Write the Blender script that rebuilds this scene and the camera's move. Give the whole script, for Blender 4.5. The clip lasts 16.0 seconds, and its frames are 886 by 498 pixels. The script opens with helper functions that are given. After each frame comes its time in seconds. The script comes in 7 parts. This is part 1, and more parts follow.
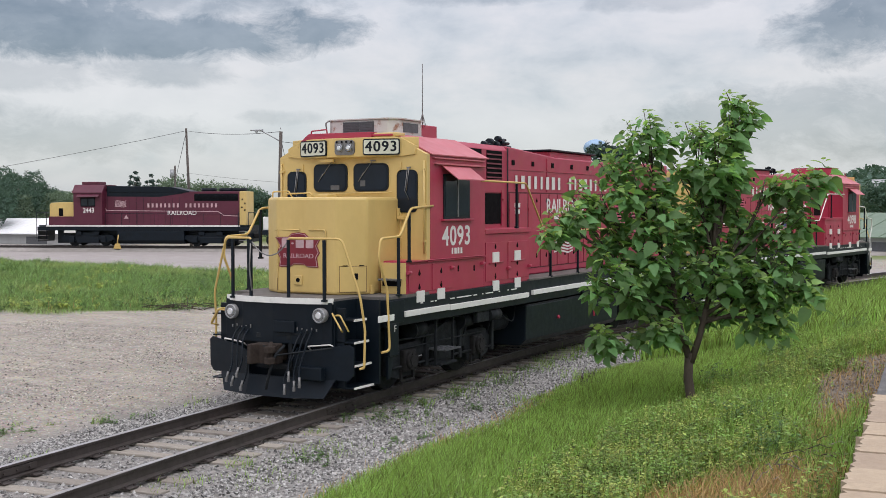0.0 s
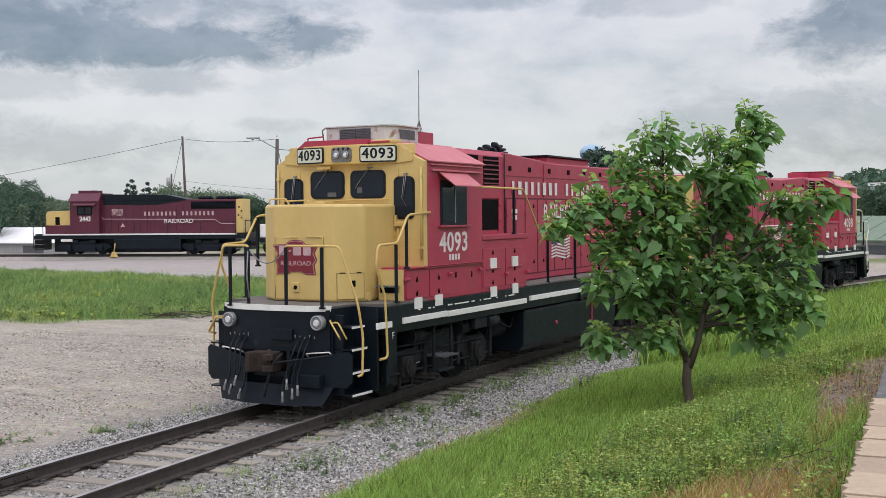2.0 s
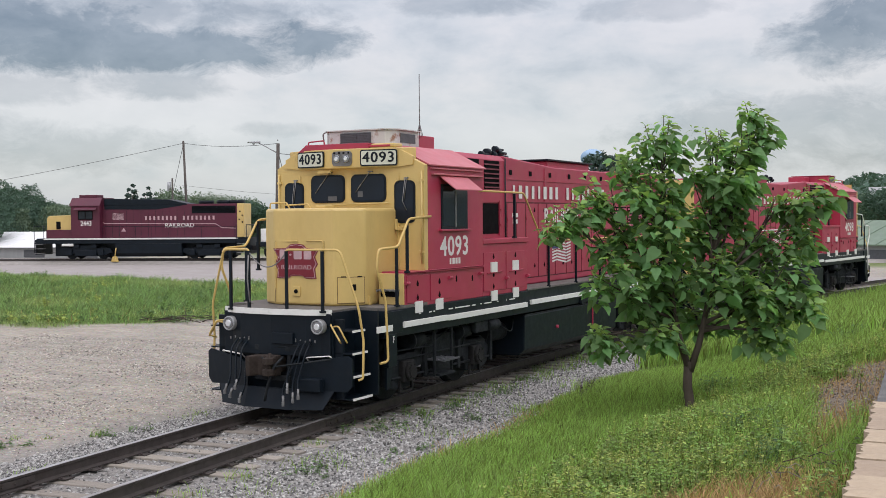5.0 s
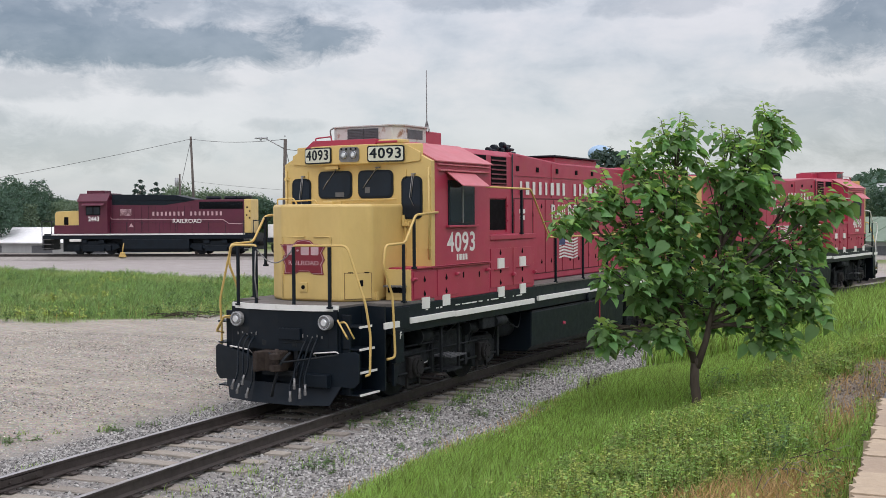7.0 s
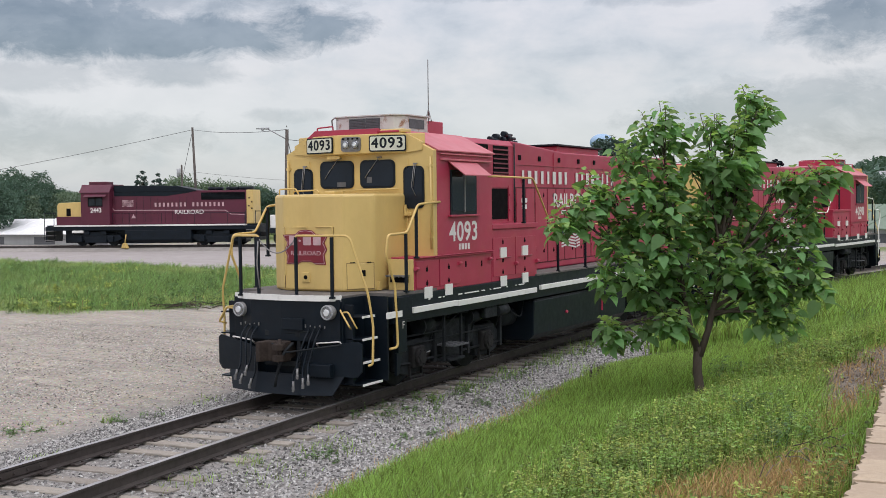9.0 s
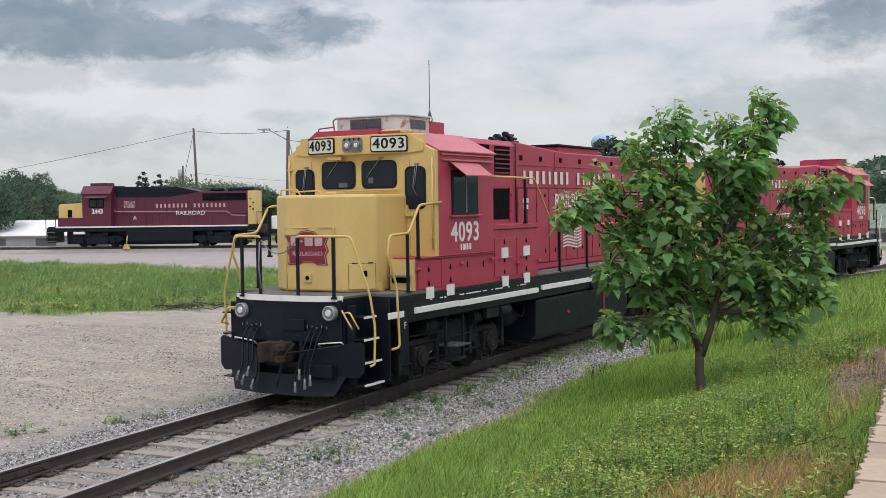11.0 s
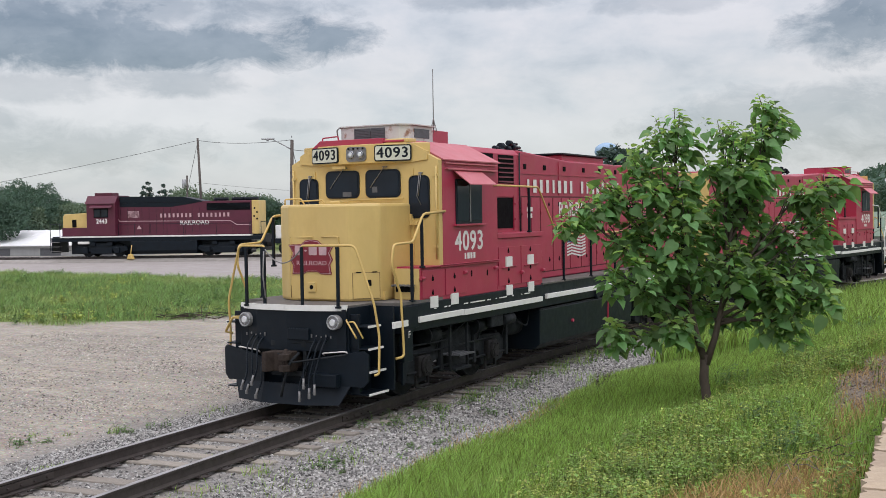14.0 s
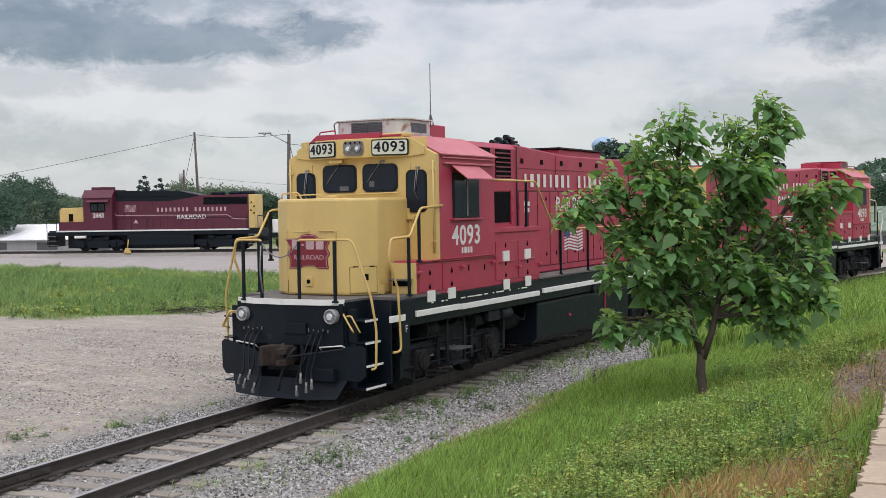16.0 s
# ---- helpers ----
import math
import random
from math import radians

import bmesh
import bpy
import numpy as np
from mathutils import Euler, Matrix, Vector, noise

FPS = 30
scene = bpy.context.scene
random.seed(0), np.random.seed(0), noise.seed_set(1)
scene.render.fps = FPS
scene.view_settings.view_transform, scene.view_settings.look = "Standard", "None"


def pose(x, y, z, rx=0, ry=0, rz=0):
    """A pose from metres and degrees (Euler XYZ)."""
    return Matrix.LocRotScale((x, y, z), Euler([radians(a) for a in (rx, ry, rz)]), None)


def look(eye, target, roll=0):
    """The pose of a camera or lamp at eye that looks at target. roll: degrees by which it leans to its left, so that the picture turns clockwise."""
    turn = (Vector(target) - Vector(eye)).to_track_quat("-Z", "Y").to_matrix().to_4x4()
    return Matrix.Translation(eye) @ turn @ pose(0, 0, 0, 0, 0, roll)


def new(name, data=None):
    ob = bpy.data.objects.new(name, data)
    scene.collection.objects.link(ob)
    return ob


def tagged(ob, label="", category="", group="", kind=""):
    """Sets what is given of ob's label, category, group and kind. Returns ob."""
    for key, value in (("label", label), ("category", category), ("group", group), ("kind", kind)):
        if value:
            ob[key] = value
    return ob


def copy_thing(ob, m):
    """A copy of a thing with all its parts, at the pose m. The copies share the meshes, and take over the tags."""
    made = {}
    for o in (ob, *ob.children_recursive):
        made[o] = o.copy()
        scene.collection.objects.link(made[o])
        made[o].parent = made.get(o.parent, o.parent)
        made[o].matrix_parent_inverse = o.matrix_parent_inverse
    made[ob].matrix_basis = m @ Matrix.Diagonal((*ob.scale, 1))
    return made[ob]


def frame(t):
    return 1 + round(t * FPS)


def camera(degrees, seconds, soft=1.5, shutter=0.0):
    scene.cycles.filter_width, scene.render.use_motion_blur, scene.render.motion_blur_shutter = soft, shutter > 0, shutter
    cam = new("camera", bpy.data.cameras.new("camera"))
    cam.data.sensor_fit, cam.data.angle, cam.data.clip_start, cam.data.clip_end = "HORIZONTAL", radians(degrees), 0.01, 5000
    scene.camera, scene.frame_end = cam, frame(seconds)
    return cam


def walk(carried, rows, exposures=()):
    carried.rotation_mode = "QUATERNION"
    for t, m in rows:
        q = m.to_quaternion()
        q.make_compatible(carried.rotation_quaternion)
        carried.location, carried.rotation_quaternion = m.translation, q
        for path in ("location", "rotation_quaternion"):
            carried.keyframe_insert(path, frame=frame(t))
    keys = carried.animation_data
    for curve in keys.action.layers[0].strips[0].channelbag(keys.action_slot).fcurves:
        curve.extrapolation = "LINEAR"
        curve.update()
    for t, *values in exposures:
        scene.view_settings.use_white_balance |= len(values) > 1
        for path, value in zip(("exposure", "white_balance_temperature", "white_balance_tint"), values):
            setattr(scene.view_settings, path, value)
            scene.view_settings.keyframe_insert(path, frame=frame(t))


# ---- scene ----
# ---- the camera and its walk ----
cam = camera(41.63, 16.0, soft=0.6)
PATH = [
    (0.0, look((10.971, -14.913, 3.071), (1.503, 2.688, 2.351), -0.05)),
    (0.5, look((10.961, -14.906, 3.075), (1.502, 2.701, 2.365), -0.15)),
    (1.0, look((10.967, -14.910, 3.072), (1.511, 2.700, 2.387), -0.27)),
    (1.5, look((10.959, -14.910, 3.077), (1.517, 2.708, 2.430), -0.34)),
    (2.0, look((10.959, -14.907, 3.075), (1.535, 2.723, 2.460), -0.45)),
    (2.5, look((10.961, -14.903, 3.070), (1.558, 2.739, 2.489), -0.44)),
    (3.0, look((10.959, -14.906, 3.073), (1.568, 2.743, 2.500), -0.46)),
    (3.5, look((10.962, -14.904, 3.071), (1.572, 2.746, 2.505), -0.50)),
    (4.0, look((10.960, -14.902, 3.068), (1.568, 2.747, 2.522), -0.52)),
    (6.5, look((10.965, -14.907, 3.062), (1.434, 2.667, 2.506), -0.34)),
    (7.0, look((10.965, -14.909, 3.065), (1.422, 2.657, 2.460), -0.39)),
    (7.5, look((10.965, -14.908, 3.068), (1.409, 2.650, 2.415), -0.42)),
    (8.0, look((10.969, -14.905, 3.066), (1.399, 2.643, 2.361), -0.54)),
    (8.5, look((10.971, -14.910, 3.062), (1.398, 2.635, 2.315), -0.62)),
    (9.0, look((10.964, -14.904, 3.063), (1.387, 2.637, 2.280), -0.67)),
    (11.5, look((10.960, -14.908, 3.060), (1.352, 2.616, 2.292), -0.84)),
    (12.0, look((10.965, -14.906, 3.063), (1.339, 2.609, 2.318), -0.89)),
    (12.5, look((10.964, -14.909, 3.062), (1.321, 2.599, 2.356), -0.96)),
    (13.0, look((10.961, -14.911, 3.063), (1.312, 2.595, 2.396), -0.96)),
    (13.5, look((10.957, -14.906, 3.060), (1.300, 2.597, 2.427), -0.95)),
    (14.0, look((10.958, -14.908, 3.060), (1.302, 2.595, 2.441), -0.94)),
    (14.5, look((10.966, -14.908, 3.063), (1.312, 2.596, 2.430), -0.95)),
    (15.0, look((10.961, -14.910, 3.059), (1.323, 2.602, 2.402), -0.92)),
    (15.5, look((10.959, -14.911, 3.063), (1.336, 2.608, 2.368), -0.92)),
    (16.0, look((10.956, -14.910, 3.060), (1.346, 2.615, 2.343), -0.91)),
]

walk(cam, PATH)

# ---- sky, sun and exposure ----
SUN_ELEV, SUN_AZ = 55.0, 140.0      # the azimuth turns clockwise from +Y
scene.view_settings.exposure = -0.30


def make_world():
    world = bpy.data.worlds.new("overcast_sky")
    scene.world = world
    world.use_nodes = True
    nt = world.node_tree
    nt.nodes.clear()
    N, L = nt.nodes.new, nt.links.new
    out, bg, sky_bg, add = N("ShaderNodeOutputWorld"), N("ShaderNodeBackground"), N("ShaderNodeBackground"), N("ShaderNodeAddShader")
    sky = N("ShaderNodeTexSky")
    sky.sky_type, sky.sun_disc = "NISHITA", False
    sky.sun_elevation, sky.sun_rotation = radians(SUN_ELEV), radians(SUN_AZ)
    sky_bg.inputs["Strength"].default_value = 0.05
    L(sky.outputs[0], sky_bg.inputs["Color"])
    co = N("ShaderNodeTexCoord")
    turn = N("ShaderNodeMapping")
    turn.inputs["Rotation"].default_value = (0, 0, radians(-28.6))
    L(co.outputs["Generated"], turn.inputs["Vector"])

    def noise_tex(scale, sx, sy, sz, detail, rough, shift=0.0, warp=0.0):
        m = N("ShaderNodeMapping")
        m.inputs["Scale"].default_value, m.inputs["Location"].default_value = (sx, sy, sz), (shift, shift * 0.7, shift * 0.3)
        L(turn.outputs[0], m.inputs["Vector"])
        t = N("ShaderNodeTexNoise")
        t.inputs["Scale"].default_value, t.inputs["Detail"].default_value, t.inputs["Roughness"].default_value = scale, detail, rough
        t.inputs["Distortion"].default_value = warp
        L(m.outputs[0], t.inputs["Vector"])
        return t.outputs["Fac"]

    def ramp(fac, *stops):
        r = N("ShaderNodeValToRGB")
        e = r.color_ramp.elements
        while len(e) < len(stops):
            e.new(0.5)
        for k, (p, c) in enumerate(stops):
            e[k].position, e[k].color = p, (*c, 1)
        L(fac, r.inputs[0])
        return r.outputs["Color"]

    def math_(op, a, b):
        m = N("ShaderNodeMath")
        m.operation = op
        for k, v in enumerate((a, b)):
            if isinstance(v, (int, float)):
                m.inputs[k].default_value = v
            else:
                L(v, m.inputs[k])
        return m.outputs[0]

    def mix(fac, a, b, kind="MIX"):
        m = N("ShaderNodeMix")
        m.data_type, m.blend_type = "RGBA", kind
        for key, v in ((0, fac), (6, a), (7, b)):
            if isinstance(v, (int, float)):
                m.inputs[key].default_value = v
            elif isinstance(v, tuple):
                m.inputs[key].default_value = (*v, 1)
            else:
                L(v, m.inputs[key])
        return m.outputs[2]

    # bright layer, broad grey patches, ragged darker clouds
    big = noise_tex(4.6, 1, 1, 2.6, 5, 0.52, 3.1)
    fine = noise_tex(13.0, 1, 1, 2.0, 8, 0.6, 8.7, 0.2)
    both = math_("ADD", math_("MULTIPLY", big, 0.62), math_("MULTIPLY", fine, 0.38))
    deck = ramp(both, (0.36, (0.66, 0.66, 0.69)), (0.44, (0.90, 0.865, 0.87)), (0.51, (1.06, 0.98, 0.96)), (0.63, (1.18, 1.08, 1.05)))

    # single darker cloud masses: centre and half width across and up (tangents of the angles)
    edge = noise_tex(19.0, 1, 1, 1.7, 10, 0.68, 1.3, 0.35)
    sep = N("ShaderNodeSeparateXYZ")
    L(turn.outputs[0], sep.inputs[0])
    total = None
    for cx, cz, wx, wz, power in CLOUDS:
        dx = math_("DIVIDE", math_("SUBTRACT", sep.outputs[0], cx), wx)
        dz = math_("DIVIDE", math_("SUBTRACT", sep.outputs[2], cz), wz)
        dy = math_("MULTIPLY", math_("SUBTRACT", sep.outputs[1], 0.96), 1.6)
        d2 = math_("ADD", math_("ADD", math_("MULTIPLY", dx, dx), math_("MULTIPLY", dz, dz)), math_("MULTIPLY", dy, dy))
        w = math_("MULTIPLY", math_("SUBTRACT", math_("ADD", 1.2, math_("MULTIPLY", math_("SUBTRACT", edge, 0.5), 3.6)), d2), 1.1)
        w = math_("MULTIPLY", math_("MINIMUM", math_("MAXIMUM", w, 0.0), 1.0), power)
        total = w if total is None else math_("MAXIMUM", total, w)
    core = ramp(fine, (0.35, (0.185, 0.20, 0.235)), (0.62, (0.36, 0.37, 0.405)))
    clouds = mix(total, deck, core)
    # the layer grows brighter towards the zenith
    up = math_("POWER", math_("MAXIMUM", sep.outputs[2], 0.0), 1.3)
    gain = math_("ADD", 1.0, math_("MULTIPLY", up, ZENITH))
    m = N("ShaderNodeVectorMath")
    m.operation = "SCALE"
    # thinner and bluer overhead than towards the horizon
    haze = math_("MAXIMUM", math_("SUBTRACT", 1.0, math_("MULTIPLY", math_("ABSOLUTE", sep.outputs[2], 0.0), 9.0)), 0.0)
    clouds = mix(1.0, clouds, mix(haze, (1.0, 1.0, 1.0), (0.79, 0.92, 1.06)), "MULTIPLY")
    cool = mix(math_("MINIMUM", math_("MULTIPLY", up, 3.0), 1.0), (1.0, 1.0, 1.0), (0.97, 1.0, 1.09))
    L(mix(1.0, clouds, cool, "MULTIPLY"), m.inputs[0])
    L(gain, m.inputs["Scale"])
    L(m.outputs[0], bg.inputs["Color"])
    bg.inputs["Strength"].default_value = 0.585
    L(bg.outputs[0], add.inputs[0])
    L(sky_bg.outputs[0], add.inputs[1])
    L(add.outputs[0], out.inputs["Surface"])
    world.cycles.sampling_method, world.cycles.sample_map_resolution = "MANUAL", 512


ZENITH = 2.2
CLOUDS = [(-0.225, 0.142, 0.155, 0.024, 1.0), (-0.33, 0.150, 0.15, 0.034, 0.95), (-0.115, 0.148, 0.060, 0.020, 1.0), (-0.24, 0.168, 0.15, 0.018, 0.6),
          (-0.225, 0.112, 0.06, 0.014, 0.5), (-0.34, 0.106, 0.07, 0.014, 0.35), (-0.375, 0.074, 0.05, 0.018, 0.45), (-0.32, 0.060, 0.14, 0.022, 0.40),
          (0.325, 0.138, 0.055, 0.026, 0.9), (0.365, 0.158, 0.06, 0.034, 0.95), (0.03, 0.178, 0.075, 0.010, 0.45), (0.175, 0.172, 0.06, 0.011, 0.35),
          (0.30, 0.066, 0.14, 0.034, 0.45), (-0.13, 0.075, 0.035, 0.008, 0.3)]
make_world()
sun = new("sun", bpy.data.lights.new("sun", "SUN"))
sun.data.energy, sun.data.angle, sun.data.color = 1.25, radians(55), (1.0, 0.965, 0.92)
az, el = radians(SUN_AZ), radians(SUN_ELEV)
sun.matrix_world = look((0, 0, 60), (-math.sin(az) * math.cos(el), -math.cos(az) * math.cos(el), 60 - math.sin(el)))


# ---- materials ----
def material(name, color, rough=0.6, metal=0.0, vary=0.25, scale=3.0, dirt=None, dirt_at=(0.55, 0.75), dirt_scale=1.2, bump=0.0,
             bump_scale=40.0, stretch=(1, 1, 1), island=0.0, each=0.0, spec=0.5, coords="Object"):
    """Base colour with variation at two scales, patches of a second colour and a fine relief."""
    m = bpy.data.materials.new(name)
    m.use_nodes = True
    nt = m.node_tree
    N, L = nt.nodes.new, nt.links.new
    b = nt.nodes["Principled BSDF"]
    b.inputs["Roughness"].default_value, b.inputs["Metallic"].default_value = rough, metal
    b.inputs["Specular IOR Level"].default_value = spec
    co, mp = N("ShaderNodeTexCoord"), N("ShaderNodeMapping")
    mp.inputs["Scale"].default_value = stretch
    L(co.outputs[coords], mp.inputs["Vector"])

    def tex(s, detail=5, rough_=0.6):
        t = N("ShaderNodeTexNoise")
        t.inputs["Scale"].default_value, t.inputs["Detail"].default_value, t.inputs["Roughness"].default_value = s, detail, rough_
        L(mp.outputs[0], t.inputs["Vector"])
        return t.outputs["Fac"]

    def mixc(fac, a, c, kind="MIX"):
        x = N("ShaderNodeMix")
        x.data_type, x.blend_type = "RGBA", kind
        for key, v in ((0, fac), (6, a), (7, c)):
            if isinstance(v, (int, float)):
                x.inputs[key].default_value = v
            elif isinstance(v, tuple):
                x.inputs[key].default_value = (*v[:3], 1)
            else:
                L(v, x.inputs[key])
        return x.outputs[2]

    def span(fac, lo, hi, a=0.0, c=1.0):
        r = N("ShaderNodeMapRange")
        r.inputs[1].default_value, r.inputs[2].default_value, r.inputs[3].default_value, r.inputs[4].default_value = lo, hi, a, c
        L(fac, r.inputs[0])
        return r.outputs[0]

    col = tuple(color)
    lo, hi = tuple(c * (1 - vary) for c in col), tuple(min(1, c * (1 + vary)) for c in col)
    out = mixc(span(tex(scale), 0.3, 0.7), lo, hi)
    out = mixc(span(tex(scale * 9, 3), 0.3, 0.7, 0.0, 0.35), out, tuple(c * (1 - 1.2 * vary) for c in col))
    if dirt:
        out = mixc(span(tex(dirt_scale, 7, 0.68), *dirt_at), out, tuple(dirt))
    if island or each:
        src = N("ShaderNodeNewGeometry").outputs["Random Per Island"] if island else N("ShaderNodeObjectInfo").outputs["Random"]
        h = N("ShaderNodeHueSaturation")
        amount = island or each
        L(span(src, 0, 1, 1 - amount, 1 + amount), h.inputs["Value"])
        L(span(src, 0, 1, 0.5 - amount * 0.03, 0.5 + amount * 0.03), h.inputs["Hue"])
        L(out, h.inputs["Color"])
        out = h.outputs[0]
    L(out, b.inputs["Base Color"])
    L(span(tex(scale * 2.3), 0.3, 0.7, rough * 0.85, min(1, rough * 1.15)), b.inputs["Roughness"])
    if bump:
        bm_ = N("ShaderNodeBump")
        bm_.inputs["Strength"].default_value, bm_.inputs["Distance"].default_value = min(1, bump), 0.02
        L(tex(bump_scale, 6), bm_.inputs["Height"])
        L(bm_.outputs[0], b.inputs["Normal"])
    return m


def glass(name):
    m = material(name, (0.010, 0.016, 0.027), 0.08, vary=0.2, spec=0.28)
    return m


def lamp_glass(name, color, power):
    m = bpy.data.materials.new(name)
    m.use_nodes = True
    b = m.node_tree.nodes["Principled BSDF"]
    b.inputs["Base Color"].default_value = (*color, 1)
    b.inputs["Roughness"].default_value, b.inputs["Metallic"].default_value = 0.15, 0.6
    b.inputs["Emission Color"].default_value, b.inputs["Emission Strength"].default_value = (*color, 1), power
    return m


RED = material("red_paint", (0.385, 0.034, 0.074), 0.45, vary=0.10, scale=1.1, dirt=(0.36, 0.045, 0.06), dirt_at=(0.5, 0.8), dirt_scale=2.0, bump=0.05, bump_scale=6)
# paler red: fading and the reflected sky are both in the colour
RED_FADED_SHEEN = material("faded_red_with_sky_sheen", (0.50, 0.135, 0.16), 0.5, vary=0.10, scale=1.4, dirt=(0.42, 0.06, 0.08), dirt_at=(0.55, 0.8))
EMBLEM = material("emblem_red", (0.19, 0.013, 0.026), 0.5, vary=0.12, scale=4, dirt=(0.15, 0.015, 0.03))
MAROON = material("maroon_paint", (0.088, 0.011, 0.030), 0.5, vary=0.15, scale=0.8, dirt=(0.10, 0.02, 0.03), dirt_at=(0.5, 0.8))
YELLOW = material("yellow_paint", (0.62, 0.45, 0.165), 0.40, vary=0.08, scale=1.6, dirt=(0.535, 0.37, 0.125), dirt_at=(0.5, 0.78), dirt_scale=2.0, stretch=(1, 1, 0.5), bump=0.04, bump_scale=5)
RAIL_YELLOW = material("rail_yellow", (0.60, 0.42, 0.14), 0.45, vary=0.1, scale=6)
BLACK = material("black_paint", (0.0048, 0.0095, 0.0155), 0.45, vary=0.25, scale=3, dirt=(0.0115, 0.0145, 0.0185), dirt_at=(0.55, 0.8), dirt_scale=2.5, spec=0.22)
GRIME = material("grimy_steel", (0.0125, 0.0158, 0.0190), 0.75, vary=0.4, scale=6, dirt=(0.028, 0.031, 0.034), dirt_at=(0.5, 0.75), dirt_scale=4, bump=0.2, spec=0.25)
RUST = material("rusty_cast_steel", (0.019, 0.0187, 0.0190), 0.8, vary=0.4, scale=9, dirt=(0.033, 0.030, 0.028), bump=0.3, spec=0.25)
COUPLER_STEEL = material("rusted_coupler_steel", (0.040, 0.030, 0.025), 0.8, vary=0.4, scale=9, dirt=(0.068, 0.044, 0.032), bump=0.3, spec=0.25)
WHITE = material("white_paint", (0.74, 0.74, 0.71), 0.55, vary=0.06, scale=5, dirt=(0.5, 0.49, 0.46), dirt_at=(0.58, 0.8), dirt_scale=4)
LETTER = material("white_lettering", (0.72, 0.70, 0.68), 0.55, vary=0.08, scale=4)
BOARD = material("cream_number_board", (0.60, 0.62, 0.52), 0.4, vary=0.06, scale=3)
WORN_LETTER = material("worn_lettering", (0.50, 0.34, 0.36), 0.6, vary=0.2, scale=4)
GREY_STEEL = material("grey_steel", (0.22, 0.22, 0.22), 0.5, 0.5, vary=0.2, scale=8)
DECK = material("worn_deck_plate", (0.13, 0.12, 0.11), 0.8, vary=0.3, scale=4, dirt=(0.2, 0.18, 0.15))
AC_WHITE = material("weathered_white_casing", (0.55, 0.54, 0.52), 0.6, vary=0.1, scale=4, dirt=(0.26, 0.13, 0.08), dirt_at=(0.54, 0.66), dirt_scale=5.5)
GRILLE = material("dark_grille", (0.10, 0.105, 0.115), 0.7, vary=0.2, scale=10)
# on hatch, slot and hole plates this near-black is the shade inside
DARK = material("dark_void", (0.007, 0.007, 0.008), 0.9, vary=0.3, spec=0.08)
LENS_DARK = material("lamp_reflector", (0.30, 0.31, 0.33), 0.2, 0.8, vary=0.3, scale=30)
GLASS = glass("tinted_cab_glass")
SIDE_GLASS = material("side_window_glass", (0.015, 0.022, 0.028), 0.07, vary=0.2, spec=0.32)
BEAM = lamp_glass("headlight_lens", (0.75, 0.78, 0.82), 0.03)
BLUE = material("flag_blue", (0.05, 0.06, 0.16), 0.6)
STEEL_RAIL = material("worn_rail_steel", (0.064, 0.054, 0.050), 0.6, 0.3, vary=0.3, scale=5, dirt=(0.045, 0.032, 0.027))
RAIL_TOP = material("polished_railhead", (0.42, 0.41, 0.41), 0.42, 0.8, vary=0.25, scale=7, stretch=(3, 0.4, 1), dirt=(0.13, 0.09, 0.07), dirt_at=(0.5, 0.8))
TIE = material("weathered_tie_wood", (0.30, 0.270, 0.232), 0.9, vary=0.35, scale=3, stretch=(1, 7, 7), dirt=(0.14, 0.115, 0.095), dirt_at=(0.5, 0.75), dirt_scale=3, bump=0.6, bump_scale=20, each=0.3)
STONE = material("ballast_stone", (0.295, 0.290, 0.280), 0.9, vary=0.3, scale=25, island=0.8)
LOT_STONE = material("lot_pebble", (0.38, 0.355, 0.32), 0.9, vary=0.2, scale=20, island=0.9)
RUBBLE = material("brown_rubble", (0.23, 0.185, 0.15), 0.95, vary=0.3, scale=15, island=0.6)
# darker yellow-brown for the outlines of the nose door and hatch
SEAM = material("dark_yellow_seam", (0.20, 0.13, 0.05), 0.8, vary=0.3, scale=8)
RED_DARKENED = material("darkened_red", (0.11, 0.012, 0.02), 0.7, vary=0.2)
BARK = material("young_bark", (0.078, 0.060, 0.047), 0.9, vary=0.3, scale=8, stretch=(1, 1, 0.25), bump=0.6, bump_scale=30)
WOOD_POLE = material("weathered_pole_wood", (0.095, 0.082, 0.074), 0.9, vary=0.25, scale=4, stretch=(1, 1, 0.1))
LAMP_GREY = material("lamp_grey", (0.35, 0.36, 0.37), 0.5, 0.4)
PALE_BED = material("pale_gravel_bed", (0.29, 0.27, 0.25), 0.95, vary=0.2, scale=2, bump=0.4)
WIRE = material("wire_black", (0.09, 0.09, 0.095), 0.7)
SHED_WHITE = material("white_metal_roof", (0.80, 0.81, 0.82), 0.5, vary=0.05, scale=0.6)
SHED_WALL = material("grey_metal_siding", (0.33, 0.34, 0.34), 0.7, vary=0.12, scale=0.5, stretch=(3, 3, 0.3))
GREEN_ROOF = material("green_metal_roof", (0.14, 0.20, 0.14), 0.6, vary=0.1, scale=0.7)
# tank blue with the haze of distance mixed into the colour
TANK_BLUE = material("hazed_blue_tank", (0.29, 0.43, 0.60), 0.6, vary=0.05, scale=0.3)
FLAGSTONE = material("tan_capstone", (0.40, 0.315, 0.225), 0.85, vary=0.14, scale=2.5, dirt=(0.30, 0.235, 0.17), dirt_at=(0.5, 0.75), dirt_scale=4, bump=0.4, bump_scale=25, each=0.12)
MORTAR = material("rough_wall_stone", (0.20, 0.17, 0.14), 0.95, vary=0.3, scale=6, bump=0.8, bump_scale=15)
ASPHALT = material("old_asphalt", (0.13, 0.13, 0.128), 0.95, vary=0.25, scale=6, dirt=(0.22, 0.21, 0.2), dirt_scale=12, bump=0.6, bump_scale=60)


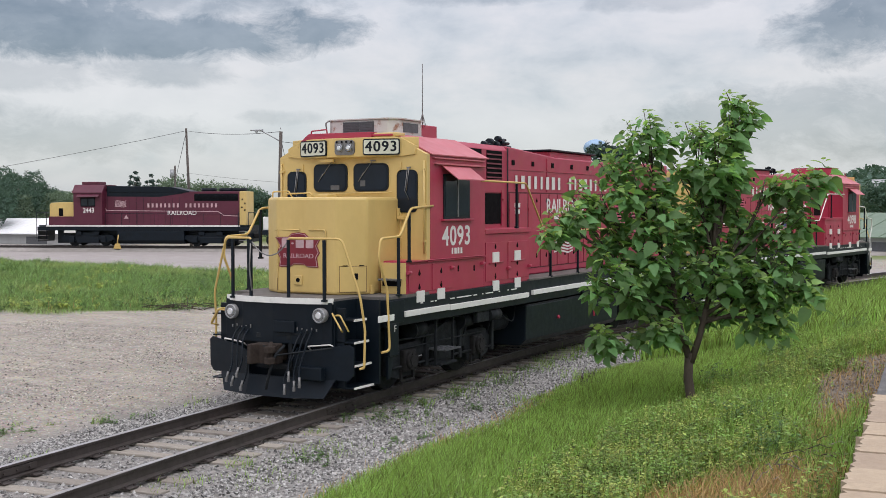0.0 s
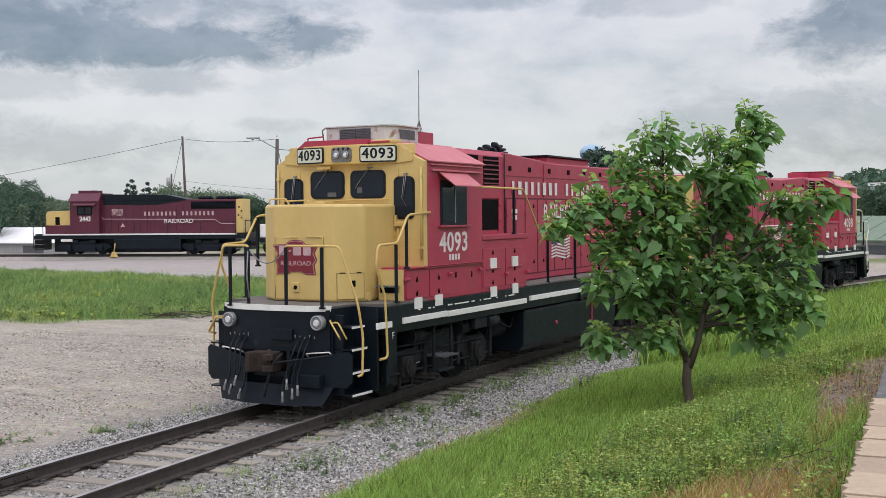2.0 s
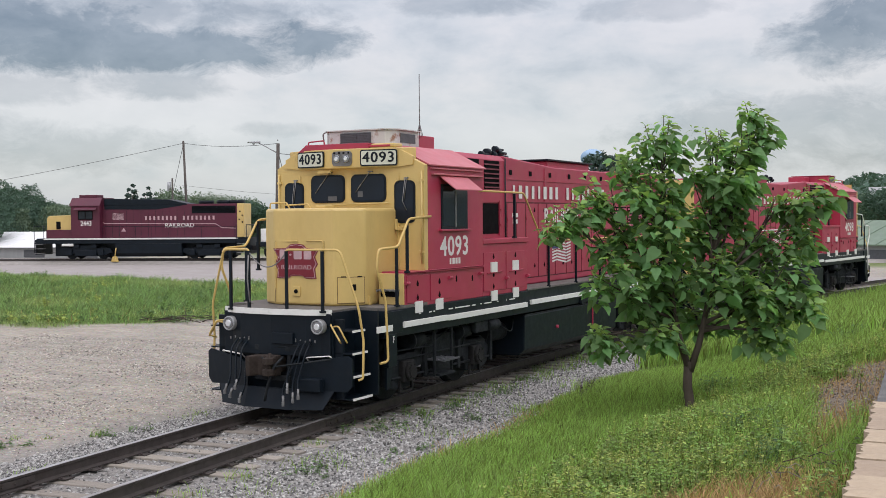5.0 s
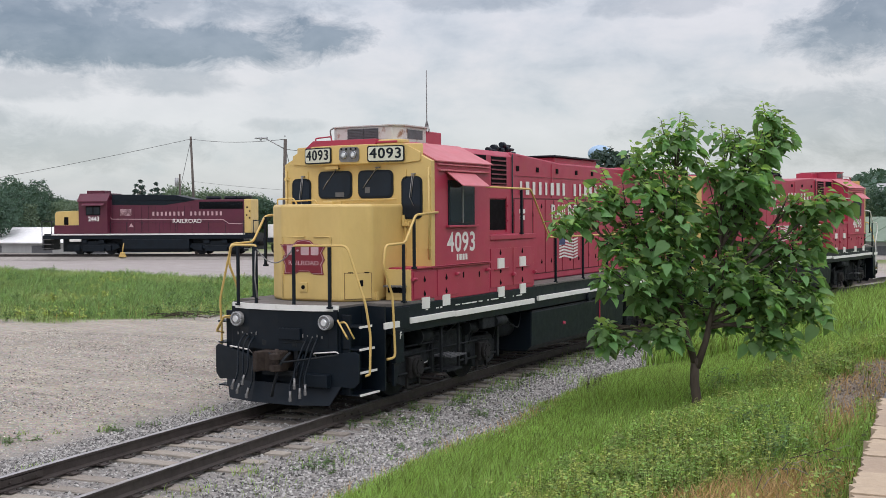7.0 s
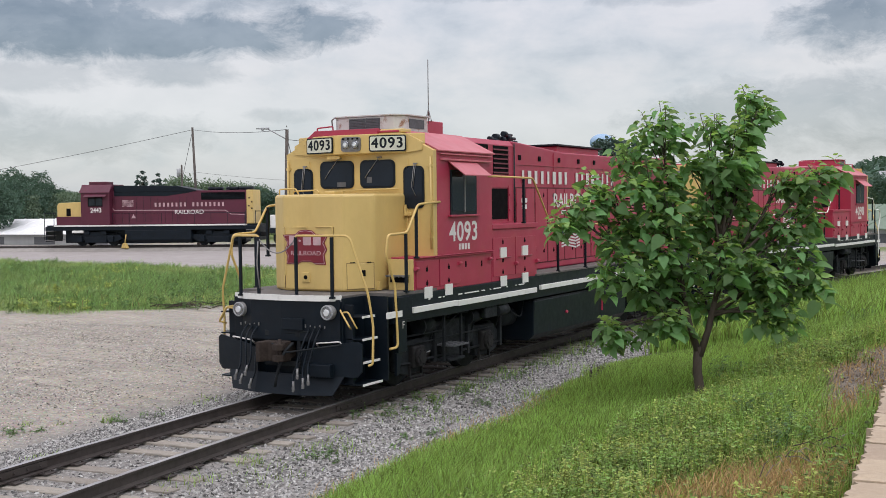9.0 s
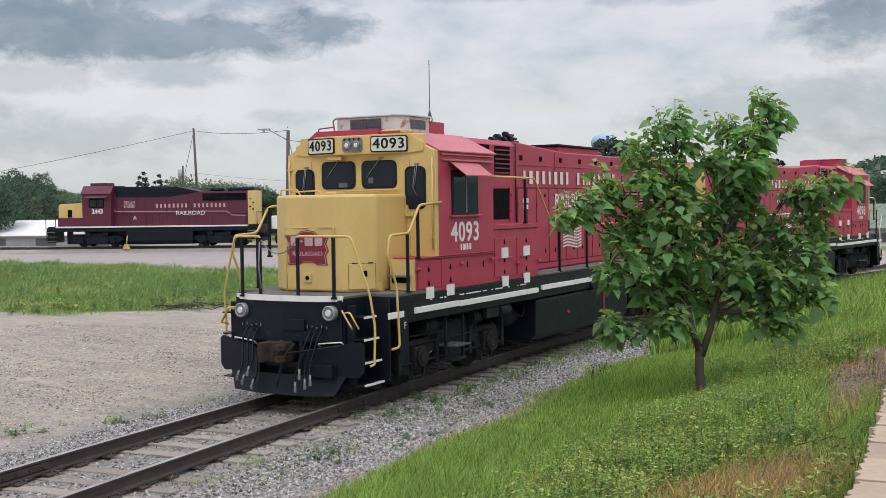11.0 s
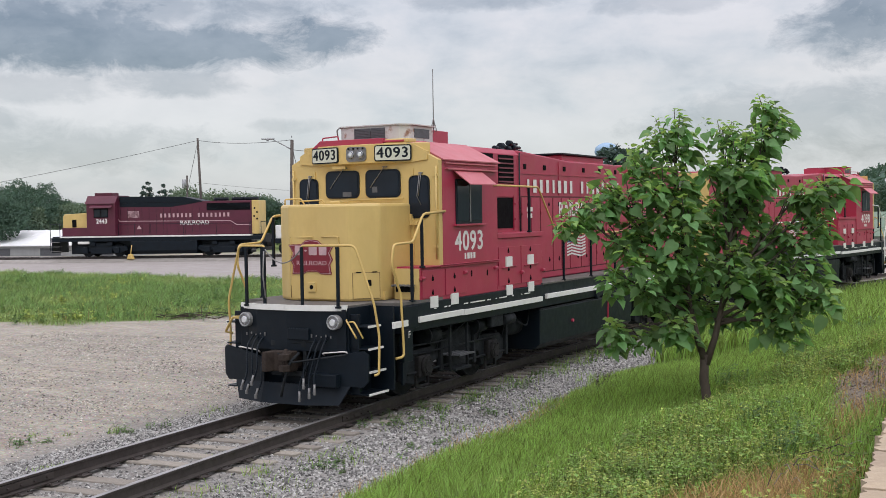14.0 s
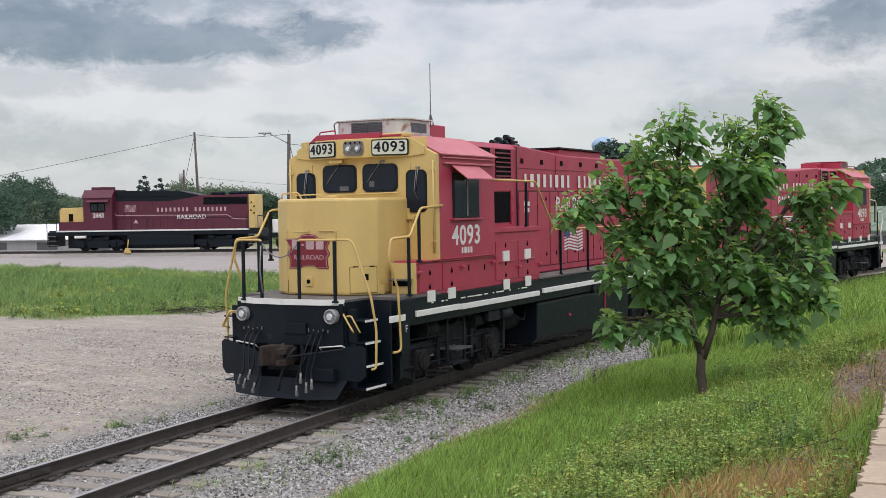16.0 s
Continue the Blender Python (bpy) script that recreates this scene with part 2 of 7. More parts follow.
def leaf_material(name, color, trans, vary=0.2, island=0.35):
    """Leaf colour with light that passes through the blade."""
    m = material(name, color, 0.6, vary=vary, scale=2.0, island=island, spec=0.22)
    nt = m.node_tree
    b, out = nt.nodes["Principled BSDF"], nt.nodes["Material Output"]
    t, mx, mul = nt.nodes.new("ShaderNodeBsdfTranslucent"), nt.nodes.new("ShaderNodeMixShader"), nt.nodes.new("ShaderNodeMix")
    mul.data_type, mul.blend_type = "RGBA", "MULTIPLY"
    mul.inputs[0].default_value = 1.0
    src = b.inputs["Base Color"].links[0].from_socket
    nt.links.new(src, mul.inputs[6])
    mul.inputs[7].default_value = (1.25, 1.3, 0.7, 1)
    nt.links.new(mul.outputs[2], t.inputs["Color"])
    mx.inputs[0].default_value = trans
    nt.links.new(b.outputs[0], mx.inputs[1])
    nt.links.new(t.outputs[0], mx.inputs[2])
    nt.links.new(mx.outputs[0], out.inputs["Surface"])
    return m


LEAF = leaf_material("broad_leaf", (0.168, 0.298, 0.126), 0.50, island=0.5)
YOUNG_LEAF = leaf_material("young_yellow_green_leaf", (0.285, 0.415, 0.150), 0.5, island=0.35)
GRASS = leaf_material("tall_grass", (0.255, 0.372, 0.100), 0.40, island=0.65)
GRASS_PALE = leaf_material("pale_field_grass", (0.30, 0.385, 0.165), 0.34, island=0.5)
GRASS_FAR = leaf_material("field_grass", (0.205, 0.310, 0.122), 0.34, island=0.65)
WEED = leaf_material("weed_leaf", (0.225, 0.318, 0.100), 0.40, island=0.75)
WEED_PALE = leaf_material("yellow_green_weed", (0.39, 0.435, 0.14), 0.40, island=0.6)
WEED_DARK = leaf_material("dark_weed_leaf", (0.13, 0.215, 0.085), 0.35, island=0.5)
DRY = leaf_material("dry_grass", (0.44, 0.29, 0.14), 0.2, island=0.35)
# distance haze is put into this leaf colour as a bluish cast
FAR_LEAF_HAZY = leaf_material("hazy_far_foliage", (0.070, 0.122, 0.090), 0.25, island=0.2)
FAR_LEAF_LIGHT = leaf_material("far_light_foliage", (0.140, 0.195, 0.135), 0.25, island=0.2)
PINE = leaf_material("dark_far_foliage", (0.062, 0.098, 0.085), 0.15, island=0.3)


# ---- mesh helpers ----
def part(name, bm, mat, parent=None, label=""):
    """Links a bmesh as one mesh object, under a thing or a part where one is given."""
    me = bpy.data.meshes.new(name)
    bmesh.ops.recalc_face_normals(bm, faces=bm.faces)
    bm.to_mesh(me)
    bm.free()
    for mm in (mat if isinstance(mat, (list, tuple)) else [mat]):
        me.materials.append(mm)
    ob = new(name, me)
    ob.parent = parent
    return tagged(ob, label)


def box(bm, x0, x1, y0, y1, z0, z1, bevel=0.0):
    vs = [bm.verts.new((x, y, z)) for x in (x0, x1) for y in (y0, y1) for z in (z0, z1)]
    fs = [bm.faces.new([vs[i] for i in q]) for q in ((0, 1, 3, 2), (4, 6, 7, 5), (0, 4, 5, 1), (2, 3, 7, 6), (0, 2, 6, 4), (1, 5, 7, 3))]
    if bevel:
        es = {e for f in fs for e in f.edges}
        bmesh.ops.bevel(bm, geom=list(es), offset=bevel, segments=2, profile=0.5, affect="EDGES")
    return bm


def prism(bm, outline, lo, hi, axis="z", bevel=0.0):
    """A closed outline of 2D points drawn out along an axis: the points are (x, y), (x, z) for y, (y, z) for x."""
    def at(p, h):
        return {"z": (p[0], p[1], h), "y": (p[0], h, p[1]), "x": (h, p[0], p[1])}[axis]
    a = [bm.verts.new(at(p, lo)) for p in outline]
    b = [bm.verts.new(at(p, hi)) for p in outline]
    n = len(a)
    fs = [bm.faces.new(a), bm.faces.new(b[::-1])] + [bm.faces.new((a[i], a[(i + 1) % n], b[(i + 1) % n], b[i])) for i in range(n)]
    if bevel:
        bmesh.ops.recalc_face_normals(bm, faces=fs)
        bmesh.ops.bevel(bm, geom=list({e for f in fs for e in f.edges}), offset=bevel, segments=2, profile=0.5, affect="EDGES")
    return bm


def tube(bm, pts, r, sides=8, taper=None):
    """A round bar through points, its ends closed."""
    pts = [Vector(p) for p in pts]
    rings, ref = [], None
    for i, p in enumerate(pts):
        d = (pts[min(i + 1, len(pts) - 1)] - pts[max(i - 1, 0)]).normalized()
        if ref is None:
            ref = d.orthogonal()
        ref = (ref - d * ref.dot(d)).normalized()
        side = d.cross(ref)
        rr = r if taper is None else r + (taper - r) * i / (len(pts) - 1)
        rings.append([bm.verts.new(p + (ref * math.cos(a) + side * math.sin(a)) * rr) for a in (2 * math.pi * k / sides for k in range(sides))])
    for a, b in zip(rings, rings[1:]):
        for k in range(sides):
            f = bm.faces.new((a[k], a[(k + 1) % sides], b[(k + 1) % sides], b[k]))
            f.smooth = True
    bm.faces.new(rings[0][::-1])
    bm.faces.new(rings[-1])
    return bm


def soft(pts, r=0.1, n=4):
    """The points of a bent bar, its corners rounded."""
    pts = [Vector(p) for p in pts]
    out = [pts[0]]
    for a, b, c in zip(pts, pts[1:], pts[2:]):
        k = min(r, (a - b).length / 2.1, (c - b).length / 2.1)
        s, e = b + (a - b).normalized() * k, b + (c - b).normalized() * k
        out += [s * (1 - t) ** 2 + b * 2 * t * (1 - t) + e * t * t for t in (i / n for i in range(n + 1))]
    return out + [pts[-1]]


def drum(bm, p, q, r, sides=20, r2=None):
    return tube(bm, [p, q], r, sides, r2)


def rounded(w, h, r, n=4, cx=0.0, cy=0.0):
    pts = []
    for sx, sy, a0 in ((1, 1, 0), (-1, 1, 90), (-1, -1, 180), (1, -1, 270)):
        for i in range(n + 1):
            a = radians(a0 + 90 * i / n)
            pts.append((cx + sx * (w / 2 - r) + r * math.cos(a), cy + sy * (h / 2 - r) + r * math.sin(a)))
    return pts


def digits(name, body, size, m, mat, parent, wide=1.0, bold=0.0, step=0.60, heavy=0.0):
    """Numbers as single digits, evenly spaced about the middle."""
    for k, c in enumerate(body):
        off = (k - (len(body) - 1) / 2) * size * wide * step
        lettering(name, c, size, m @ Matrix.Translation((off, 0, 0)), mat, parent, wide=wide, bold=bold, heavy=heavy)


def lettering(name, body, size, m, mat, parent, label="", wide=1.0, bold=0.0, heavy=0.0):
    """Words in the built-in font as a thin mesh: m is the pose of the writing's middle."""
    cu = bpy.data.curves.new(name, "FONT")
    cu.body, cu.size, cu.align_x, cu.align_y, cu.extrude, cu.offset = body, 1.0, "CENTER", "CENTER", 0.002 / size, bold / size
    ob = new(name, cu)
    me = bpy.data.meshes.new_from_object(ob.evaluated_get(bpy.context.evaluated_depsgraph_get()))
    bpy.data.objects.remove(ob)
    if heavy:
        # thicker strokes: the outline laid beside itself
        bm = bmesh.new()
        for dx, dy in ((0, 0), (-heavy, 0), (2 * heavy, 0), (-heavy, heavy * 0.7), (0, -1.4 * heavy)):
            me.transform(Matrix.Translation((dx / size, dy / size, 0.00006 / size)))
            bm.from_mesh(me)
        bm.to_mesh(me)
        bm.free()
    me.transform(m @ Matrix.Diagonal((wide * size, size, size, 1)))
    me.materials.clear()
    me.materials.append(mat)
    res = new(name, me)
    res.parent = parent
    return tagged(res, label)


def thing(name, label, category, m=None, group="", kind=""):
    ob = new(name)
    ob.empty_display_size = 0.2
    if m is not None:
        ob.matrix_world = m
    return tagged(ob, label, category, group, kind)


def mesh_from(name, verts, faces, mat, parent=None, smooth=False):
    me = bpy.data.meshes.new(name)
    me.from_pydata(verts, [], faces)
    me.materials.append(mat)
    if smooth:
        me.polygons.foreach_set("use_smooth", [True] * len(me.polygons))
    ob = new(name, me)
    ob.parent = parent
    return ob


# ---- the plan: track curve, ground heights ----
CURVE, MID = 0.00715, 8.8       # 1 / radius; the near engine's middle along the track


def track_x(y):
    d = np.clip(y - MID, -32, 40)
    return CURVE / 2 * (d * d - 30) + CURVE * d * (y - MID - d)


def smooth01(a, lo, hi):
    t = np.clip((a - lo) / (hi - lo), 0, 1)
    return t * t * (3 - 2 * t)


def ground_z(x, y):
    x, y = np.asarray(x, float), np.asarray(y, float)
    u = x - track_x(y)
    near = smooth01(y, -90, -60) * (1 - smooth01(y, 60, 90))
    bed = 0.09 * (1 - smooth01(np.abs(u), 1.35, 2.3)) * near
    fall = 1 - 0.45 * smooth01(y, 8, 40)
    bank = (0.166 * np.maximum(u - 2.6, 0) + 0.045 * np.maximum(u - 6.1, 0)) * fall
    bank = np.minimum(bank, 1.25)
    bank = bank * near
    lumps = 0.03 * np.sin(x * 1.3 + y * 0.7) * np.sin(y * 1.1 - x * 0.4) * smooth01(np.abs(u), 2.0, 3.5) * (np.abs(u) < 60)
    far = smooth01(np.hypot(x + 20, y - 30), 120, 400) * -2.0
    return -0.31 + bed + bank + lumps + far


def grass_line(y):
    """How far from the track's middle the bank's grass begins."""
    y = np.asarray(y, float)
    return 3.25 - 0.45 * smooth01(y, 0.0, 6.0) - 1.25 * smooth01(y, 8.0, 15.0)


# the yard's bands west of the track: distances past the lot's edge and past the road's edge
def lot_edge(x, y):
    return (x + 17.6) * -0.58 + (y - 12.9) * 0.815


def road_edge(x, y):
    return (x + 27.0) * 0.128 + (y - 32.6) * 0.992


# ---- ground ----
def zones(x, y):
    """Shares of grass, of ballast, of dry earth and of road at a place."""
    x, y = np.asarray(x, float), np.asarray(y, float)
    u = x - track_x(y)
    wob = 0.35 * np.sin(y * 1.7 + x) + 0.2 * np.sin(y * 4.1 - x * 2) + 0.6 * np.sin(x * 0.5 + y * 0.3)
    bank = smooth01(u - grass_line(y) + 0.3 * wob, -0.15, 0.35)
    field = smooth01(lot_edge(x, y) + wob, -0.8, 0.9) * (1 - smooth01(road_edge(x, y) + 0.6 * wob, -0.6, 0.6)) * (u < -2.5)
    beyond = smooth01(road_edge(x, y), 32, 38) * (u < -2.5)
    grass = np.maximum(np.maximum(bank, field), beyond)
    ballast = (1 - smooth01(np.abs(u), 2.3, 3.4) * (u < 0)) * (1 - smooth01(u, 3.3, 4.2)) * (1 - smooth01(np.abs(u + 0.2), 4, 5))
    dirt = np.exp(-((x - 8.72 + 0.12 * y) / 0.60) ** 2 - ((y - 0.7) / 3.1) ** 4) * 2.0 * (0.85 + 0.2 * np.sin(x * 3 + y * 2))
    road = smooth01(road_edge(x, y) + 0.5 * wob, -0.5, 0.5) * (1 - smooth01(road_edge(x, y), 20.0, 24.0)) * (u < -2.5)
    return grass * (1 - np.clip(dirt, 0, 1) * 0.9), ballast, np.clip(dirt, 0, 1), road


def ground_material():
    m = bpy.data.materials.new("yard_ground")
    m.use_nodes = True
    nt = m.node_tree
    N, L = nt.nodes.new, nt.links.new
    b = nt.nodes["Principled BSDF"]
    b.inputs["Roughness"].default_value, b.inputs["Specular IOR Level"].default_value = 0.95, 0.2
    co = N("ShaderNodeTexCoord")

    def tex(s, detail=6, rough=0.65, kind="ShaderNodeTexNoise"):
        t = N(kind)
        t.inputs["Scale"].default_value = s
        if kind == "ShaderNodeTexNoise":
            t.inputs["Detail"].default_value, t.inputs["Roughness"].default_value = detail, rough
        L(co.outputs["Object"], t.inputs["Vector"])
        return t

    def ramp(fac, *stops):
        r = N("ShaderNodeValToRGB")
        e = r.color_ramp.elements
        while len(e) < len(stops):
            e.new(0.5)
        for k, (p, c) in enumerate(stops):
            e[k].position, e[k].color = p, (*c, 1)
        L(fac, r.inputs[0])
        return r.outputs["Color"]

    def mix(fac, a, c, kind="MIX"):
        x = N("ShaderNodeMix")
        x.data_type, x.blend_type = "RGBA", kind
        for key, v in ((0, fac), (6, a), (7, c)):
            if isinstance(v, (int, float)):
                x.inputs[key].default_value = v
            elif isinstance(v, tuple):
                x.inputs[key].default_value = (*v, 1)
            else:
                L(v, x.inputs[key])
        return x.outputs[2]

    def attr(name):
        a = N("ShaderNodeAttribute")
        a.attribute_name = name
        return a.outputs["Fac"]

    pebble = tex(38, kind="ShaderNodeTexVoronoi")
    lot = ramp(tex(0.55, 8, 0.7).outputs["Fac"], (0.32, (0.245, 0.225, 0.20)), (0.5, (0.35, 0.322, 0.285)), (0.7, (0.44, 0.385, 0.325)))
    lot = mix(0.55, lot, ramp(tex(9, 6, 0.75).outputs["Fac"], (0.3, (0.13, 0.12, 0.11)), (0.52, (0.37, 0.34, 0.305)), (0.75, (0.56, 0.52, 0.47))))
    lot = mix(0.3, lot, pebble.outputs["Color"], "SOFT_LIGHT")
    along = N("ShaderNodeMapping")
    along.inputs["Rotation"].default_value, along.inputs["Scale"].default_value = (0, 0, radians(-30)), (0.22, 1.5, 1)
    L(co.outputs["Object"], along.inputs["Vector"])
    streak = N("ShaderNodeTexNoise")
    streak.inputs["Scale"].default_value, streak.inputs["Detail"].default_value, streak.inputs["Roughness"].default_value = 1.6, 7, 0.7
    L(along.outputs[0], streak.inputs["Vector"])
    lot = mix(0.55, lot, ramp(streak.outputs["Fac"], (0.32, (0.42, 0.41, 0.40)), (0.5, (0.72, 0.71, 0.70)), (0.68, (1.0, 0.97, 0.93))), "MULTIPLY")
    lot = mix(1.0, lot, (1.23, 1.24, 1.20), "MULTIPLY")
    lot = mix(0.5, lot, ramp(tex(3.2, 7, 0.75).outputs["Fac"], (0.35, (0.62, 0.62, 0.62)), (0.6, (1.0, 1.0, 1.0))), "MULTIPLY")
    stones = ramp(tex(16, 5, 0.7).outputs["Fac"], (0.3, (0.11, 0.103, 0.095)), (0.5, (0.25, 0.24, 0.225)), (0.72, (0.43, 0.41, 0.385)))
    soil = ramp(tex(1.4, 8, 0.7).outputs["Fac"], (0.3, (0.085, 0.115, 0.035)), (0.55, (0.14, 0.19, 0.055)), (0.75, (0.20, 0.22, 0.085)))
    earth = ramp(tex(7, 8, 0.7).outputs["Fac"], (0.3, (0.11, 0.09, 0.068)), (0.55, (0.23, 0.20, 0.165)), (0.75, (0.36, 0.325, 0.285)))
    road = ramp(tex(0.9, 8, 0.7).outputs["Fac"], (0.3, (0.30, 0.275, 0.265)), (0.7, (0.38, 0.355, 0.335)))
    c = mix(attr("ballast"), lot, stones)
    c = mix(attr("road"), c, road)
    c = mix(attr("grass"), c, soil)
    c = mix(attr("dirt"), c, earth)
    L(c, b.inputs["Base Color"])
    bump = N("ShaderNodeBump")
    bump.inputs["Strength"].default_value, bump.inputs["Distance"].default_value = 0.8, 0.03
    L(tex(22, 6, 0.75).outputs["Fac"], bump.inputs["Height"])
    L(bump.outputs[0], b.inputs["Normal"])
    return m


def make_ground():
    def axis(lo, hi, step):
        near = np.arange(lo, hi + step / 2, step)
        grow = np.cumsum(np.geomspace(step * 1.3, 420, 30))
        return np.concatenate([lo - grow[::-1], near, hi + grow])
    xs, ys = axis(-30, 12, 0.35), axis(-12, 46, 0.45)
    X, Y = np.meshgrid(xs, ys)
    Z = ground_z(X, Y)
    nx, ny = len(xs), len(ys)
    idx = np.arange(nx * ny).reshape(ny, nx)
    q = np.stack([idx[:-1, :-1], idx[:-1, 1:], idx[1:, 1:], idx[1:, :-1]], -1).reshape(-1, 4)
    ob = mesh_from("ground", np.stack([X, Y, Z], -1).reshape(-1, 3).tolist(), q.tolist(), ground_material(), smooth=True)
    for name, v in zip(("grass", "ballast", "dirt", "road"), zones(X, Y)):
        a = ob.data.attributes.new(name, "FLOAT", "POINT")
        a.data.foreach_set("value", v.ravel().astype(np.float32))
    tagged(ob, "gravel yard with ballast, grass bank and worn road", "ground", kind="structure")


make_ground()

# ---- track ----
RAIL = [(-0.07, -0.17), (0.07, -0.17), (0.07, -0.155), (0.012, -0.135), (0.010, -0.04), (0.036, -0.03), (0.036, -0.004), (0.030, 0.0), (-0.030, 0.0), (-0.036, -0.004), (-0.036, -0.03), (-0.010, -0.04), (-0.012, -0.135), (-0.07, -0.155)]


def sweep_rail(name, path, parent):
    """A rail: its section drawn along points on the ground; the running surface has its own material."""
    vs, fs, mats = [], [], []
    n = len(RAIL)
    for i, (x, y) in enumerate(path):
        a, b = path[max(i - 1, 0)], path[min(i + 1, len(path) - 1)]
        d = Vector((b[0] - a[0], b[1] - a[1])).normalized()
        vs += [(x + d.y * px, y - d.x * px, pz) for px, pz in RAIL]
    for i in range(len(path) - 1):
        for k in range(n):
            fs.append((i * n + k, i * n + (k + 1) % n, (i + 1) * n + (k + 1) % n, (i + 1) * n + k))
            mats.append(1 if k in (6, 7, 8) else 0)
    fs += [tuple(range(n)), tuple(range((len(path) - 1) * n, len(path) * n))[::-1]]
    ob = mesh_from(name, vs, fs, STEEL_RAIL, parent)
    ob.data.materials.append(RAIL_TOP)
    ob.data.polygons.foreach_set("material_index", mats + [0, 0])
    return ob


def make_track():
    track = thing("railway_track", "rusty curved railway track on weathered wooden ties", "railway track", kind="structure")
    ys = np.arange(-26, 62, 1.0)
    for off in (-0.7525, 0.7525):
        slope = np.gradient(track_x(ys), ys)
        sweep_rail("rail", [(float(track_x(y) + off), float(y - off * s)) for y, s in zip(ys, slope)], track)
    # joint bars with bolts on the rails
    for off, y0 in ((-0.7525, -5.2), (0.7525, 0.4), (-0.7525, 6.5)):
        bm = bmesh.new()
        for s in (-1, 1):
            box(bm, s * 0.018 - 0.012, s * 0.018 + 0.012, -0.45, 0.45, -0.13, -0.045, 0.004)
            for k in (-0.33, -0.11, 0.11, 0.33):
                drum(bm, (s * 0.03, k, -0.09), (s * 0.055, k, -0.09), 0.016, 6)
        ob = part("joint_bar", bm, STEEL_RAIL, track)
        ang = math.atan(float(track_x(y0 + 0.5) - track_x(y0 - 0.5)))
        ob.matrix_basis = pose(float(track_x(y0)) + off, y0, 0, 0, 0, -math.degrees(ang))
    rng = random.Random(4)
    shapes = []
    for v in range(4):
        bm = bmesh.new()
        box(bm, -1.28, 1.28, -0.11, 0.11, -0.2, 0.0, 0.012)
        for w in bm.verts:
            w.co.z += noise.noise(w.co * 3 + Vector((v * 9, 0, 0))) * 0.012
        me = bpy.data.meshes.new("tie")
        bm.to_mesh(me)
        bm.free()
        me.materials.append(TIE)
        shapes.append(me)
    bm = bmesh.new()
    box(bm, -0.09, 0.09, -0.17, 0.17, 0.0, 0.016, 0.003)
    for sx in (-1, 1):
        for k in (-0.11, 0.11):
            box(bm, sx * 0.078 - 0.012, sx * 0.078 + 0.012, k - 0.012, k + 0.012, 0.01, 0.035)
    bmesh.ops.rotate(bm, verts=bm.verts, matrix=Matrix.Rotation(radians(90), 3, "Z"))
    plate = bpy.data.meshes.new("tie_plate")
    bm.to_mesh(plate)
    bm.free()
    plate.materials.append(STEEL_RAIL)
    y = -11.0
    while y < 46:
        ang = math.degrees(math.atan(float(track_x(y + 0.5) - track_x(y - 0.5))))
        ob = new("tie", shapes[rng.randrange(4)])
        ob.parent = track
        sink = rng.choice((0.0, 0.0, -0.012, -0.025, -0.05)) if y < 2 else 0
        ob.matrix_basis = pose(float(track_x(y)) + rng.uniform(-0.09, 0.09), y, -0.190 + sink, rng.uniform(-1, 1), rng.uniform(-0.4, 0.4), -ang + rng.uniform(-2.5, 2.5))
        if y < 20:
            for off in (-0.7525, 0.7525):
                pl = new("tie_plate", plate)
                pl.parent = track
                pl.matrix_basis = pose(float(track_x(y)) + off, y, -0.188, 0, 0, -ang)
        y += 0.53 + rng.uniform(-0.05, 0.05)


make_track()


# ---- the big engines ----
FACE = Matrix(((0, 0, 1, 0), (1, 0, 0, 0), (0, 1, 0, 0), (0, 0, 0, 1)))      # writing that faces +x
BACK = Matrix(((0, 0, -1, 0), (-1, 0, 0, 0), (0, 1, 0, 0), (0, 0, 0, 1)))    # writing that faces -x
FRONT = Matrix(((1, 0, 0, 0), (0, 0, -1, 0), (0, 1, 0, 0), (0, 0, 0, 1)))    # writing that faces -y


def side_pose(s, x, y, z):
    return Matrix.Translation((s * x, y, z)) @ (FACE if s > 0 else BACK)


def mark_bars(name, counts, s, x, y0, y1, z0, z1, mat, parent, label="", bold=0.45):
    """A line of lettering as plain upright bars, one a letter, words apart."""
    total = sum(counts) + 1.0 * (len(counts) - 1)
    step, at = (y1 - y0) / total, y0
    shapes = []
    for wide in (0.75, 1.0, 1.25):
        bm = bmesh.new()
        box(bm, -0.003, 0.003, 0, step * bold * wide, z0, z1)
        me = bpy.data.meshes.new(name)
        bm.to_mesh(me)
        bm.free()
        me.materials.append(mat)
        shapes.append((wide, me))
    for w, n in enumerate(counts):
        for k in range(n):
            wide, me = shapes[(k * 2 + w + k // 3) % 3]
            ob = new(name, me)
            ob.parent = parent
            ob.location = (s * x, at + step * (k + (1 - bold * wide) / 2), 0)
        at += step * (n + 1.0)


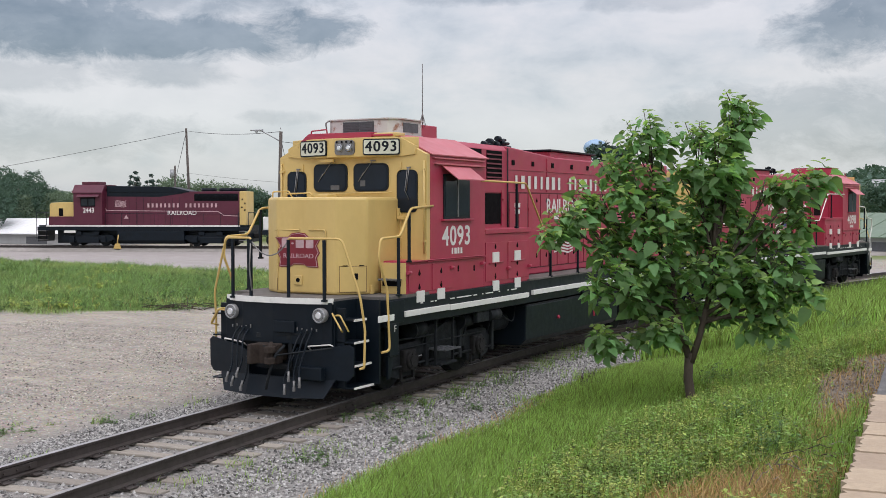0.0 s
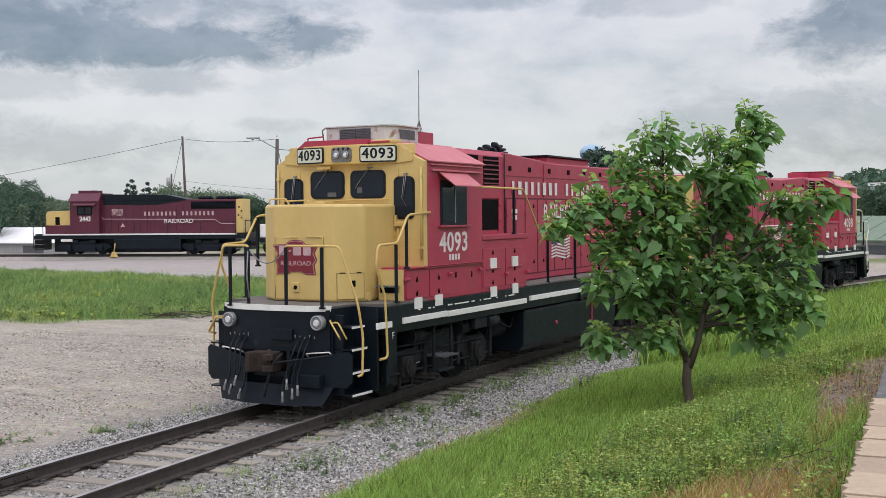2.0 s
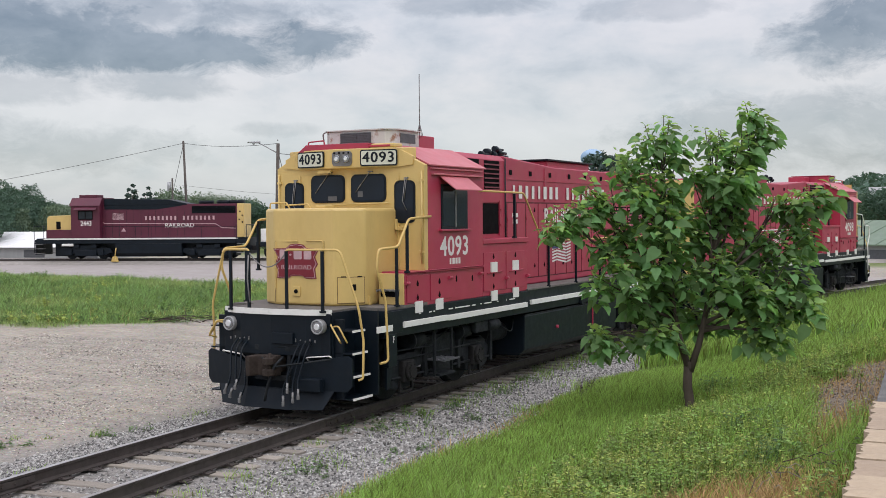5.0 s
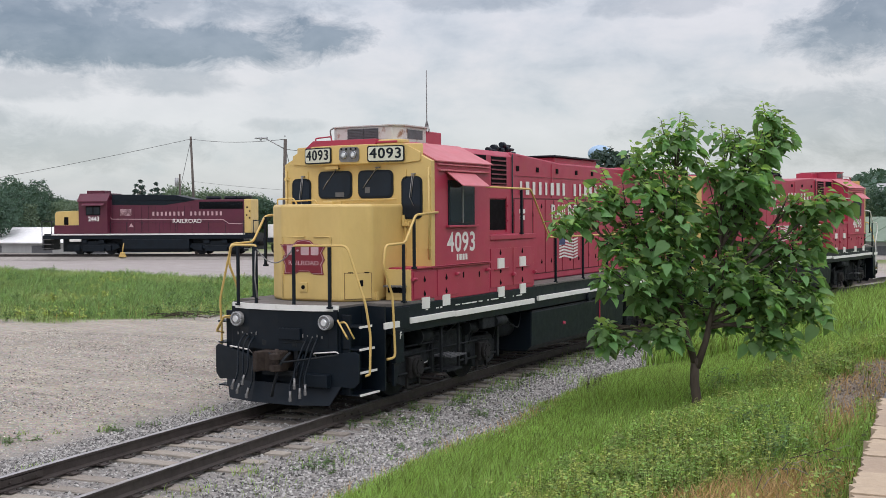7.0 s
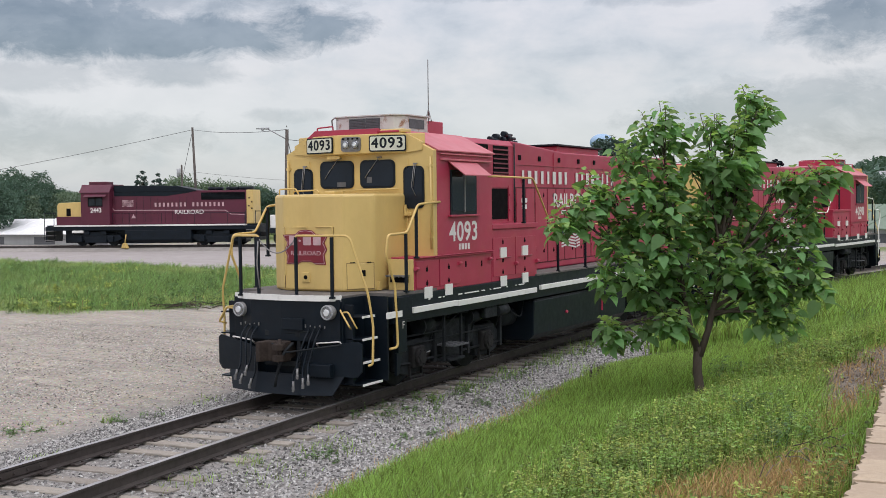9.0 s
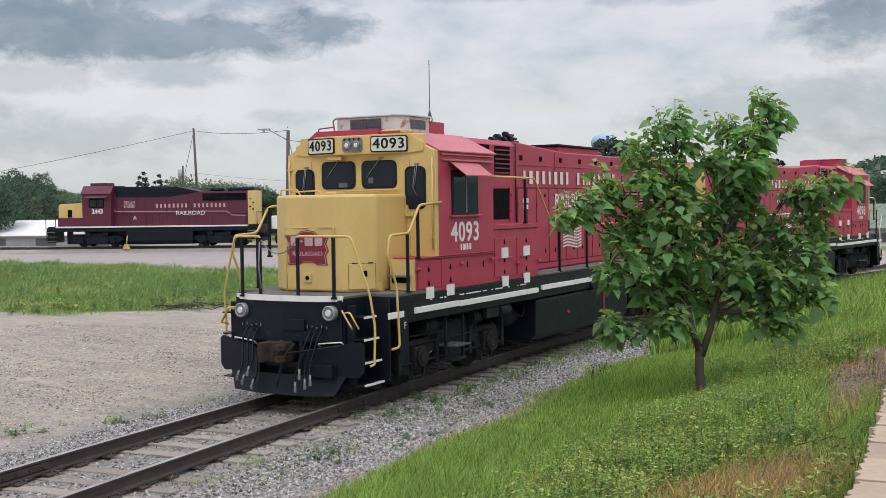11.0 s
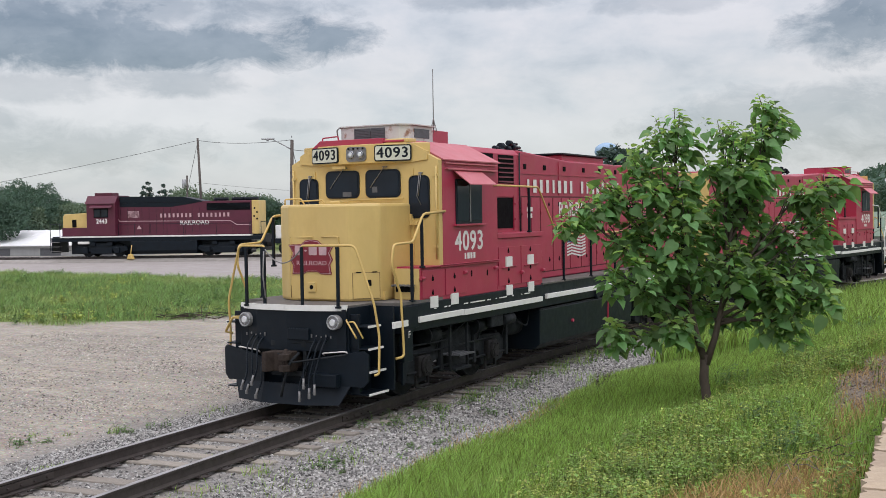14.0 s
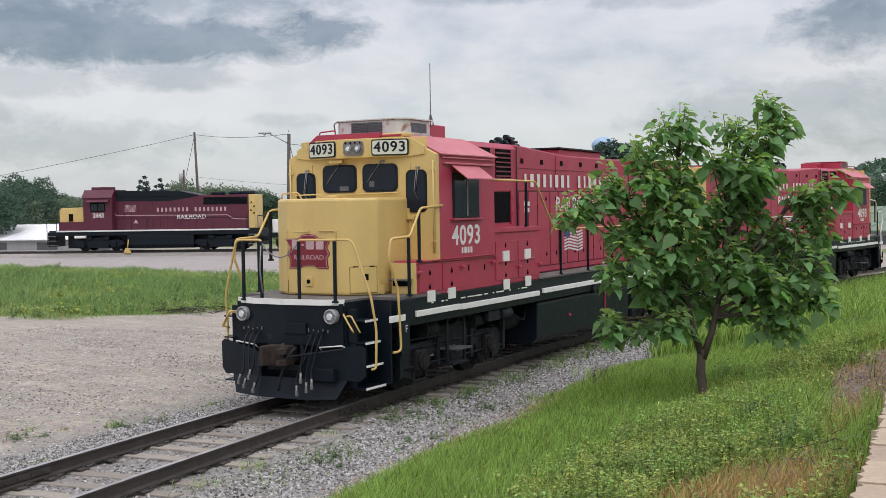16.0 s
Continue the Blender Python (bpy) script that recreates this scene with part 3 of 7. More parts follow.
def truck(parent, yc, label):
    """A two-axle truck: side frames, wheels, axle boxes, springs, brake cylinders."""
    bm = bmesh.new()
    for s in (-1, 1):
        outline = [(-1.95, 0.60), (-1.75, 0.78), (-0.95, 0.80), (-0.65, 1.02), (0.65, 1.02), (0.95, 0.80), (1.75, 0.78), (1.95, 0.60), (1.85, 0.30), (1.55, 0.22), (1.0, 0.24), (0.85, 0.52), (0.5, 0.58), (-0.5, 0.58), (-0.85, 0.52), (-1.0, 0.24), (-1.55, 0.22), (-1.85, 0.30)]
        prism(bm, [(yc + a, z) for a, z in outline], s * 1.06, s * 1.20, "x", 0.02)
        box(bm, *sorted((s * 0.98, s * 1.24)), yc - 0.35, yc + 0.35, 0.36, 0.60, 0.03)
    box(bm, -1.0, 1.0, yc - 0.3, yc + 0.3, 0.55, 1.1, 0.04)
    for k in (-1.9, 1.9):
        box(bm, -1.05, 1.05, yc + k - 0.07, yc + k + 0.07, 0.6, 0.8, 0.02)
    tr = part("truck_frame", bm, GRIME, parent, label)
    for k in (-1.275, 1.275):
        bm = bmesh.new()
        for s in (-1, 1):
            drum(bm, (s * 0.70, yc + k, 0.51), (s * 0.84, yc + k, 0.51), 0.51, 32)
            drum(bm, (s * 0.68, yc + k, 0.51), (s * 0.71, yc + k, 0.51), 0.54, 32)
            drum(bm, (s * 0.84, yc + k, 0.51), (s * 0.90, yc + k, 0.51), 0.20, 20)
        drum(bm, (-0.8, yc + k, 0.51), (0.8, yc + k, 0.51), 0.1, 12)
        part("wheelset", bm, GRIME, tr)
        for s in (-1, 1):
            bm = bmesh.new()
            box(bm, *sorted((s * 1.18, s * 1.30)), yc + k - 0.19, yc + k + 0.19, 0.33, 0.69, 0.03)
            drum(bm, (s * 1.28, yc + k, 0.51), (s * 1.36, yc + k, 0.51), 0.155, 20)
            drum(bm, (s * 1.35, yc + k, 0.51), (s * 1.375, yc + k, 0.51), 0.10, 16)
            for a in range(6):
                drum(bm, (s * 1.35, yc + k + 0.125 * math.cos(a), 0.51 + 0.125 * math.sin(a)), (s * 1.38, yc + k + 0.125 * math.cos(a), 0.51 + 0.125 * math.sin(a)), 0.014, 6)
            part("axle_box", bm, RUST, tr)
            bm = bmesh.new()
            box(bm, *sorted((s * 1.20, s * 1.24)), yc + k - 0.21, yc + k + 0.23, 0.16, 0.20, 0.006)
            box(bm, *sorted((s * 1.20, s * 1.24)), yc + k - 0.21, yc + k - 0.17, 0.2, 0.36)
            box(bm, *sorted((s * 1.20, s * 1.24)), yc + k + 0.19, yc + k + 0.23, 0.2, 0.36)
            part("pedestal_tie_bar", bm, RUST, tr)
    for s in (-1, 1):
        for k in (-0.95, 0.80):
            bm = bmesh.new()
            drum(bm, (s * 1.22, yc + k - 0.19, 1.0), (s * 1.22, yc + k + 0.19, 1.0), 0.13, 20)
            drum(bm, (s * 1.22, yc + k - 0.23, 1.0), (s * 1.22, yc + k - 0.19, 1.0), 0.15, 20)
            tube(bm, [(s * 1.22, yc + k + 0.19, 1.0), (s * 1.22, yc + k + 0.5, 0.97)], 0.025)
            part("brake_cylinder", bm, GRIME, tr)
        for k in (-0.18, 0.18):
            bm = bmesh.new()
            pts = [(s * 1.12 + 0.075 * math.cos(a * 0.9), yc + k + 0.075 * math.sin(a * 0.9), 0.60 + 0.40 * a / 40) for a in range(41)]
            tube(bm, pts, 0.02, 6)
            part("coil_spring", bm, GRIME, tr)
        for k in (-1.95, -0.62, 0.62, 1.95):
            bm = bmesh.new()
            box(bm, *sorted((s * 1.18, s * 1.26)), yc + k - 0.045, yc + k + 0.045, 0.34, 0.92, 0.012)
            prism(bm, [(yc + k - 0.10, 0.30), (yc + k + 0.10, 0.30), (yc + k + 0.07, 0.62), (yc + k - 0.07, 0.62)], *sorted((s * 0.86, s * 0.98)), "x", 0.01)
            part("brake_hanger", bm, GRIME, tr)
        bm = bmesh.new()
        tube(bm, [(s * 1.22, yc - 1.9, 0.42), (s * 1.22, yc + 1.9, 0.42)], 0.022, 6)
        part("brake_rod", bm, GRIME, tr)
        bm = bmesh.new()
        tube(bm, soft([(s * 1.25, yc - 1.75, 0.88), (s * 1.28, yc - 0.5, 0.86), (s * 1.27, yc + 0.2, 1.12), (s * 1.25, yc + 1.6, 1.05)]), 0.018, 6)
        tube(bm, soft([(s * 1.24, yc - 1.6, 0.72), (s * 1.27, yc + 1.5, 0.74)]), 0.014, 6)
        part("brake_pipe", bm, GRIME, tr)
    return tr


def handrail(name, pts, parent, mat=None, r=0.019, bend=0.09):
    bm = bmesh.new()
    tube(bm, soft(pts, bend), r, 8)
    return part(name, bm, mat or RAIL_YELLOW, parent)


def post(parent, x, y, z0, z1, mat=None, w=0.024):
    bm = bmesh.new()
    box(bm, x - w, x + w, y - w * 0.8, y + w * 0.8, z0, z1, 0.006)
    box(bm, x - w * 1.5, x + w * 1.5, y - w * 1.5, y + w * 1.5, z0, z0 + 0.03)
    return part("handrail_post", bm, mat or BLACK, parent)


def door_panel(parent, s, x, y0, y1, z0, z1, latches=(), name="hood_door", mat=None, hinge=True):
    """A raised steel door with its latches and hinges, on the side s."""
    bm = bmesh.new()
    box(bm, *sorted((s * x, s * (x + 0.014))), y0 + 0.012, y1 - 0.012, z0 + 0.012, z1 - 0.012, 0.004)
    d = part(name, bm, mat or RED, parent)
    for (ly, lz) in latches:
        bm = bmesh.new()
        prism(bm, [(ly + 0.034 * math.cos(a * math.pi / 6), lz + 0.036 * math.sin(a * math.pi / 6) + (0.03 if a == 3 else 0)) for a in range(12)], *sorted((s * (x + 0.012), s * (x + 0.020))), "x")
        part("latch", bm, DARK, d)
    if hinge:
        for hz in (z0 + (z1 - z0) * 0.2, z1 - (z1 - z0) * 0.2):
            bm = bmesh.new()
            drum(bm, (s * (x + 0.018), y0 + 0.005, hz - 0.05), (s * (x + 0.018), y0 + 0.005, hz + 0.05), 0.012, 8)
            part("hinge", bm, mat or RED, d)
    return d


def big_engine(number, label, m, ac_mat):
    """A four-axle hood engine: local y runs from its cab end (0) to its tail (17.6), z from the railhead."""
    e = thing("locomotive", label, "locomotive", m, "road engines in the yard")
    rails = RAIL_YELLOW if ac_mat is AC_WHITE else WHITE
    END = 17.6
    # underframe: side sills, deck, bolsters
    bm = bmesh.new()
    box(bm, -1.50, 1.50, 0.80, END - 0.80, 1.16, 1.60, 0.012)
    box(bm, -1.02, 1.02, -0.02, 0.80, 0.95, 1.60, 0.01)
    box(bm, -1.02, 1.02, END - 0.80, END + 0.02, 0.95, 1.60, 0.01)
    part("underframe", bm, BLACK, e, "black steel underframe and side sills")
    for s in (-1, 1):
        bm = bmesh.new()
        box(bm, *sorted((s * 1.50, s * 1.53)), 0.86, 1.32, 1.22, 1.58, 0.006)
        part("sill_box", bm, BLACK, e)
        for y0, y1, z0 in ((1.33, 2.86, 1.295), (2.87, 6.20, 1.285), (6.42, 11.2, 1.315), (11.24, 15.9, 1.315)):
            bm = bmesh.new()
            box(bm, *sorted((s * 1.50, s * 1.556)), y0, y1, z0, z0 + 0.092, 0.004)
            part("sill_stripe", bm, WHITE, e, "white painted sill stripe")
        bm = bmesh.new()
        box(bm, *sorted((s * 1.50, s * 1.535)), 0.55, 1.0, 1.27, 1.37, 0.004)
        part("step_stripe", bm, WHITE, e, "white painted step plate")
        lettering("sill_letter", "F", 0.16, side_pose(s, 1.537, 1.02 if s > 0 else 1.02, 1.13), LETTER, e)
        bm = bmesh.new()
        box(bm, *sorted((s * 1.44, s * 1.53)), 0.86, 1.14, 0.70, 1.22, 0.01)
        prism(bm, [(0.86, 0.70), (1.05, 0.70), (0.92, 0.34), (0.86, 0.34)], *sorted((s * 1.46, s * 1.50)), "x")
        part("step_hanger", bm, BLACK, e)
        for a, b in ((1.9, 1.96), (2.25, 2.33), (2.4, 2.45), (2.95, 3.1), (3.2, 3.75), (3.85, 3.98), (4.2, 4.24), (4.35, 4.65), (4.9, 4.95), (5.3, 5.33), (5.45, 5.7)):
            bm = bmesh.new()
            box(bm, *sorted((s * 1.50, s * 1.512)), a, b, 1.47, 1.49)
            part("sill_scuff", bm, WHITE, e)
    # decks
    bm = bmesh.new()
    prism(bm, [(-1.02, 0.80), (-1.02, 0.02), (-0.62, -0.12), (0, -0.17), (0.62, -0.12), (1.02, 0.02), (1.02, 0.80), (1.5, 0.80), (1.5, 2.2), (-1.5, 2.2), (-1.5, 0.80)], 1.602, 1.65, "z")
    part("front_platform", bm, DECK, e, "worn steel end platform")
    bm = bmesh.new()
    for s in (-1, 1):
        box(bm, *sorted((s * 0.92, s * 1.52)), 6.3, END - 0.8, 1.60, 1.635, 0.004)
    box(bm, -1.02, 1.02, END - 1.9, END + 0.1, 1.602, 1.65)
    part("walkway", bm, DECK, e)
    bm = bmesh.new()
    front = [(-1.02, 0.02), (-0.62, -0.12), (0, -0.17), (0.62, -0.12), (1.02, 0.02)]
    prism(bm, [(x * 1.005, y - 0.012) for x, y in front] + [(x, y + 0.02) for x, y in front[::-1]], 1.575, 1.664, "z")
    part("platform_edge", bm, WHITE, e, "white painted platform edge")
    # end plate and steps
    for y0, s0 in ((0.0, 1), (END, -1)):
        bm = bmesh.new()
        prism(bm, [(x, y0 + s0 * (y + 0.02)) for x, y in front] + [(1.02, y0 + s0 * 0.12), (-1.02, y0 + s0 * 0.12)], 0.95, 1.575, "z")
        box(bm, -1.20, 1.20, *sorted((y0 + s0 * 0.06, y0 + s0 * 0.12)), 0.28, 1.52, 0.01)
        part("end_plate", bm, BLACK, e)
        for s in (-1, 1):
            bm = bmesh.new()
            box(bm, *sorted((s * 1.02, s * 1.05)), *sorted((y0 + s0 * 0.02, y0 + s0 * 0.85)), 0.30, 1.62)
            box(bm, *sorted((s * 1.02, s * 1.48)), *sorted((y0 + s0 * 0.62, y0 + s0 * 0.66)), 0.30, 1.62)
            part("step_well", bm, BLACK, e)
            for k, z in enumerate((0.30, 0.645, 1.0, 1.345)):
                bm = bmesh.new()
                d = 0.62 - 0.07 * k
                box(bm, *sorted((s * 1.05, s * 1.37)), *sorted((y0 + s0 * 0.06, y0 + s0 * d)), z - 0.02, z, 0.003)
                st = part("step_tread", bm, BLACK, e)
                bm = bmesh.new()
                box(bm, *sorted((s * 1.37, s * 1.385)), *sorted((y0 + s0 * 0.06, y0 + s0 * d)), z - 0.026, z + 0.008)
                part("step_edge", bm, WHITE, st)
        # snow plough: folded plate, three bays wide
        bm = bmesh.new()
        def plate(pts):
            a = [bm.verts.new((x, y0 + s0 * y, z)) for x, y, z in pts]
            b = [bm.verts.new((x, y0 + s0 * (y + 0.03), z)) for x, y, z in pts]
            n = len(a)
            bm.faces.new(a), bm.faces.new(b[::-1])
            for i in range(n):
                bm.faces.new((a[i], a[(i + 1) % n], b[(i + 1) % n], b[i]))
        plate([(-0.42, -0.31, 0.13), (0.42, -0.31, 0.13), (0.42, -0.21, 0.44), (-0.42, -0.21, 0.44)])
        for s in (-1, 1):
            plate([(s * 0.42, -0.31, 0.13), (s * 0.96, -0.17, 0.14), (s * 1.10, -0.05, 0.42), (s * 0.42, -0.21, 0.44)])
            plate([(s * 0.42, -0.21, 0.44), (s * 1.10, -0.05, 0.42), (s * 1.30, 0.0, 0.41), (s * 1.385, 0.02, 0.50), (s * 1.39, 0.02, 0.92), (s * 1.32, 0.0, 0.97), (s * 0.62, -0.16, 0.86), (s * 0.42, -0.21, 0.80)])
        bmesh.ops.remove_doubles(bm, verts=bm.verts, dist=0.002)
        part("snow_plough", bm, BLACK, e, "black steel snow plough")
        # coupler: shank, head with guard arm, hinged knuckle, carrier above and below
        bm = bmesh.new()
        box(bm, -0.13, 0.13, *sorted((y0 - s0 * 0.30, y0 + s0 * 0.20)), 0.66, 0.90, 0.03)
        prism(bm, [(-0.24, y0 - s0 * 0.50), (-0.15, y0 - s0 * 0.52), (-0.10, y0 - s0 * 0.36), (0.02, y0 - s0 * 0.32), (0.10, y0 - s0 * 0.38), (0.22, y0 - s0 * 0.34), (0.20, y0 - s0 * 0.16), (-0.24, y0 - s0 * 0.16)], 0.64, 0.95, "z", 0.015)
        cp = part("coupler", bm, COUPLER_STEEL, e, "rusty cast-steel knuckle coupler")
        for z0, z1 in ((0.66, 0.76), (0.83, 0.93)):
            bm = bmesh.new()
            prism(bm, [(0.04, y0 - s0 * 0.34), (0.10, y0 - s0 * 0.52), (0.20, y0 - s0 * 0.54), (0.25, y0 - s0 * 0.44), (0.22, y0 - s0 * 0.34)], z0, z1, "z", 0.012)
            part("knuckle", bm, COUPLER_STEEL, cp)
        bm = bmesh.new()
        drum(bm, (0.17, y0 - s0 * 0.42, 0.62), (0.17, y0 - s0 * 0.42, 1.0), 0.028, 10)
        part("knuckle_pin", bm, COUPLER_STEEL, cp)
        bm = bmesh.new()
        box(bm, -0.34, 0.34, *sorted((y0 - s0 * 0.13, y0 - s0 * 0.04)), 1.0, 1.10, 0.015)
        box(bm, -0.34, 0.34, *sorted((y0 - s0 * 0.13, y0 - s0 * 0.04)), 0.54, 0.62, 0.015)
        for q in (-0.34, 0.27):
            box(bm, q, q + 0.07, *sorted((y0 - s0 * 0.12, y0 - s0 * 0.04)), 0.62, 1.0, 0.012)
        part("coupler_pocket", bm, GRIME, e)
        bm = bmesh.new()
        box(bm, 0.02, 0.42, *sorted((y0 - s0 * 0.17, y0 - s0 * 0.10)), 1.12, 1.30, 0.01)
        part("receptacle_plate", bm, BLACK, e)
        bm = bmesh.new()
        box(bm, 0.52, 0.98, *sorted((y0 - s0 * 0.26, y0 - s0 * 0.14)), 0.42, 0.62, 0.015)
        part("hose_bracket_box", bm, BLACK, e)
        bm = bmesh.new()
        tube(bm, soft([(0.30, y0 - s0 * 0.25, 0.93), (0.24, y0 - s0 * 0.42, 0.80), (0.12, y0 - s0 * 0.44, 0.45), (0.05, y0 - s0 * 0.40, 0.26)], 0.1), 0.024)
        tube(bm, soft([(-0.3, y0 - s0 * 0.1, 1.12), (0, y0 - s0 * 0.14, 1.05), (0.5, y0 - s0 * 0.1, 1.1)], 0.2), 0.014)
        tube(bm, [(0.0, y0 - s0 * 0.40, 0.93), (0.28, y0 - s0 * 0.40, 0.80), (1.1, y0 - s0 * 0.12, 0.92)], 0.014)
        part("uncoupling_lever", bm, GRIME, cp)
        for s in (-1, 1):
            for k, (x, zt, zb) in enumerate(((0.50, 1.17, 0.50), (0.60, 1.18, 0.36), (0.70, 1.18, 0.42), (0.42, 0.9, 0.30))):
                bm = bmesh.new()
                tube(bm, soft([(s * x, y0 - s0 * 0.05, zt), (s * (x + 0.02), y0 - s0 * 0.24, zt - 0.15), (s * (x - 0.06), y0 - s0 * 0.36, zb + 0.15), (s * (x - 0.02), y0 - s0 * 0.40, zb)], 0.15), 0.015)
                h = part("air_hose", bm, BLACK, e)
                bm = bmesh.new()
                tube(bm, [(s * (x - 0.02), y0 - s0 * 0.40, zb + 0.06), (s * x, y0 - s0 * 0.43, zb - 0.06)], 0.020)
                box(bm, s * x - 0.022, s * x + 0.022, y0 - s0 * 0.43 - 0.016, y0 - s0 * 0.43 + 0.016, zb - 0.10, zb - 0.03, 0.008)
                part("hose_coupling", bm, GREY_STEEL, h, "bare metal hose coupling")
            for k in range(5):
                bm = bmesh.new()
                x = s * (0.45 + 0.09 * k)
                box(bm, x - 0.008, x + 0.008, y0 - s0 * 0.125 - 0.006, y0 - s0 * 0.125 + 0.006, 1.16 + 0.02 * (k % 2), 1.215 - 0.015 * (k % 3))
                part("valve_tag", bm, GREY_STEEL, e)
            handrail("grab_iron", [(s * 0.62, y0 + s0 * 0.0, 0.85), (s * 0.62, y0 - s0 * 0.10, 0.92), (s * 1.04, y0 - s0 * 0.06, 0.96), (s * 1.04, y0 + s0 * 0.02, 0.89)], e, LETTER, r=0.012, bend=0.04)
            handrail("grab_iron", [(s * 1.02, y0, 1.44), (s * 1.10, y0 - s0 * 0.12, 1.44), (s * 1.26, y0 - s0 * 0.12, 1.20), (s * 1.20, y0, 1.16)], e, r=0.014, bend=0.04)
            handrail("grab_iron", [(s * 1.03, y0, 1.40), (s * 1.17, y0 - s0 * 0.02, 1.42), (s * 1.33, y0 - s0 * 0.02, 1.17)], e, r=0.014, bend=0.04)
            # ditch light
            bm = bmesh.new()
            drum(bm, (s * 0.85, y0 - s0 * 0.12, 1.405), (s * 0.85, y0 + s0 * 0.12, 1.405), 0.118, 24, 0.105)
            box(bm, s * 0.85 - 0.15, s * 0.85 + 0.15, *sorted((y0 - s0 * 0.02, y0 + s0 * 0.04)), 1.39, 1.42)
            dl = part("ditch_light", bm, GREY_STEEL, e)
            bm = bmesh.new()
            drum(bm, (s * 0.85, y0 - s0 * 0.125, 1.405), (s * 0.85, y0 - s0 * 0.135, 1.405), 0.092, 24, 0.08)
            part("lens", bm, LENS_DARK, dl, "clear round headlight lens")
            bm = bmesh.new()
            drum(bm, (s * 0.85, y0 - s0 * 0.136, 1.405), (s * 0.85, y0 - s0 * 0.150, 1.405), 0.058, 20, 0.045)
            part("bulb", bm, BEAM, dl)
            bm = bmesh.new()
            ring = [(s * 0.85 + 0.102 * math.cos(a * math.pi / 14), y0 - s0 * 0.125, 1.405 + 0.102 * math.sin(a * math.pi / 14)) for a in range(29)]
            tube(bm, ring, 0.015, 6)
            part("rim", bm, LAMP_GREY, dl)
        # end railings
        for x in (-0.84, -0.48, 0.25, 0.92):
            post(e, x, y0 - s0 * 0.07, 1.62, 2.565)
        for s in (-1, 1):
            inner, top, foot = (0.25, 1.22, 1.535) if s > 0 else (0.48, 1.0, 1.34)
            handrail("end_handrail", [(s * inner, y0 - s0 * 0.07, 2.50), (s * inner, y0 - s0 * 0.07, 2.585), (s * top, y0 - s0 * 0.04, 2.585), (s * (foot - 0.035), y0 + s0 * 0.04, 1.70), (s * foot, y0 + s0 * 0.12, 1.2), (s * foot, y0 + s0 * 0.09, 0.62), (s * (foot - 0.06), y0 + s0 * 0.05, 0.60)], e)
        handrail("safety_chain", [(-0.48 + 0.073 * i, y0 - s0 * 0.07, 2.55 - 0.24 * (1 - ((i - 5) / 5) ** 2)) for i in range(11)], e, GREY_STEEL, 0.010)
        if s0 > 0:
            handrail("safety_chain", [(-0.46, y0 - 0.10, 2.5), (-0.48, y0 - 0.11, 2.1), (-0.44, y0 - 0.10, 1.75)], e, GREY_STEEL, 0.012)
    # the low nose
    bm = bmesh.new()
    plan = [(-0.58, 0.75), (0.58, 0.75), (0.95, 1.14), (0.95, 2.18), (-0.98, 2.18), (-0.98, 1.05)]
    prism(bm, plan, 1.652, 3.235, "z", 0.045)
    for f in bm.faces:
        f.smooth = False
    nose = part("nose", bm, YELLOW, e, "yellow chamfered low nose")
    bm = bmesh.new()
    box(bm, -0.55, -0.02, 0.735, 0.752, 2.40, 2.413)
    for x in (-0.55, 0.40):
        box(bm, x - 0.008, x + 0.008, 0.738, 0.752, 1.9, 2.69)
    tube(bm, soft([(-0.62, 0.77, 2.69), (-0.1, 0.73, 2.70)], 0.02), 0.010)
    tube(bm, soft([(0.08, 0.73, 2.70), (0.40, 0.73, 2.71), (0.40, 0.735, 2.3)], 0.05), 0.010)
    part("nose_door_frame", bm, YELLOW, nose)
    bm = bmesh.new()
    box(bm, -0.565, -0.558, 0.742, 0.752, 1.70, 2.70)
    box(bm, 0.402, 0.410, 0.742, 0.752, 1.70, 2.70)
    box(bm, -0.42, 0.42, 0.742, 0.752, 1.672, 1.68)
    part("nose_door_gap", bm, SEAM, nose)
    bm = bmesh.new()
    box(bm, -0.21, -0.06, 0.725, 0.752, 1.80, 1.96, 0.01)
    b_ = part("nose_box", bm, YELLOW, nose)
    bm = bmesh.new()
    drum(bm, (-0.135, 0.726, 1.88), (-0.135, 0.715, 1.88), 0.035, 14)
    part("socket", bm, DARK, b_)
    # nose access door on the chamfer
    for s in (-1, 1):
        bm = bmesh.new()
        box(bm, *sorted((s * 0.93, s * 0.985)), 1.2, 1.28, 1.66, 1.8, 0.004)
        part("lifting_lug", bm, YELLOW, nose)
        if s < 0:
            continue
        bm = bmesh.new()
        box(bm, -0.20, 0.24, -0.012, 0.01, 1.70, 2.11, 0.006)
        bmesh.ops.transform(bm, verts=bm.verts, matrix=pose(s * 0.765, 0.945, 0, 0, 0, s * 46.5))
        d = part("nose_hatch", bm, YELLOW, nose)
        bm = bmesh.new()
        box(bm, -0.210, 0.250, -0.004, 0.01, 1.690, 2.120)
        bmesh.ops.transform(bm, verts=bm.verts, matrix=pose(s * 0.765, 0.945, 0, 0, 0, s * 46.5))
        part("hatch_seam", bm, SEAM, nose)
        bm = bmesh.new()
        box(bm, 0.04, 0.10, -0.03, -0.01, 1.90, 2.0, 0.006)
        bmesh.ops.transform(bm, verts=bm.verts, matrix=pose(s * 0.765, 0.945, 0, 0, 0, s * 46.5))
        part("latch", bm, DARK, d)
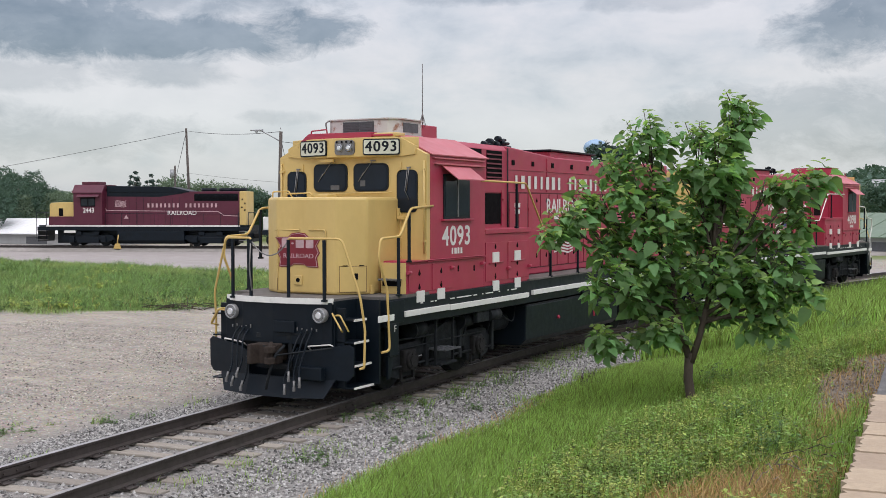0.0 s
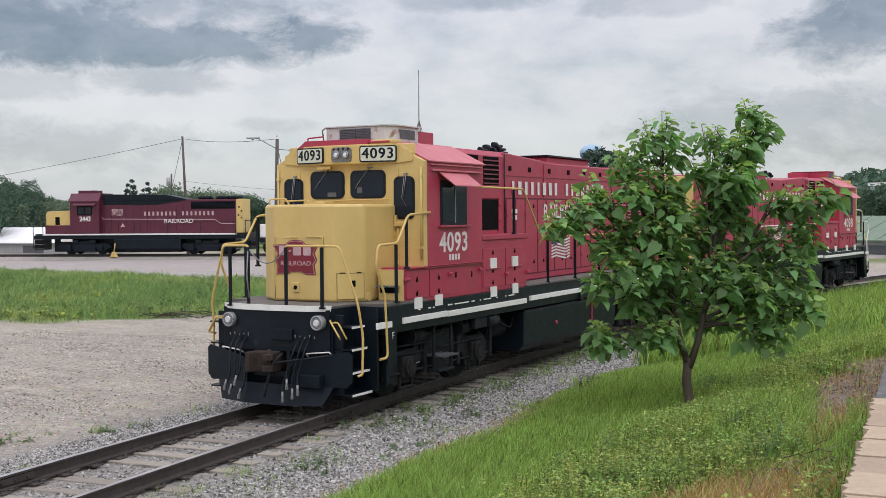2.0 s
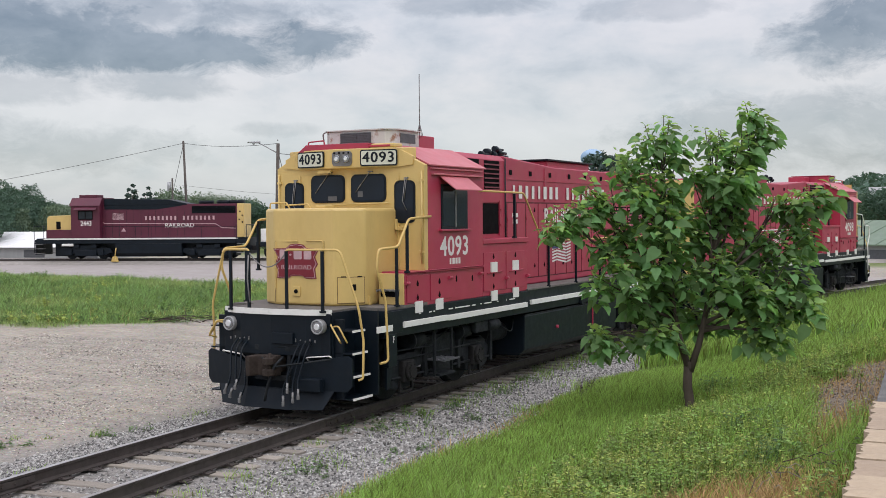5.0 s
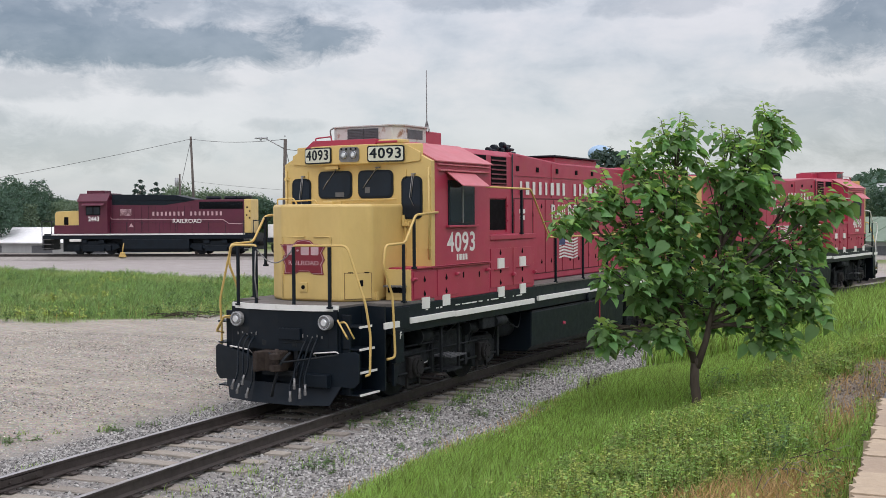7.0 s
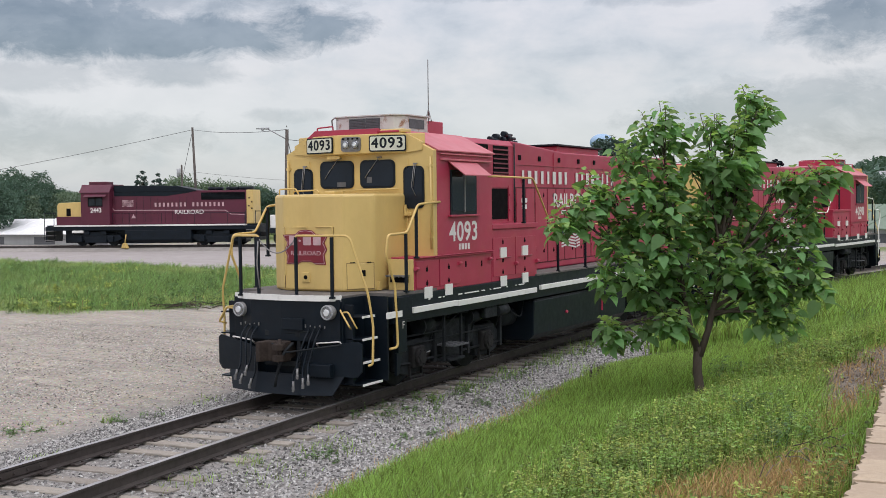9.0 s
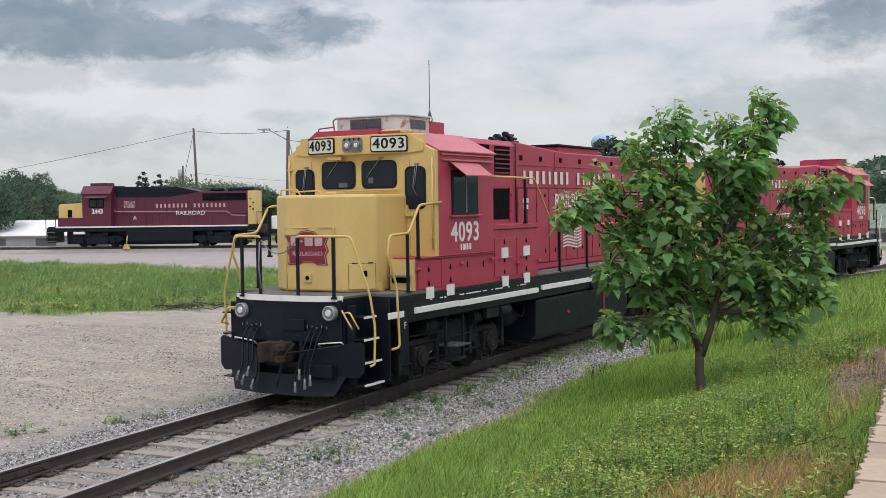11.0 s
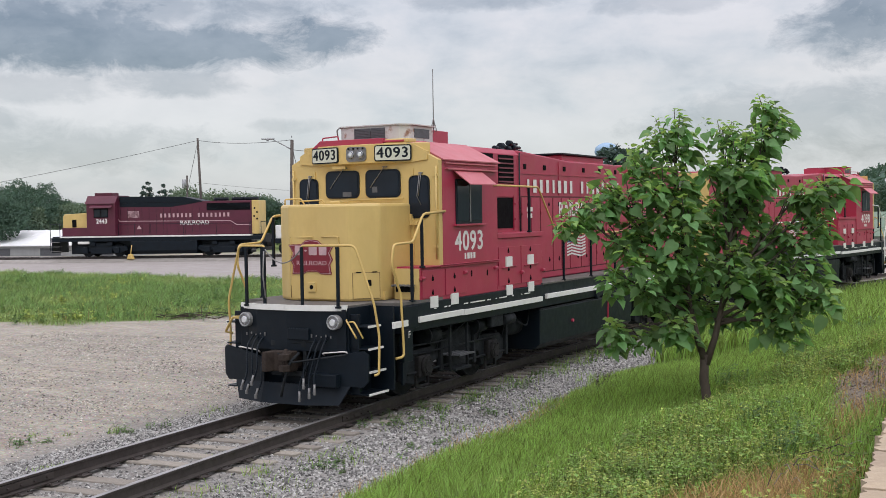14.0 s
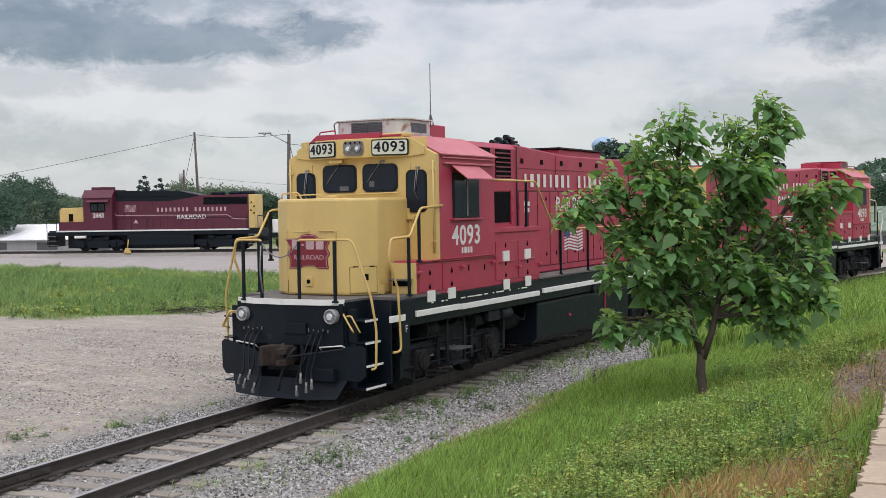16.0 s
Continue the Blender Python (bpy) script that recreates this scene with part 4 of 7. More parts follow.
        for q in (-0.15, 0.12):
            bm = bmesh.new()
            tube(bm, [(q, -0.02, 2.125), (q + 0.08, -0.02, 2.125)], 0.007)
            bmesh.ops.transform(bm, verts=bm.verts, matrix=pose(s * 0.765, 0.945, 0, 0, 0, s * 46.5))
            part("hinge", bm, DARK, d)
    handrail("nose_grab_iron", [(-0.95, 1.15, 3.23), (-0.95, 1.15, 3.33), (-0.62, 1.15, 3.34), (-0.55, 1.15, 3.24)], nose, r=0.013, bend=0.03)
    handrail("nose_grab_iron", [(-0.95, 1.55, 3.23), (-0.95, 1.55, 3.30), (-0.35, 1.4, 3.31), (-0.3, 1.4, 3.24)], nose, r=0.013, bend=0.03)
    bm = bmesh.new()
    box(bm, -0.28, -0.08, 1.5, 1.8, 3.23, 3.29, 0.02)
    part("nose_vent", bm, YELLOW, nose)
    # shield emblem: plain shapes
    bm = bmesh.new()
    sh = [(-0.52, 1.93), (-0.28, 1.93), (-0.2, 1.98), (0.02, 1.98), (0.1, 1.93), (0.32, 1.93), (0.29, 2.12), (0.35, 2.22), (0.29, 2.36), (0.38, 2.52), (0.12, 2.53), (0.04, 2.60), (-0.10, 2.62), (-0.24, 2.60), (-0.32, 2.53), (-0.60, 2.52), (-0.5, 2.36), (-0.56, 2.22), (-0.5, 2.1)]
    sh = [(x * 0.93 - 0.0, z) for x, z in sh]
    prism(bm, sh, 0.738, 0.746, "y")
    em = part("emblem", bm, EMBLEM, nose, "red shield emblem with plain white bars")
    bm = bmesh.new()
    cx, cz = -0.10, 2.27
    prism(bm, [(cx + (x - cx) * 0.95, cz + (z - cz) * 0.95) for x, z in sh], 0.7345, 0.7375, "y")
    part("emblem_line", bm, WORN_LETTER, em)
    bm = bmesh.new()
    prism(bm, [(cx + (x - cx) * 0.92, cz + (z - cz) * 0.92) for x, z in sh], 0.7305, 0.734, "y")
    part("emblem_field", bm, EMBLEM, em)
    for x0, w in ((-0.42, 0.15), (-0.23, 0.05), (-0.14, 0.16), (0.06, 0.15)):
        z0, z1 = (2.31, 2.50) if w > 0.1 else (2.38, 2.42)
        bm = bmesh.new()
        prism(bm, rounded(w, z1 - z0, 0.02, 2, x0 + w / 2, (z0 + z1) / 2), 0.727, 0.730, "y")
        part("emblem_bar", bm, WORN_LETTER, em)
    lettering("emblem_word", "RAILROAD", 0.125, Matrix.Translation((-0.09, 0.728, 2.15)) @ FRONT, WORN_LETTER, em, wide=1.0)
    em.matrix_basis = Matrix.Translation((-0.04, 0, 0.496)) @ Matrix.Diagonal((1, 1, 0.826, 1))
    # cab
    bm = bmesh.new()
    prism(bm, [(-1.5, 2.17), (1.5, 2.17), (1.5, 3.96), (0.86, 4.28), (-0.86, 4.28), (-1.5, 3.96)], 2.24, 4.33, "y", 0.01)
    cab = part("cab", bm, RED, e, "red cab with sloped paler roof edges")
    bm = bmesh.new()
    prism(bm, [(-1.502, 2.17), (1.502, 2.17), (1.502, 3.955), (0.86, 4.275), (-0.86, 4.275), (-1.502, 3.955)], 2.12, 2.238, "y", 0.008)
    fw = part("cab_front", bm, YELLOW, cab, "yellow cab front wall")
    for s in (-1, 1):
        bm = bmesh.new()
        a, b = (s * 1.54, 3.945), (s * 0.84, 4.295)
        prism(bm, [a, b, (b[0], b[1] + 0.02), (a[0], a[1] + 0.02)], 2.24, 4.40, "y")
        part("roof_slope", bm, RED_FADED_SHEEN, cab, "faded red roof slope with sky sheen in its colour")
    bm = bmesh.new()
    box(bm, -0.85, 0.85, 2.10, 4.40, 4.28, 4.315, 0.01)
    part("roof", bm, RED, cab)
    # wind deflector with number boards
    bm = bmesh.new()
    prism(bm, [(-1.02, 2.09), (-0.36, 1.94), (0.36, 1.94), (1.02, 2.09), (1.30, 2.22), (-1.30, 2.22)], 3.925, 4.255, "z", 0.012)
    for s in (-1, 1):
        prism(bm, [(s * 1.0, 4.25), (s * 1.30, 4.10), (s * 1.30, 3.96), (s * 1.0, 3.93)], 2.09, 2.16, "y")
    vz = part("number_board_housing", bm, YELLOW, cab)
    for s in (-1, 1):
        ang = s * math.degrees(math.atan(0.15 / 0.66))
        mb = pose(s * 0.69, 2.008, 4.09, 0, 0, ang)
        bm = bmesh.new()
        prism(bm, rounded(0.66, 0.275, 0.04), -0.024, 0.0, "y")
        bmesh.ops.transform(bm, verts=bm.verts, matrix=mb)
        nb = part("number_board", bm, BLACK, vz)
        bm = bmesh.new()
        prism(bm, rounded(0.62, 0.235, 0.03), -0.028, -0.0245, "y")
        bmesh.ops.transform(bm, verts=bm.verts, matrix=mb)
        part("board_face", bm, BOARD, nb, "cream number board")
        digits("digit", number, 0.245, mb @ Matrix.Translation((0, -0.030, 0)) @ FRONT, BLACK, nb, wide=1.06, step=0.57, heavy=0.0062)
        for k in range(3):
            bm = bmesh.new()
            p = mb @ Vector((s * (0.40 + 0.06 * k), -0.0, 0.04 - 0.06 * k))
            drum(bm, p, p + Vector((0, -0.02, 0)), 0.010, 8)
            part("rivet", bm, YELLOW, vz)
    bm = bmesh.new()
    prism(bm, rounded(0.40, 0.25, 0.06, 4, 0, 4.09), 1.915, 1.95, "y")
    hl = part("headlight", bm, GREY_STEEL, vz, "twin sealed-beam headlight in a grey plate")
    for s in (-1, 1):
        bm = bmesh.new()
        drum(bm, (s * 0.095, 1.90, 4.085), (s * 0.095, 1.93, 4.085), 0.088, 24)
        part("lamp_rim", bm, GREY_STEEL, hl)
        bm = bmesh.new()
        drum(bm, (s * 0.095, 1.897, 4.085), (s * 0.095, 1.885, 4.085), 0.076, 24, 0.06)
        part("lens", bm, LENS_DARK, hl)
        bm = bmesh.new()
        drum(bm, (s * 0.095, 1.884, 4.085), (s * 0.095, 1.876, 4.085), 0.040, 20, 0.03)
        part("bulb", bm, BEAM, hl)
        bm = bmesh.new()
        for k in (-0.05, 0.05):
            box(bm, s * 0.095 + k - 0.01, s * 0.095 + k + 0.01, 1.89, 1.92, 4.17, 4.20)
        part("clip", bm, DARK, hl)
    # front windows with rubber frames, wipers
    for x, w, z0, z1, s in ((-0.415, 0.66, 3.36, 3.80, 0), (0.415, 0.66, 3.36, 3.80, 0), (1.13, 0.36, 3.0, 3.68, 1), (-1.13, 0.36, 3.0, 3.68, -1)):
        bm = bmesh.new()
        prism(bm, rounded(w + 0.04, z1 - z0 + 0.04, 0.10, 5, x, (z0 + z1) / 2), 2.10, 2.13, "y")
        wn = part("front_window", bm, BLACK, cab)
        bm = bmesh.new()
        prism(bm, rounded(w - 0.02, z1 - z0 - 0.02, 0.085, 5, x, (z0 + z1) / 2), 2.094, 2.099, "y")
        part("pane", bm, GLASS, wn, "dark cab window glass")
        bm = bmesh.new()
        if s == 0:
            tube(bm, [(x + 0.05, 2.085, z1 + 0.07), (x - 0.17, 2.08, z1 - 0.20)], 0.007)
            tube(bm, [(x - 0.13, 2.078, z1 - 0.14), (x - 0.24, 2.078, z1 - 0.29)], 0.007)
            box(bm, x + 0.0, x + 0.09, 2.085, 2.12, z1 + 0.055, z1 + 0.075)
        else:
            tube(bm, [(x + 0.02, 2.085, z1 + 0.06), (x - 0.03, 2.08, z0 + 0.35), (x + 0.05, 2.08, z0 + 0.20)], 0.007)
            tube(bm, [(x + 0.05, 2.085, z1 + 0.06), (x + 0.0, 2.08, z0 + 0.35)], 0.007)
            box(bm, x + 0.0, x + 0.07, 2.085, 2.12, z1 + 0.05, z1 + 0.07)
        part("wiper", bm, GREY_STEEL, wn)
    # small grey plates on the panes, for paler shapes seen in them
    bm = bmesh.new()
    box(bm, -0.40, -0.22, 2.088, 2.0935, 3.37, 3.45)
    part("window_sticker", bm, GRILLE, cab)
    bm = bmesh.new()
    box(bm, 0.21, 0.31, 2.088, 2.0935, 3.43, 3.53)
    part("window_sticker", bm, GRILLE, cab)
    bm = bmesh.new()
    tube(bm, [(-0.55, 2.06, 3.30), (0.85, 2.06, 3.32)], 0.014)
    part("windshield_rail", bm, YELLOW, cab)
    bm = bmesh.new()
    prism(bm, [(-0.55, 3.90), (-0.28, 3.90), (-0.28, 3.85), (-0.55, 3.85)], 1.99, 2.02, "y")
    part("bracket", bm, YELLOW, cab)
    for s in (-1, 1):
        # front door edge and hinges
        bm = bmesh.new()
        tube(bm, [(s * 1.46, 2.10, 2.30), (s * 1.46, 2.10, 3.85)], 0.018)
        for z in (2.5, 3.1, 3.7):
            box(bm, *sorted((s * 1.40, s * 1.49)), 2.085, 2.12, z - 0.02, z + 0.02)
        box(bm, *sorted((s * 0.99, s * 1.02)), 2.10, 2.125, 2.2, 3.82)
        part("cab_door_edge", bm, YELLOW, fw)
        bm = bmesh.new()
        box(bm, *sorted((s * 0.96, s * 1.10)), 2.06, 2.12, 2.86, 2.92, 0.006)
        box(bm, *sorted((s * 0.96, s * 1.0)), 2.05, 2.12, 2.86, 3.05, 0.006)
        part("door_latch", bm, YELLOW, fw)
        # side windows with a sunshade
        bm = bmesh.new()
        box(bm, *sorted((s * 1.495, s * 1.52)), 2.70, 3.68, 2.86, 3.64, 0.006)
        wf = part("side_window", bm, BLACK, cab)
        for y0, y1 in ((2.74, 3.18), (3.22, 3.64)):
            bm = bmesh.new()
            box(bm, *sorted((s * 1.518, s * 1.526)), y0, y1, 2.92, 3.61)
            part("pane", bm, SIDE_GLASS, wf, "sliding side window glass")
        bm = bmesh.new()
        box(bm, *sorted((s * 1.51, s * 1.535)), 3.18, 3.22, 2.90, 3.62)
        part("window_bar", bm, GREY_STEEL, wf)
        bm = bmesh.new()
        box(bm, *sorted((s * 1.50, s * 1.57)), 2.62, 3.76, 2.83, 2.865, 0.006)
        part("arm_rest", bm, RED, wf)
        bm = bmesh.new()
        prism(bm, [(s * 1.50, 3.80), (s * 1.50, 3.775), (s * 1.83, 3.53), (s * 1.83, 3.55)], 2.64, 3.66, "y", 0.003)
        part("sunshade", bm, RED_FADED_SHEEN, cab, "faded red metal sunshade with sky sheen in its colour")
        bm = bmesh.new()
        box(bm, *sorted((s * 1.50, s * 1.56)), 2.36, 4.24, 3.79, 3.82, 0.005)
        box(bm, *sorted((s * 1.50, s * 1.545)), 2.32, 4.24, 3.89, 3.91, 0.004)
        part("drip_rail", bm, RED_FADED_SHEEN, cab)
        digits("cab_digit", number, 0.47, side_pose(s, 1.503, 3.20, 2.555), LETTER, cab, wide=1.08, bold=0.008, step=0.54)
        mark_bars("name_bar", [4], s, 1.503, 2.98, 3.43, 2.255, 2.36, LETTER, cab, "", 0.6)
        bm = bmesh.new()
        box(bm, *sorted((s * 1.50, s * 1.53)), 2.10, 4.36, 2.15, 2.19, 0.006)
        part("cab_foot_rail", bm, RED, cab)
    # air conditioner, equipment box, antenna, bell
    bm = bmesh.new()
    prism(bm, [(-0.72, 2.55), (-0.58, 2.40), (0.58, 2.40), (0.72, 2.55), (0.72, 3.35), (-0.72, 3.35)], 4.33, 4.60, "z", 0.02)
    ac = part("air_conditioner", bm, ac_mat, e)
    bm = bmesh.new()
    prism(bm, [(-0.76, 2.53), (-0.6, 2.37), (0.6, 2.37), (0.76, 2.53), (0.76, 3.38), (-0.76, 3.38)], 4.595, 4.615, "z")
    part("casing_lid", bm, ac_mat, ac)
    for x0, x1, y in ((-0.33, 0.0, 2.395), (0.01, 0.30, 2.395)):
        bm = bmesh.new()
        box(bm, x0, x1, y - 0.008, y + 0.008, 4.37, 4.56)
        for k in range(7):
            box(bm, x0, x1, y - 0.018, y - 0.006, 4.38 + k * 0.027, 4.392 + k * 0.027)
        part("grille", bm, GRILLE, ac)
    for s in (-1, 1):
        bm = bmesh.new()
        box(bm, *sorted((s * 0.712, s * 0.73)), 2.68, 3.20, 4.38, 4.54)
        part("grille", bm, GRILLE, ac)
        bm = bmesh.new()
        box(bm, *sorted((s * 0.64, s * 0.74)), 2.42, 3.36, 4.30, 4.335)
        part("mounting_rail", bm, AC_WHITE, ac)
    handrail("roof_grab_iron", [(-0.95, 2.3, 4.25), (-0.95, 2.3, 4.42), (-0.62, 2.3, 4.44), (-0.60, 2.3, 4.30)], e, RED, 0.013, 0.03)
    handrail("roof_grab_iron", [(-0.68, 2.42, 4.32), (-0.68, 2.36, 4.56), (-0.60, 2.40, 4.61)], e, GREY_STEEL, 0.013, 0.03)
    bm = bmesh.new()
    box(bm, 0.0, 0.62, 3.45, 4.1, 4.31, 4.56, 0.015)
    part("roof_box", bm, RED, e)
    bm = bmesh.new()
    tube(bm, [(0.62, 3.55, 4.5), (0.62, 3.55, 5.66)], 0.009, 6)
    for a in range(4):
        tube(bm, [(0.62, 3.55, 4.78), (0.62 + 0.07 * math.cos(a * 1.57), 3.55 + 0.07 * math.sin(a * 1.57), 4.53)], 0.006, 5)
    if ac_mat is AC_WHITE:
        part("radio_antenna", bm, GREY_STEEL, e)
    else:
        bm.free()
    bm = bmesh.new()
    box(bm, 0.46, 0.92, 2.12, 2.42, 4.27, 4.34, 0.02)
    part("roof_front_cap", bm, YELLOW, e)
    bm = bmesh.new()
    prism(bm, [(-1.02, 4.22), (-0.84, 4.355), (0.44, 4.355), (0.44, 4.25)], 2.06, 2.36, "y", 0.006)
    part("roof_front_flashing", bm, RED, e)
    # low equipment boxes beside and behind the cab
    for s in (-1, 1):
        bm = bmesh.new()
        back = 0.0 if s > 0 else 0.78
        box(bm, *sorted((s * 1.03, s * 1.49)), 1.46 + back, 4.30, 1.602, 2.165, 0.012)
        lo = part("locker", bm, RED, e, "red equipment locker under the cab")
        bm = bmesh.new()
        box(bm, *sorted((s * 1.02, s * 1.485)), 1.43 + back, 1.458 + back, 1.655, 2.16, 0.004)
        fr = part("locker_front", bm, YELLOW, lo)
        bm = bmesh.new()
        box(bm, *sorted((s * 1.06, s * 1.40)), 1.415 + back, 1.445 + back, 1.78, 1.87)
        part("step_slot", bm, DARK, fr)
        bm = bmesh.new()
        box(bm, *sorted((s * 1.04, s * 1.42)), 1.30 + back, 1.45 + back, 1.885, 1.90)
        for k in range(5):
            box(bm, *sorted((s * (1.05 + 0.08 * k), s * (1.065 + 0.08 * k))), 1.29 + back, 1.44 + back, 1.87, 1.905)
        part("step_tread", bm, GREY_STEEL, fr)
        bm = bmesh.new()
        box(bm, *sorted((s * 1.03, s * 1.53)), 1.50 + back, 4.30, 2.165, 2.185, 0.004)
        part("locker_lid", bm, RED, lo)
        if s > 0:
            door_panel(lo, s, 1.49, 1.50, 2.28, 1.66, 2.13, [(1.86, 1.97), (1.86, 1.74)], "locker_door", hinge=False)
        door_panel(lo, s, 1.49, 2.30, 3.06, 1.66, 2.13, [(2.62, 1.97), (2.62, 1.74)], "locker_door", hinge=False)
        for y, z in ((3.28, 1.99), (3.90, 1.97)):
            bm = bmesh.new()
            prism(bm, rounded(0.05, 0.11, 0.024, 3, y, z), *sorted((s * 1.488, s * 1.494)), "x")
            part("drain_hole", bm, DARK, lo)
        for y, z in ((1.50 + back, 2.0), (3.0, 2.02), (4.20, 2.04)):
            bm = bmesh.new()
            drum(bm, (s * 1.52, y - 0.06, z), (s * 1.52, y + 0.06, z), 0.03, 10)
            part("hinge", bm, RED, lo)
        bm = bmesh.new()
        box(bm, *sorted((s * 0.93, s * 1.47)), 4.34, 6.38, 1.602, 2.57, 0.012)
        hi = part("battery_box", bm, RED, e, "red battery box with latched doors")
        for y0 in (4.38, 5.36):
            door_panel(hi, s, 1.47, y0, y0 + 0.96, 1.68, 2.42, [(y0 + 0.42, 2.32), (y0 + 0.42, 1.98), (y0 + 0.42, 1.76)], "box_door", hinge=False)
            bm = bmesh.new()
            tube(bm, [(s * 1.50, y0 + 0.12, 2.02), (s * 1.50, y0 + 0.74, 2.04)], 0.012)
            drum(bm, (s * 1.515, y0 + 0.9, 1.90), (s * 1.515, y0 + 1.0, 1.90), 0.035, 8)
            part("box_handle", bm, RED, hi)
        bm = bmesh.new()
        box(bm, *sorted((s * 0.93, s * 1.50)), 4.34, 6.40, 2.57, 2.66, 0.01)
        part("box_lid", bm, RED, hi)
        for y, z in ((1.90 + back * 0.6, 1.60), (2.62 + back, 1.60), (4.79, 1.605), (5.76, 1.61), (4.79, 2.14), (5.76, 2.14)):
            bm = bmesh.new()
            box(bm, *sorted((s * 1.485, s * 1.512)), y - 0.13, y + 0.13, z - 0.105, z + 0.085, 0.003)
            part("reflector", bm, WHITE, lo if y < 4 else hi, "square white reflective plate")
    # equipment cabinet behind the cab
    bm = bmesh.new()
    prism(bm, [(-0.94, 2.55), (0.94, 2.55), (0.94, 4.20), (0.84, 4.30), (-0.84, 4.30), (-0.94, 4.20)], 4.33, 6.48, "y", 0.01)
    cb = part("equipment_cabinet", bm, RED, e)
    for s in (-1, 1):
        bm = bmesh.new()
        box(bm, *sorted((s * 0.935, s * 0.945)), 5.52, 6.22, 3.62, 4.18)
        vt = part("louvre_panel", bm, DARK, cb)
        # slats in a darker red than the cabinet
        for k in range(6):
            bm = bmesh.new()
            prism(bm, [(s * 0.945, 3.64 + k * 0.09), (s * 0.965, 3.64 + k * 0.09), (s * 0.945, 3.67 + k * 0.09)], 5.53, 6.21, "y")
            part("louvre", bm, RED_DARKENED, vt)
        bm = bmesh.new()
        box(bm, *sorted((s * 0.935, s * 0.950)), 5.30, 6.16, 2.74, 3.34)
        part("open_hatch", bm, DARK, cb, "near-black plate for an open hatch's shaded inside")
        bm = bmesh.new()
        box(bm, *sorted((s * 0.94, s * 0.975)), 6.16, 6.24, 2.70, 3.40)
        box(bm, *sorted((s * 0.94, s * 0.965)), 5.24, 6.3, 3.36, 3.40)
        for z in (2.9, 3.2):
            box(bm, *sorted((s * 0.96, s * 1.0)), 6.17, 6.27, z, z + 0.03)
        part("hatch_frame", bm, RED, cb)
        bm = bmesh.new()
        box(bm, *sorted((s * 0.935, s * 0.945)), 4.6, 5.3, 4.0, 4.19)
        part("louvre_panel", bm, DARK, cb)
        bm = bmesh.new()
        tube(bm, [(s * 0.96, 6.46, 1.7), (s * 0.96, 6.46, 4.25)], 0.014)
        part("conduit", bm, BLACK, cb)
    # long hood
    bm = bmesh.new()
    prism(bm, [(6.50, 1.637), (END - 0.95, 1.637), (END - 0.95, 4.16), (9.1, 4.16), (6.50, 4.30)], -0.91, 0.91, "x", 0.03)
    hood = part("long_hood", bm, RED, e, "red long hood with vertical doors")
    bm = bmesh.new()
    box(bm, -0.915, 0.915, END - 0.96, END - 0.90, 1.65, 4.15, 0.02)
    he = part("hood_end", bm, YELLOW, e, "yellow hood end")
    bm = bmesh.new()
    prism(bm, rounded(0.4, 0.24, 0.05, 4, 0, 3.85), END - 0.90, END - 0.86, "y")
    part("tail_light", bm, GREY_STEEL, he)
    for s in (-1, 1):
        # added darker sheet: puts shade into the gaps between the doors
        bm = bmesh.new()
        box(bm, *sorted((s * 0.908, s * 0.9135)), 6.60, 12.66, 1.77, 3.38)
        part("door_backing", bm, RED_DARKENED, hood)
        y = 6.62
        k = 0
        while y < 12.6:
            w = (0.44, 0.44, 0.62)[k % 3]
            door_panel(hood, s, 0.91, y, y + w, 1.78, 3.36, [(y + w * 0.7, 3.2), (y + w * 0.7, 2.02)] if k % 3 != 1 else [], hinge=k % 2 == 0)
            if k % 2 == 0:
                bm = bmesh.new()
                box(bm, *sorted((s * 0.908, s * 0.925)), y + w * 0.3, y + w * 0.3 + 0.12, 3.93, 4.03)
                part("hood_latch", bm, DARK, hood)
            y += w + 0.03
            k += 1
        bm = bmesh.new()
        box(bm, *sorted((s * 0.91, s * 0.926)), 6.52, 16.6, 3.83, 3.85)
        box(bm, *sorted((s * 0.91, s * 0.926)), 8.55, 8.58, 3.4, 4.12)
        part("hood_seam", bm, RED, hood)
        for y0 in (12.8, 14.0, 15.2):
            bm = bmesh.new()
            box(bm, *sorted((s * 0.91, s * 0.918)), y0, y0 + 1.1, 2.4, 3.3)
            rp = part("radiator_panel", bm, DARK, hood)
            for q in range(11):
                bm = bmesh.new()
                prism(bm, [(s * 0.916, 2.42 + q * 0.08), (s * 0.945, 2.42 + q * 0.08), (s * 0.916, 2.47 + q * 0.08)], y0 + 0.02, y0 + 1.08, "y")
                part("louvre", bm, RED, rp)
        # company line as plain bars, and the plain word below it
        mark_bars("title_bar", [8, 8], s, 0.930, 6.78, 12.3, 3.45, 3.72, LETTER, hood, "", 0.40)
        lettering("title_word", "RAILROAD", 0.43, side_pose(s, 0.932, 9.62, 3.08), LETTER, hood, "white lettering", wide=1.08, bold=0.006)
        bm = bmesh.new()
        box(bm, *sorted((s * 0.927, s * 0.930)), 6.86, 7.14, 3.06, 3.15)
        part("notice", bm, WHITE, hood)
        bm = bmesh.new()
        box(bm, *sorted((s * 0.927, s * 0.930)), 6.88, 7.12, 2.93, 3.02)
        part("notice", bm, WHITE, hood)
        bm = bmesh.new()
        box(bm, *sorted((s * 0.927, s * 0.930)), 8.95, 9.2, 2.80, 2.88)
        part("notice", bm, WHITE, hood)
        bm = bmesh.new()
        for q in range(7):
            pts = [(8.95 + 0.27 * i, 2.06 + 0.068 * q + 0.035 * math.sin(i * 1.6)) for i in range(5)]
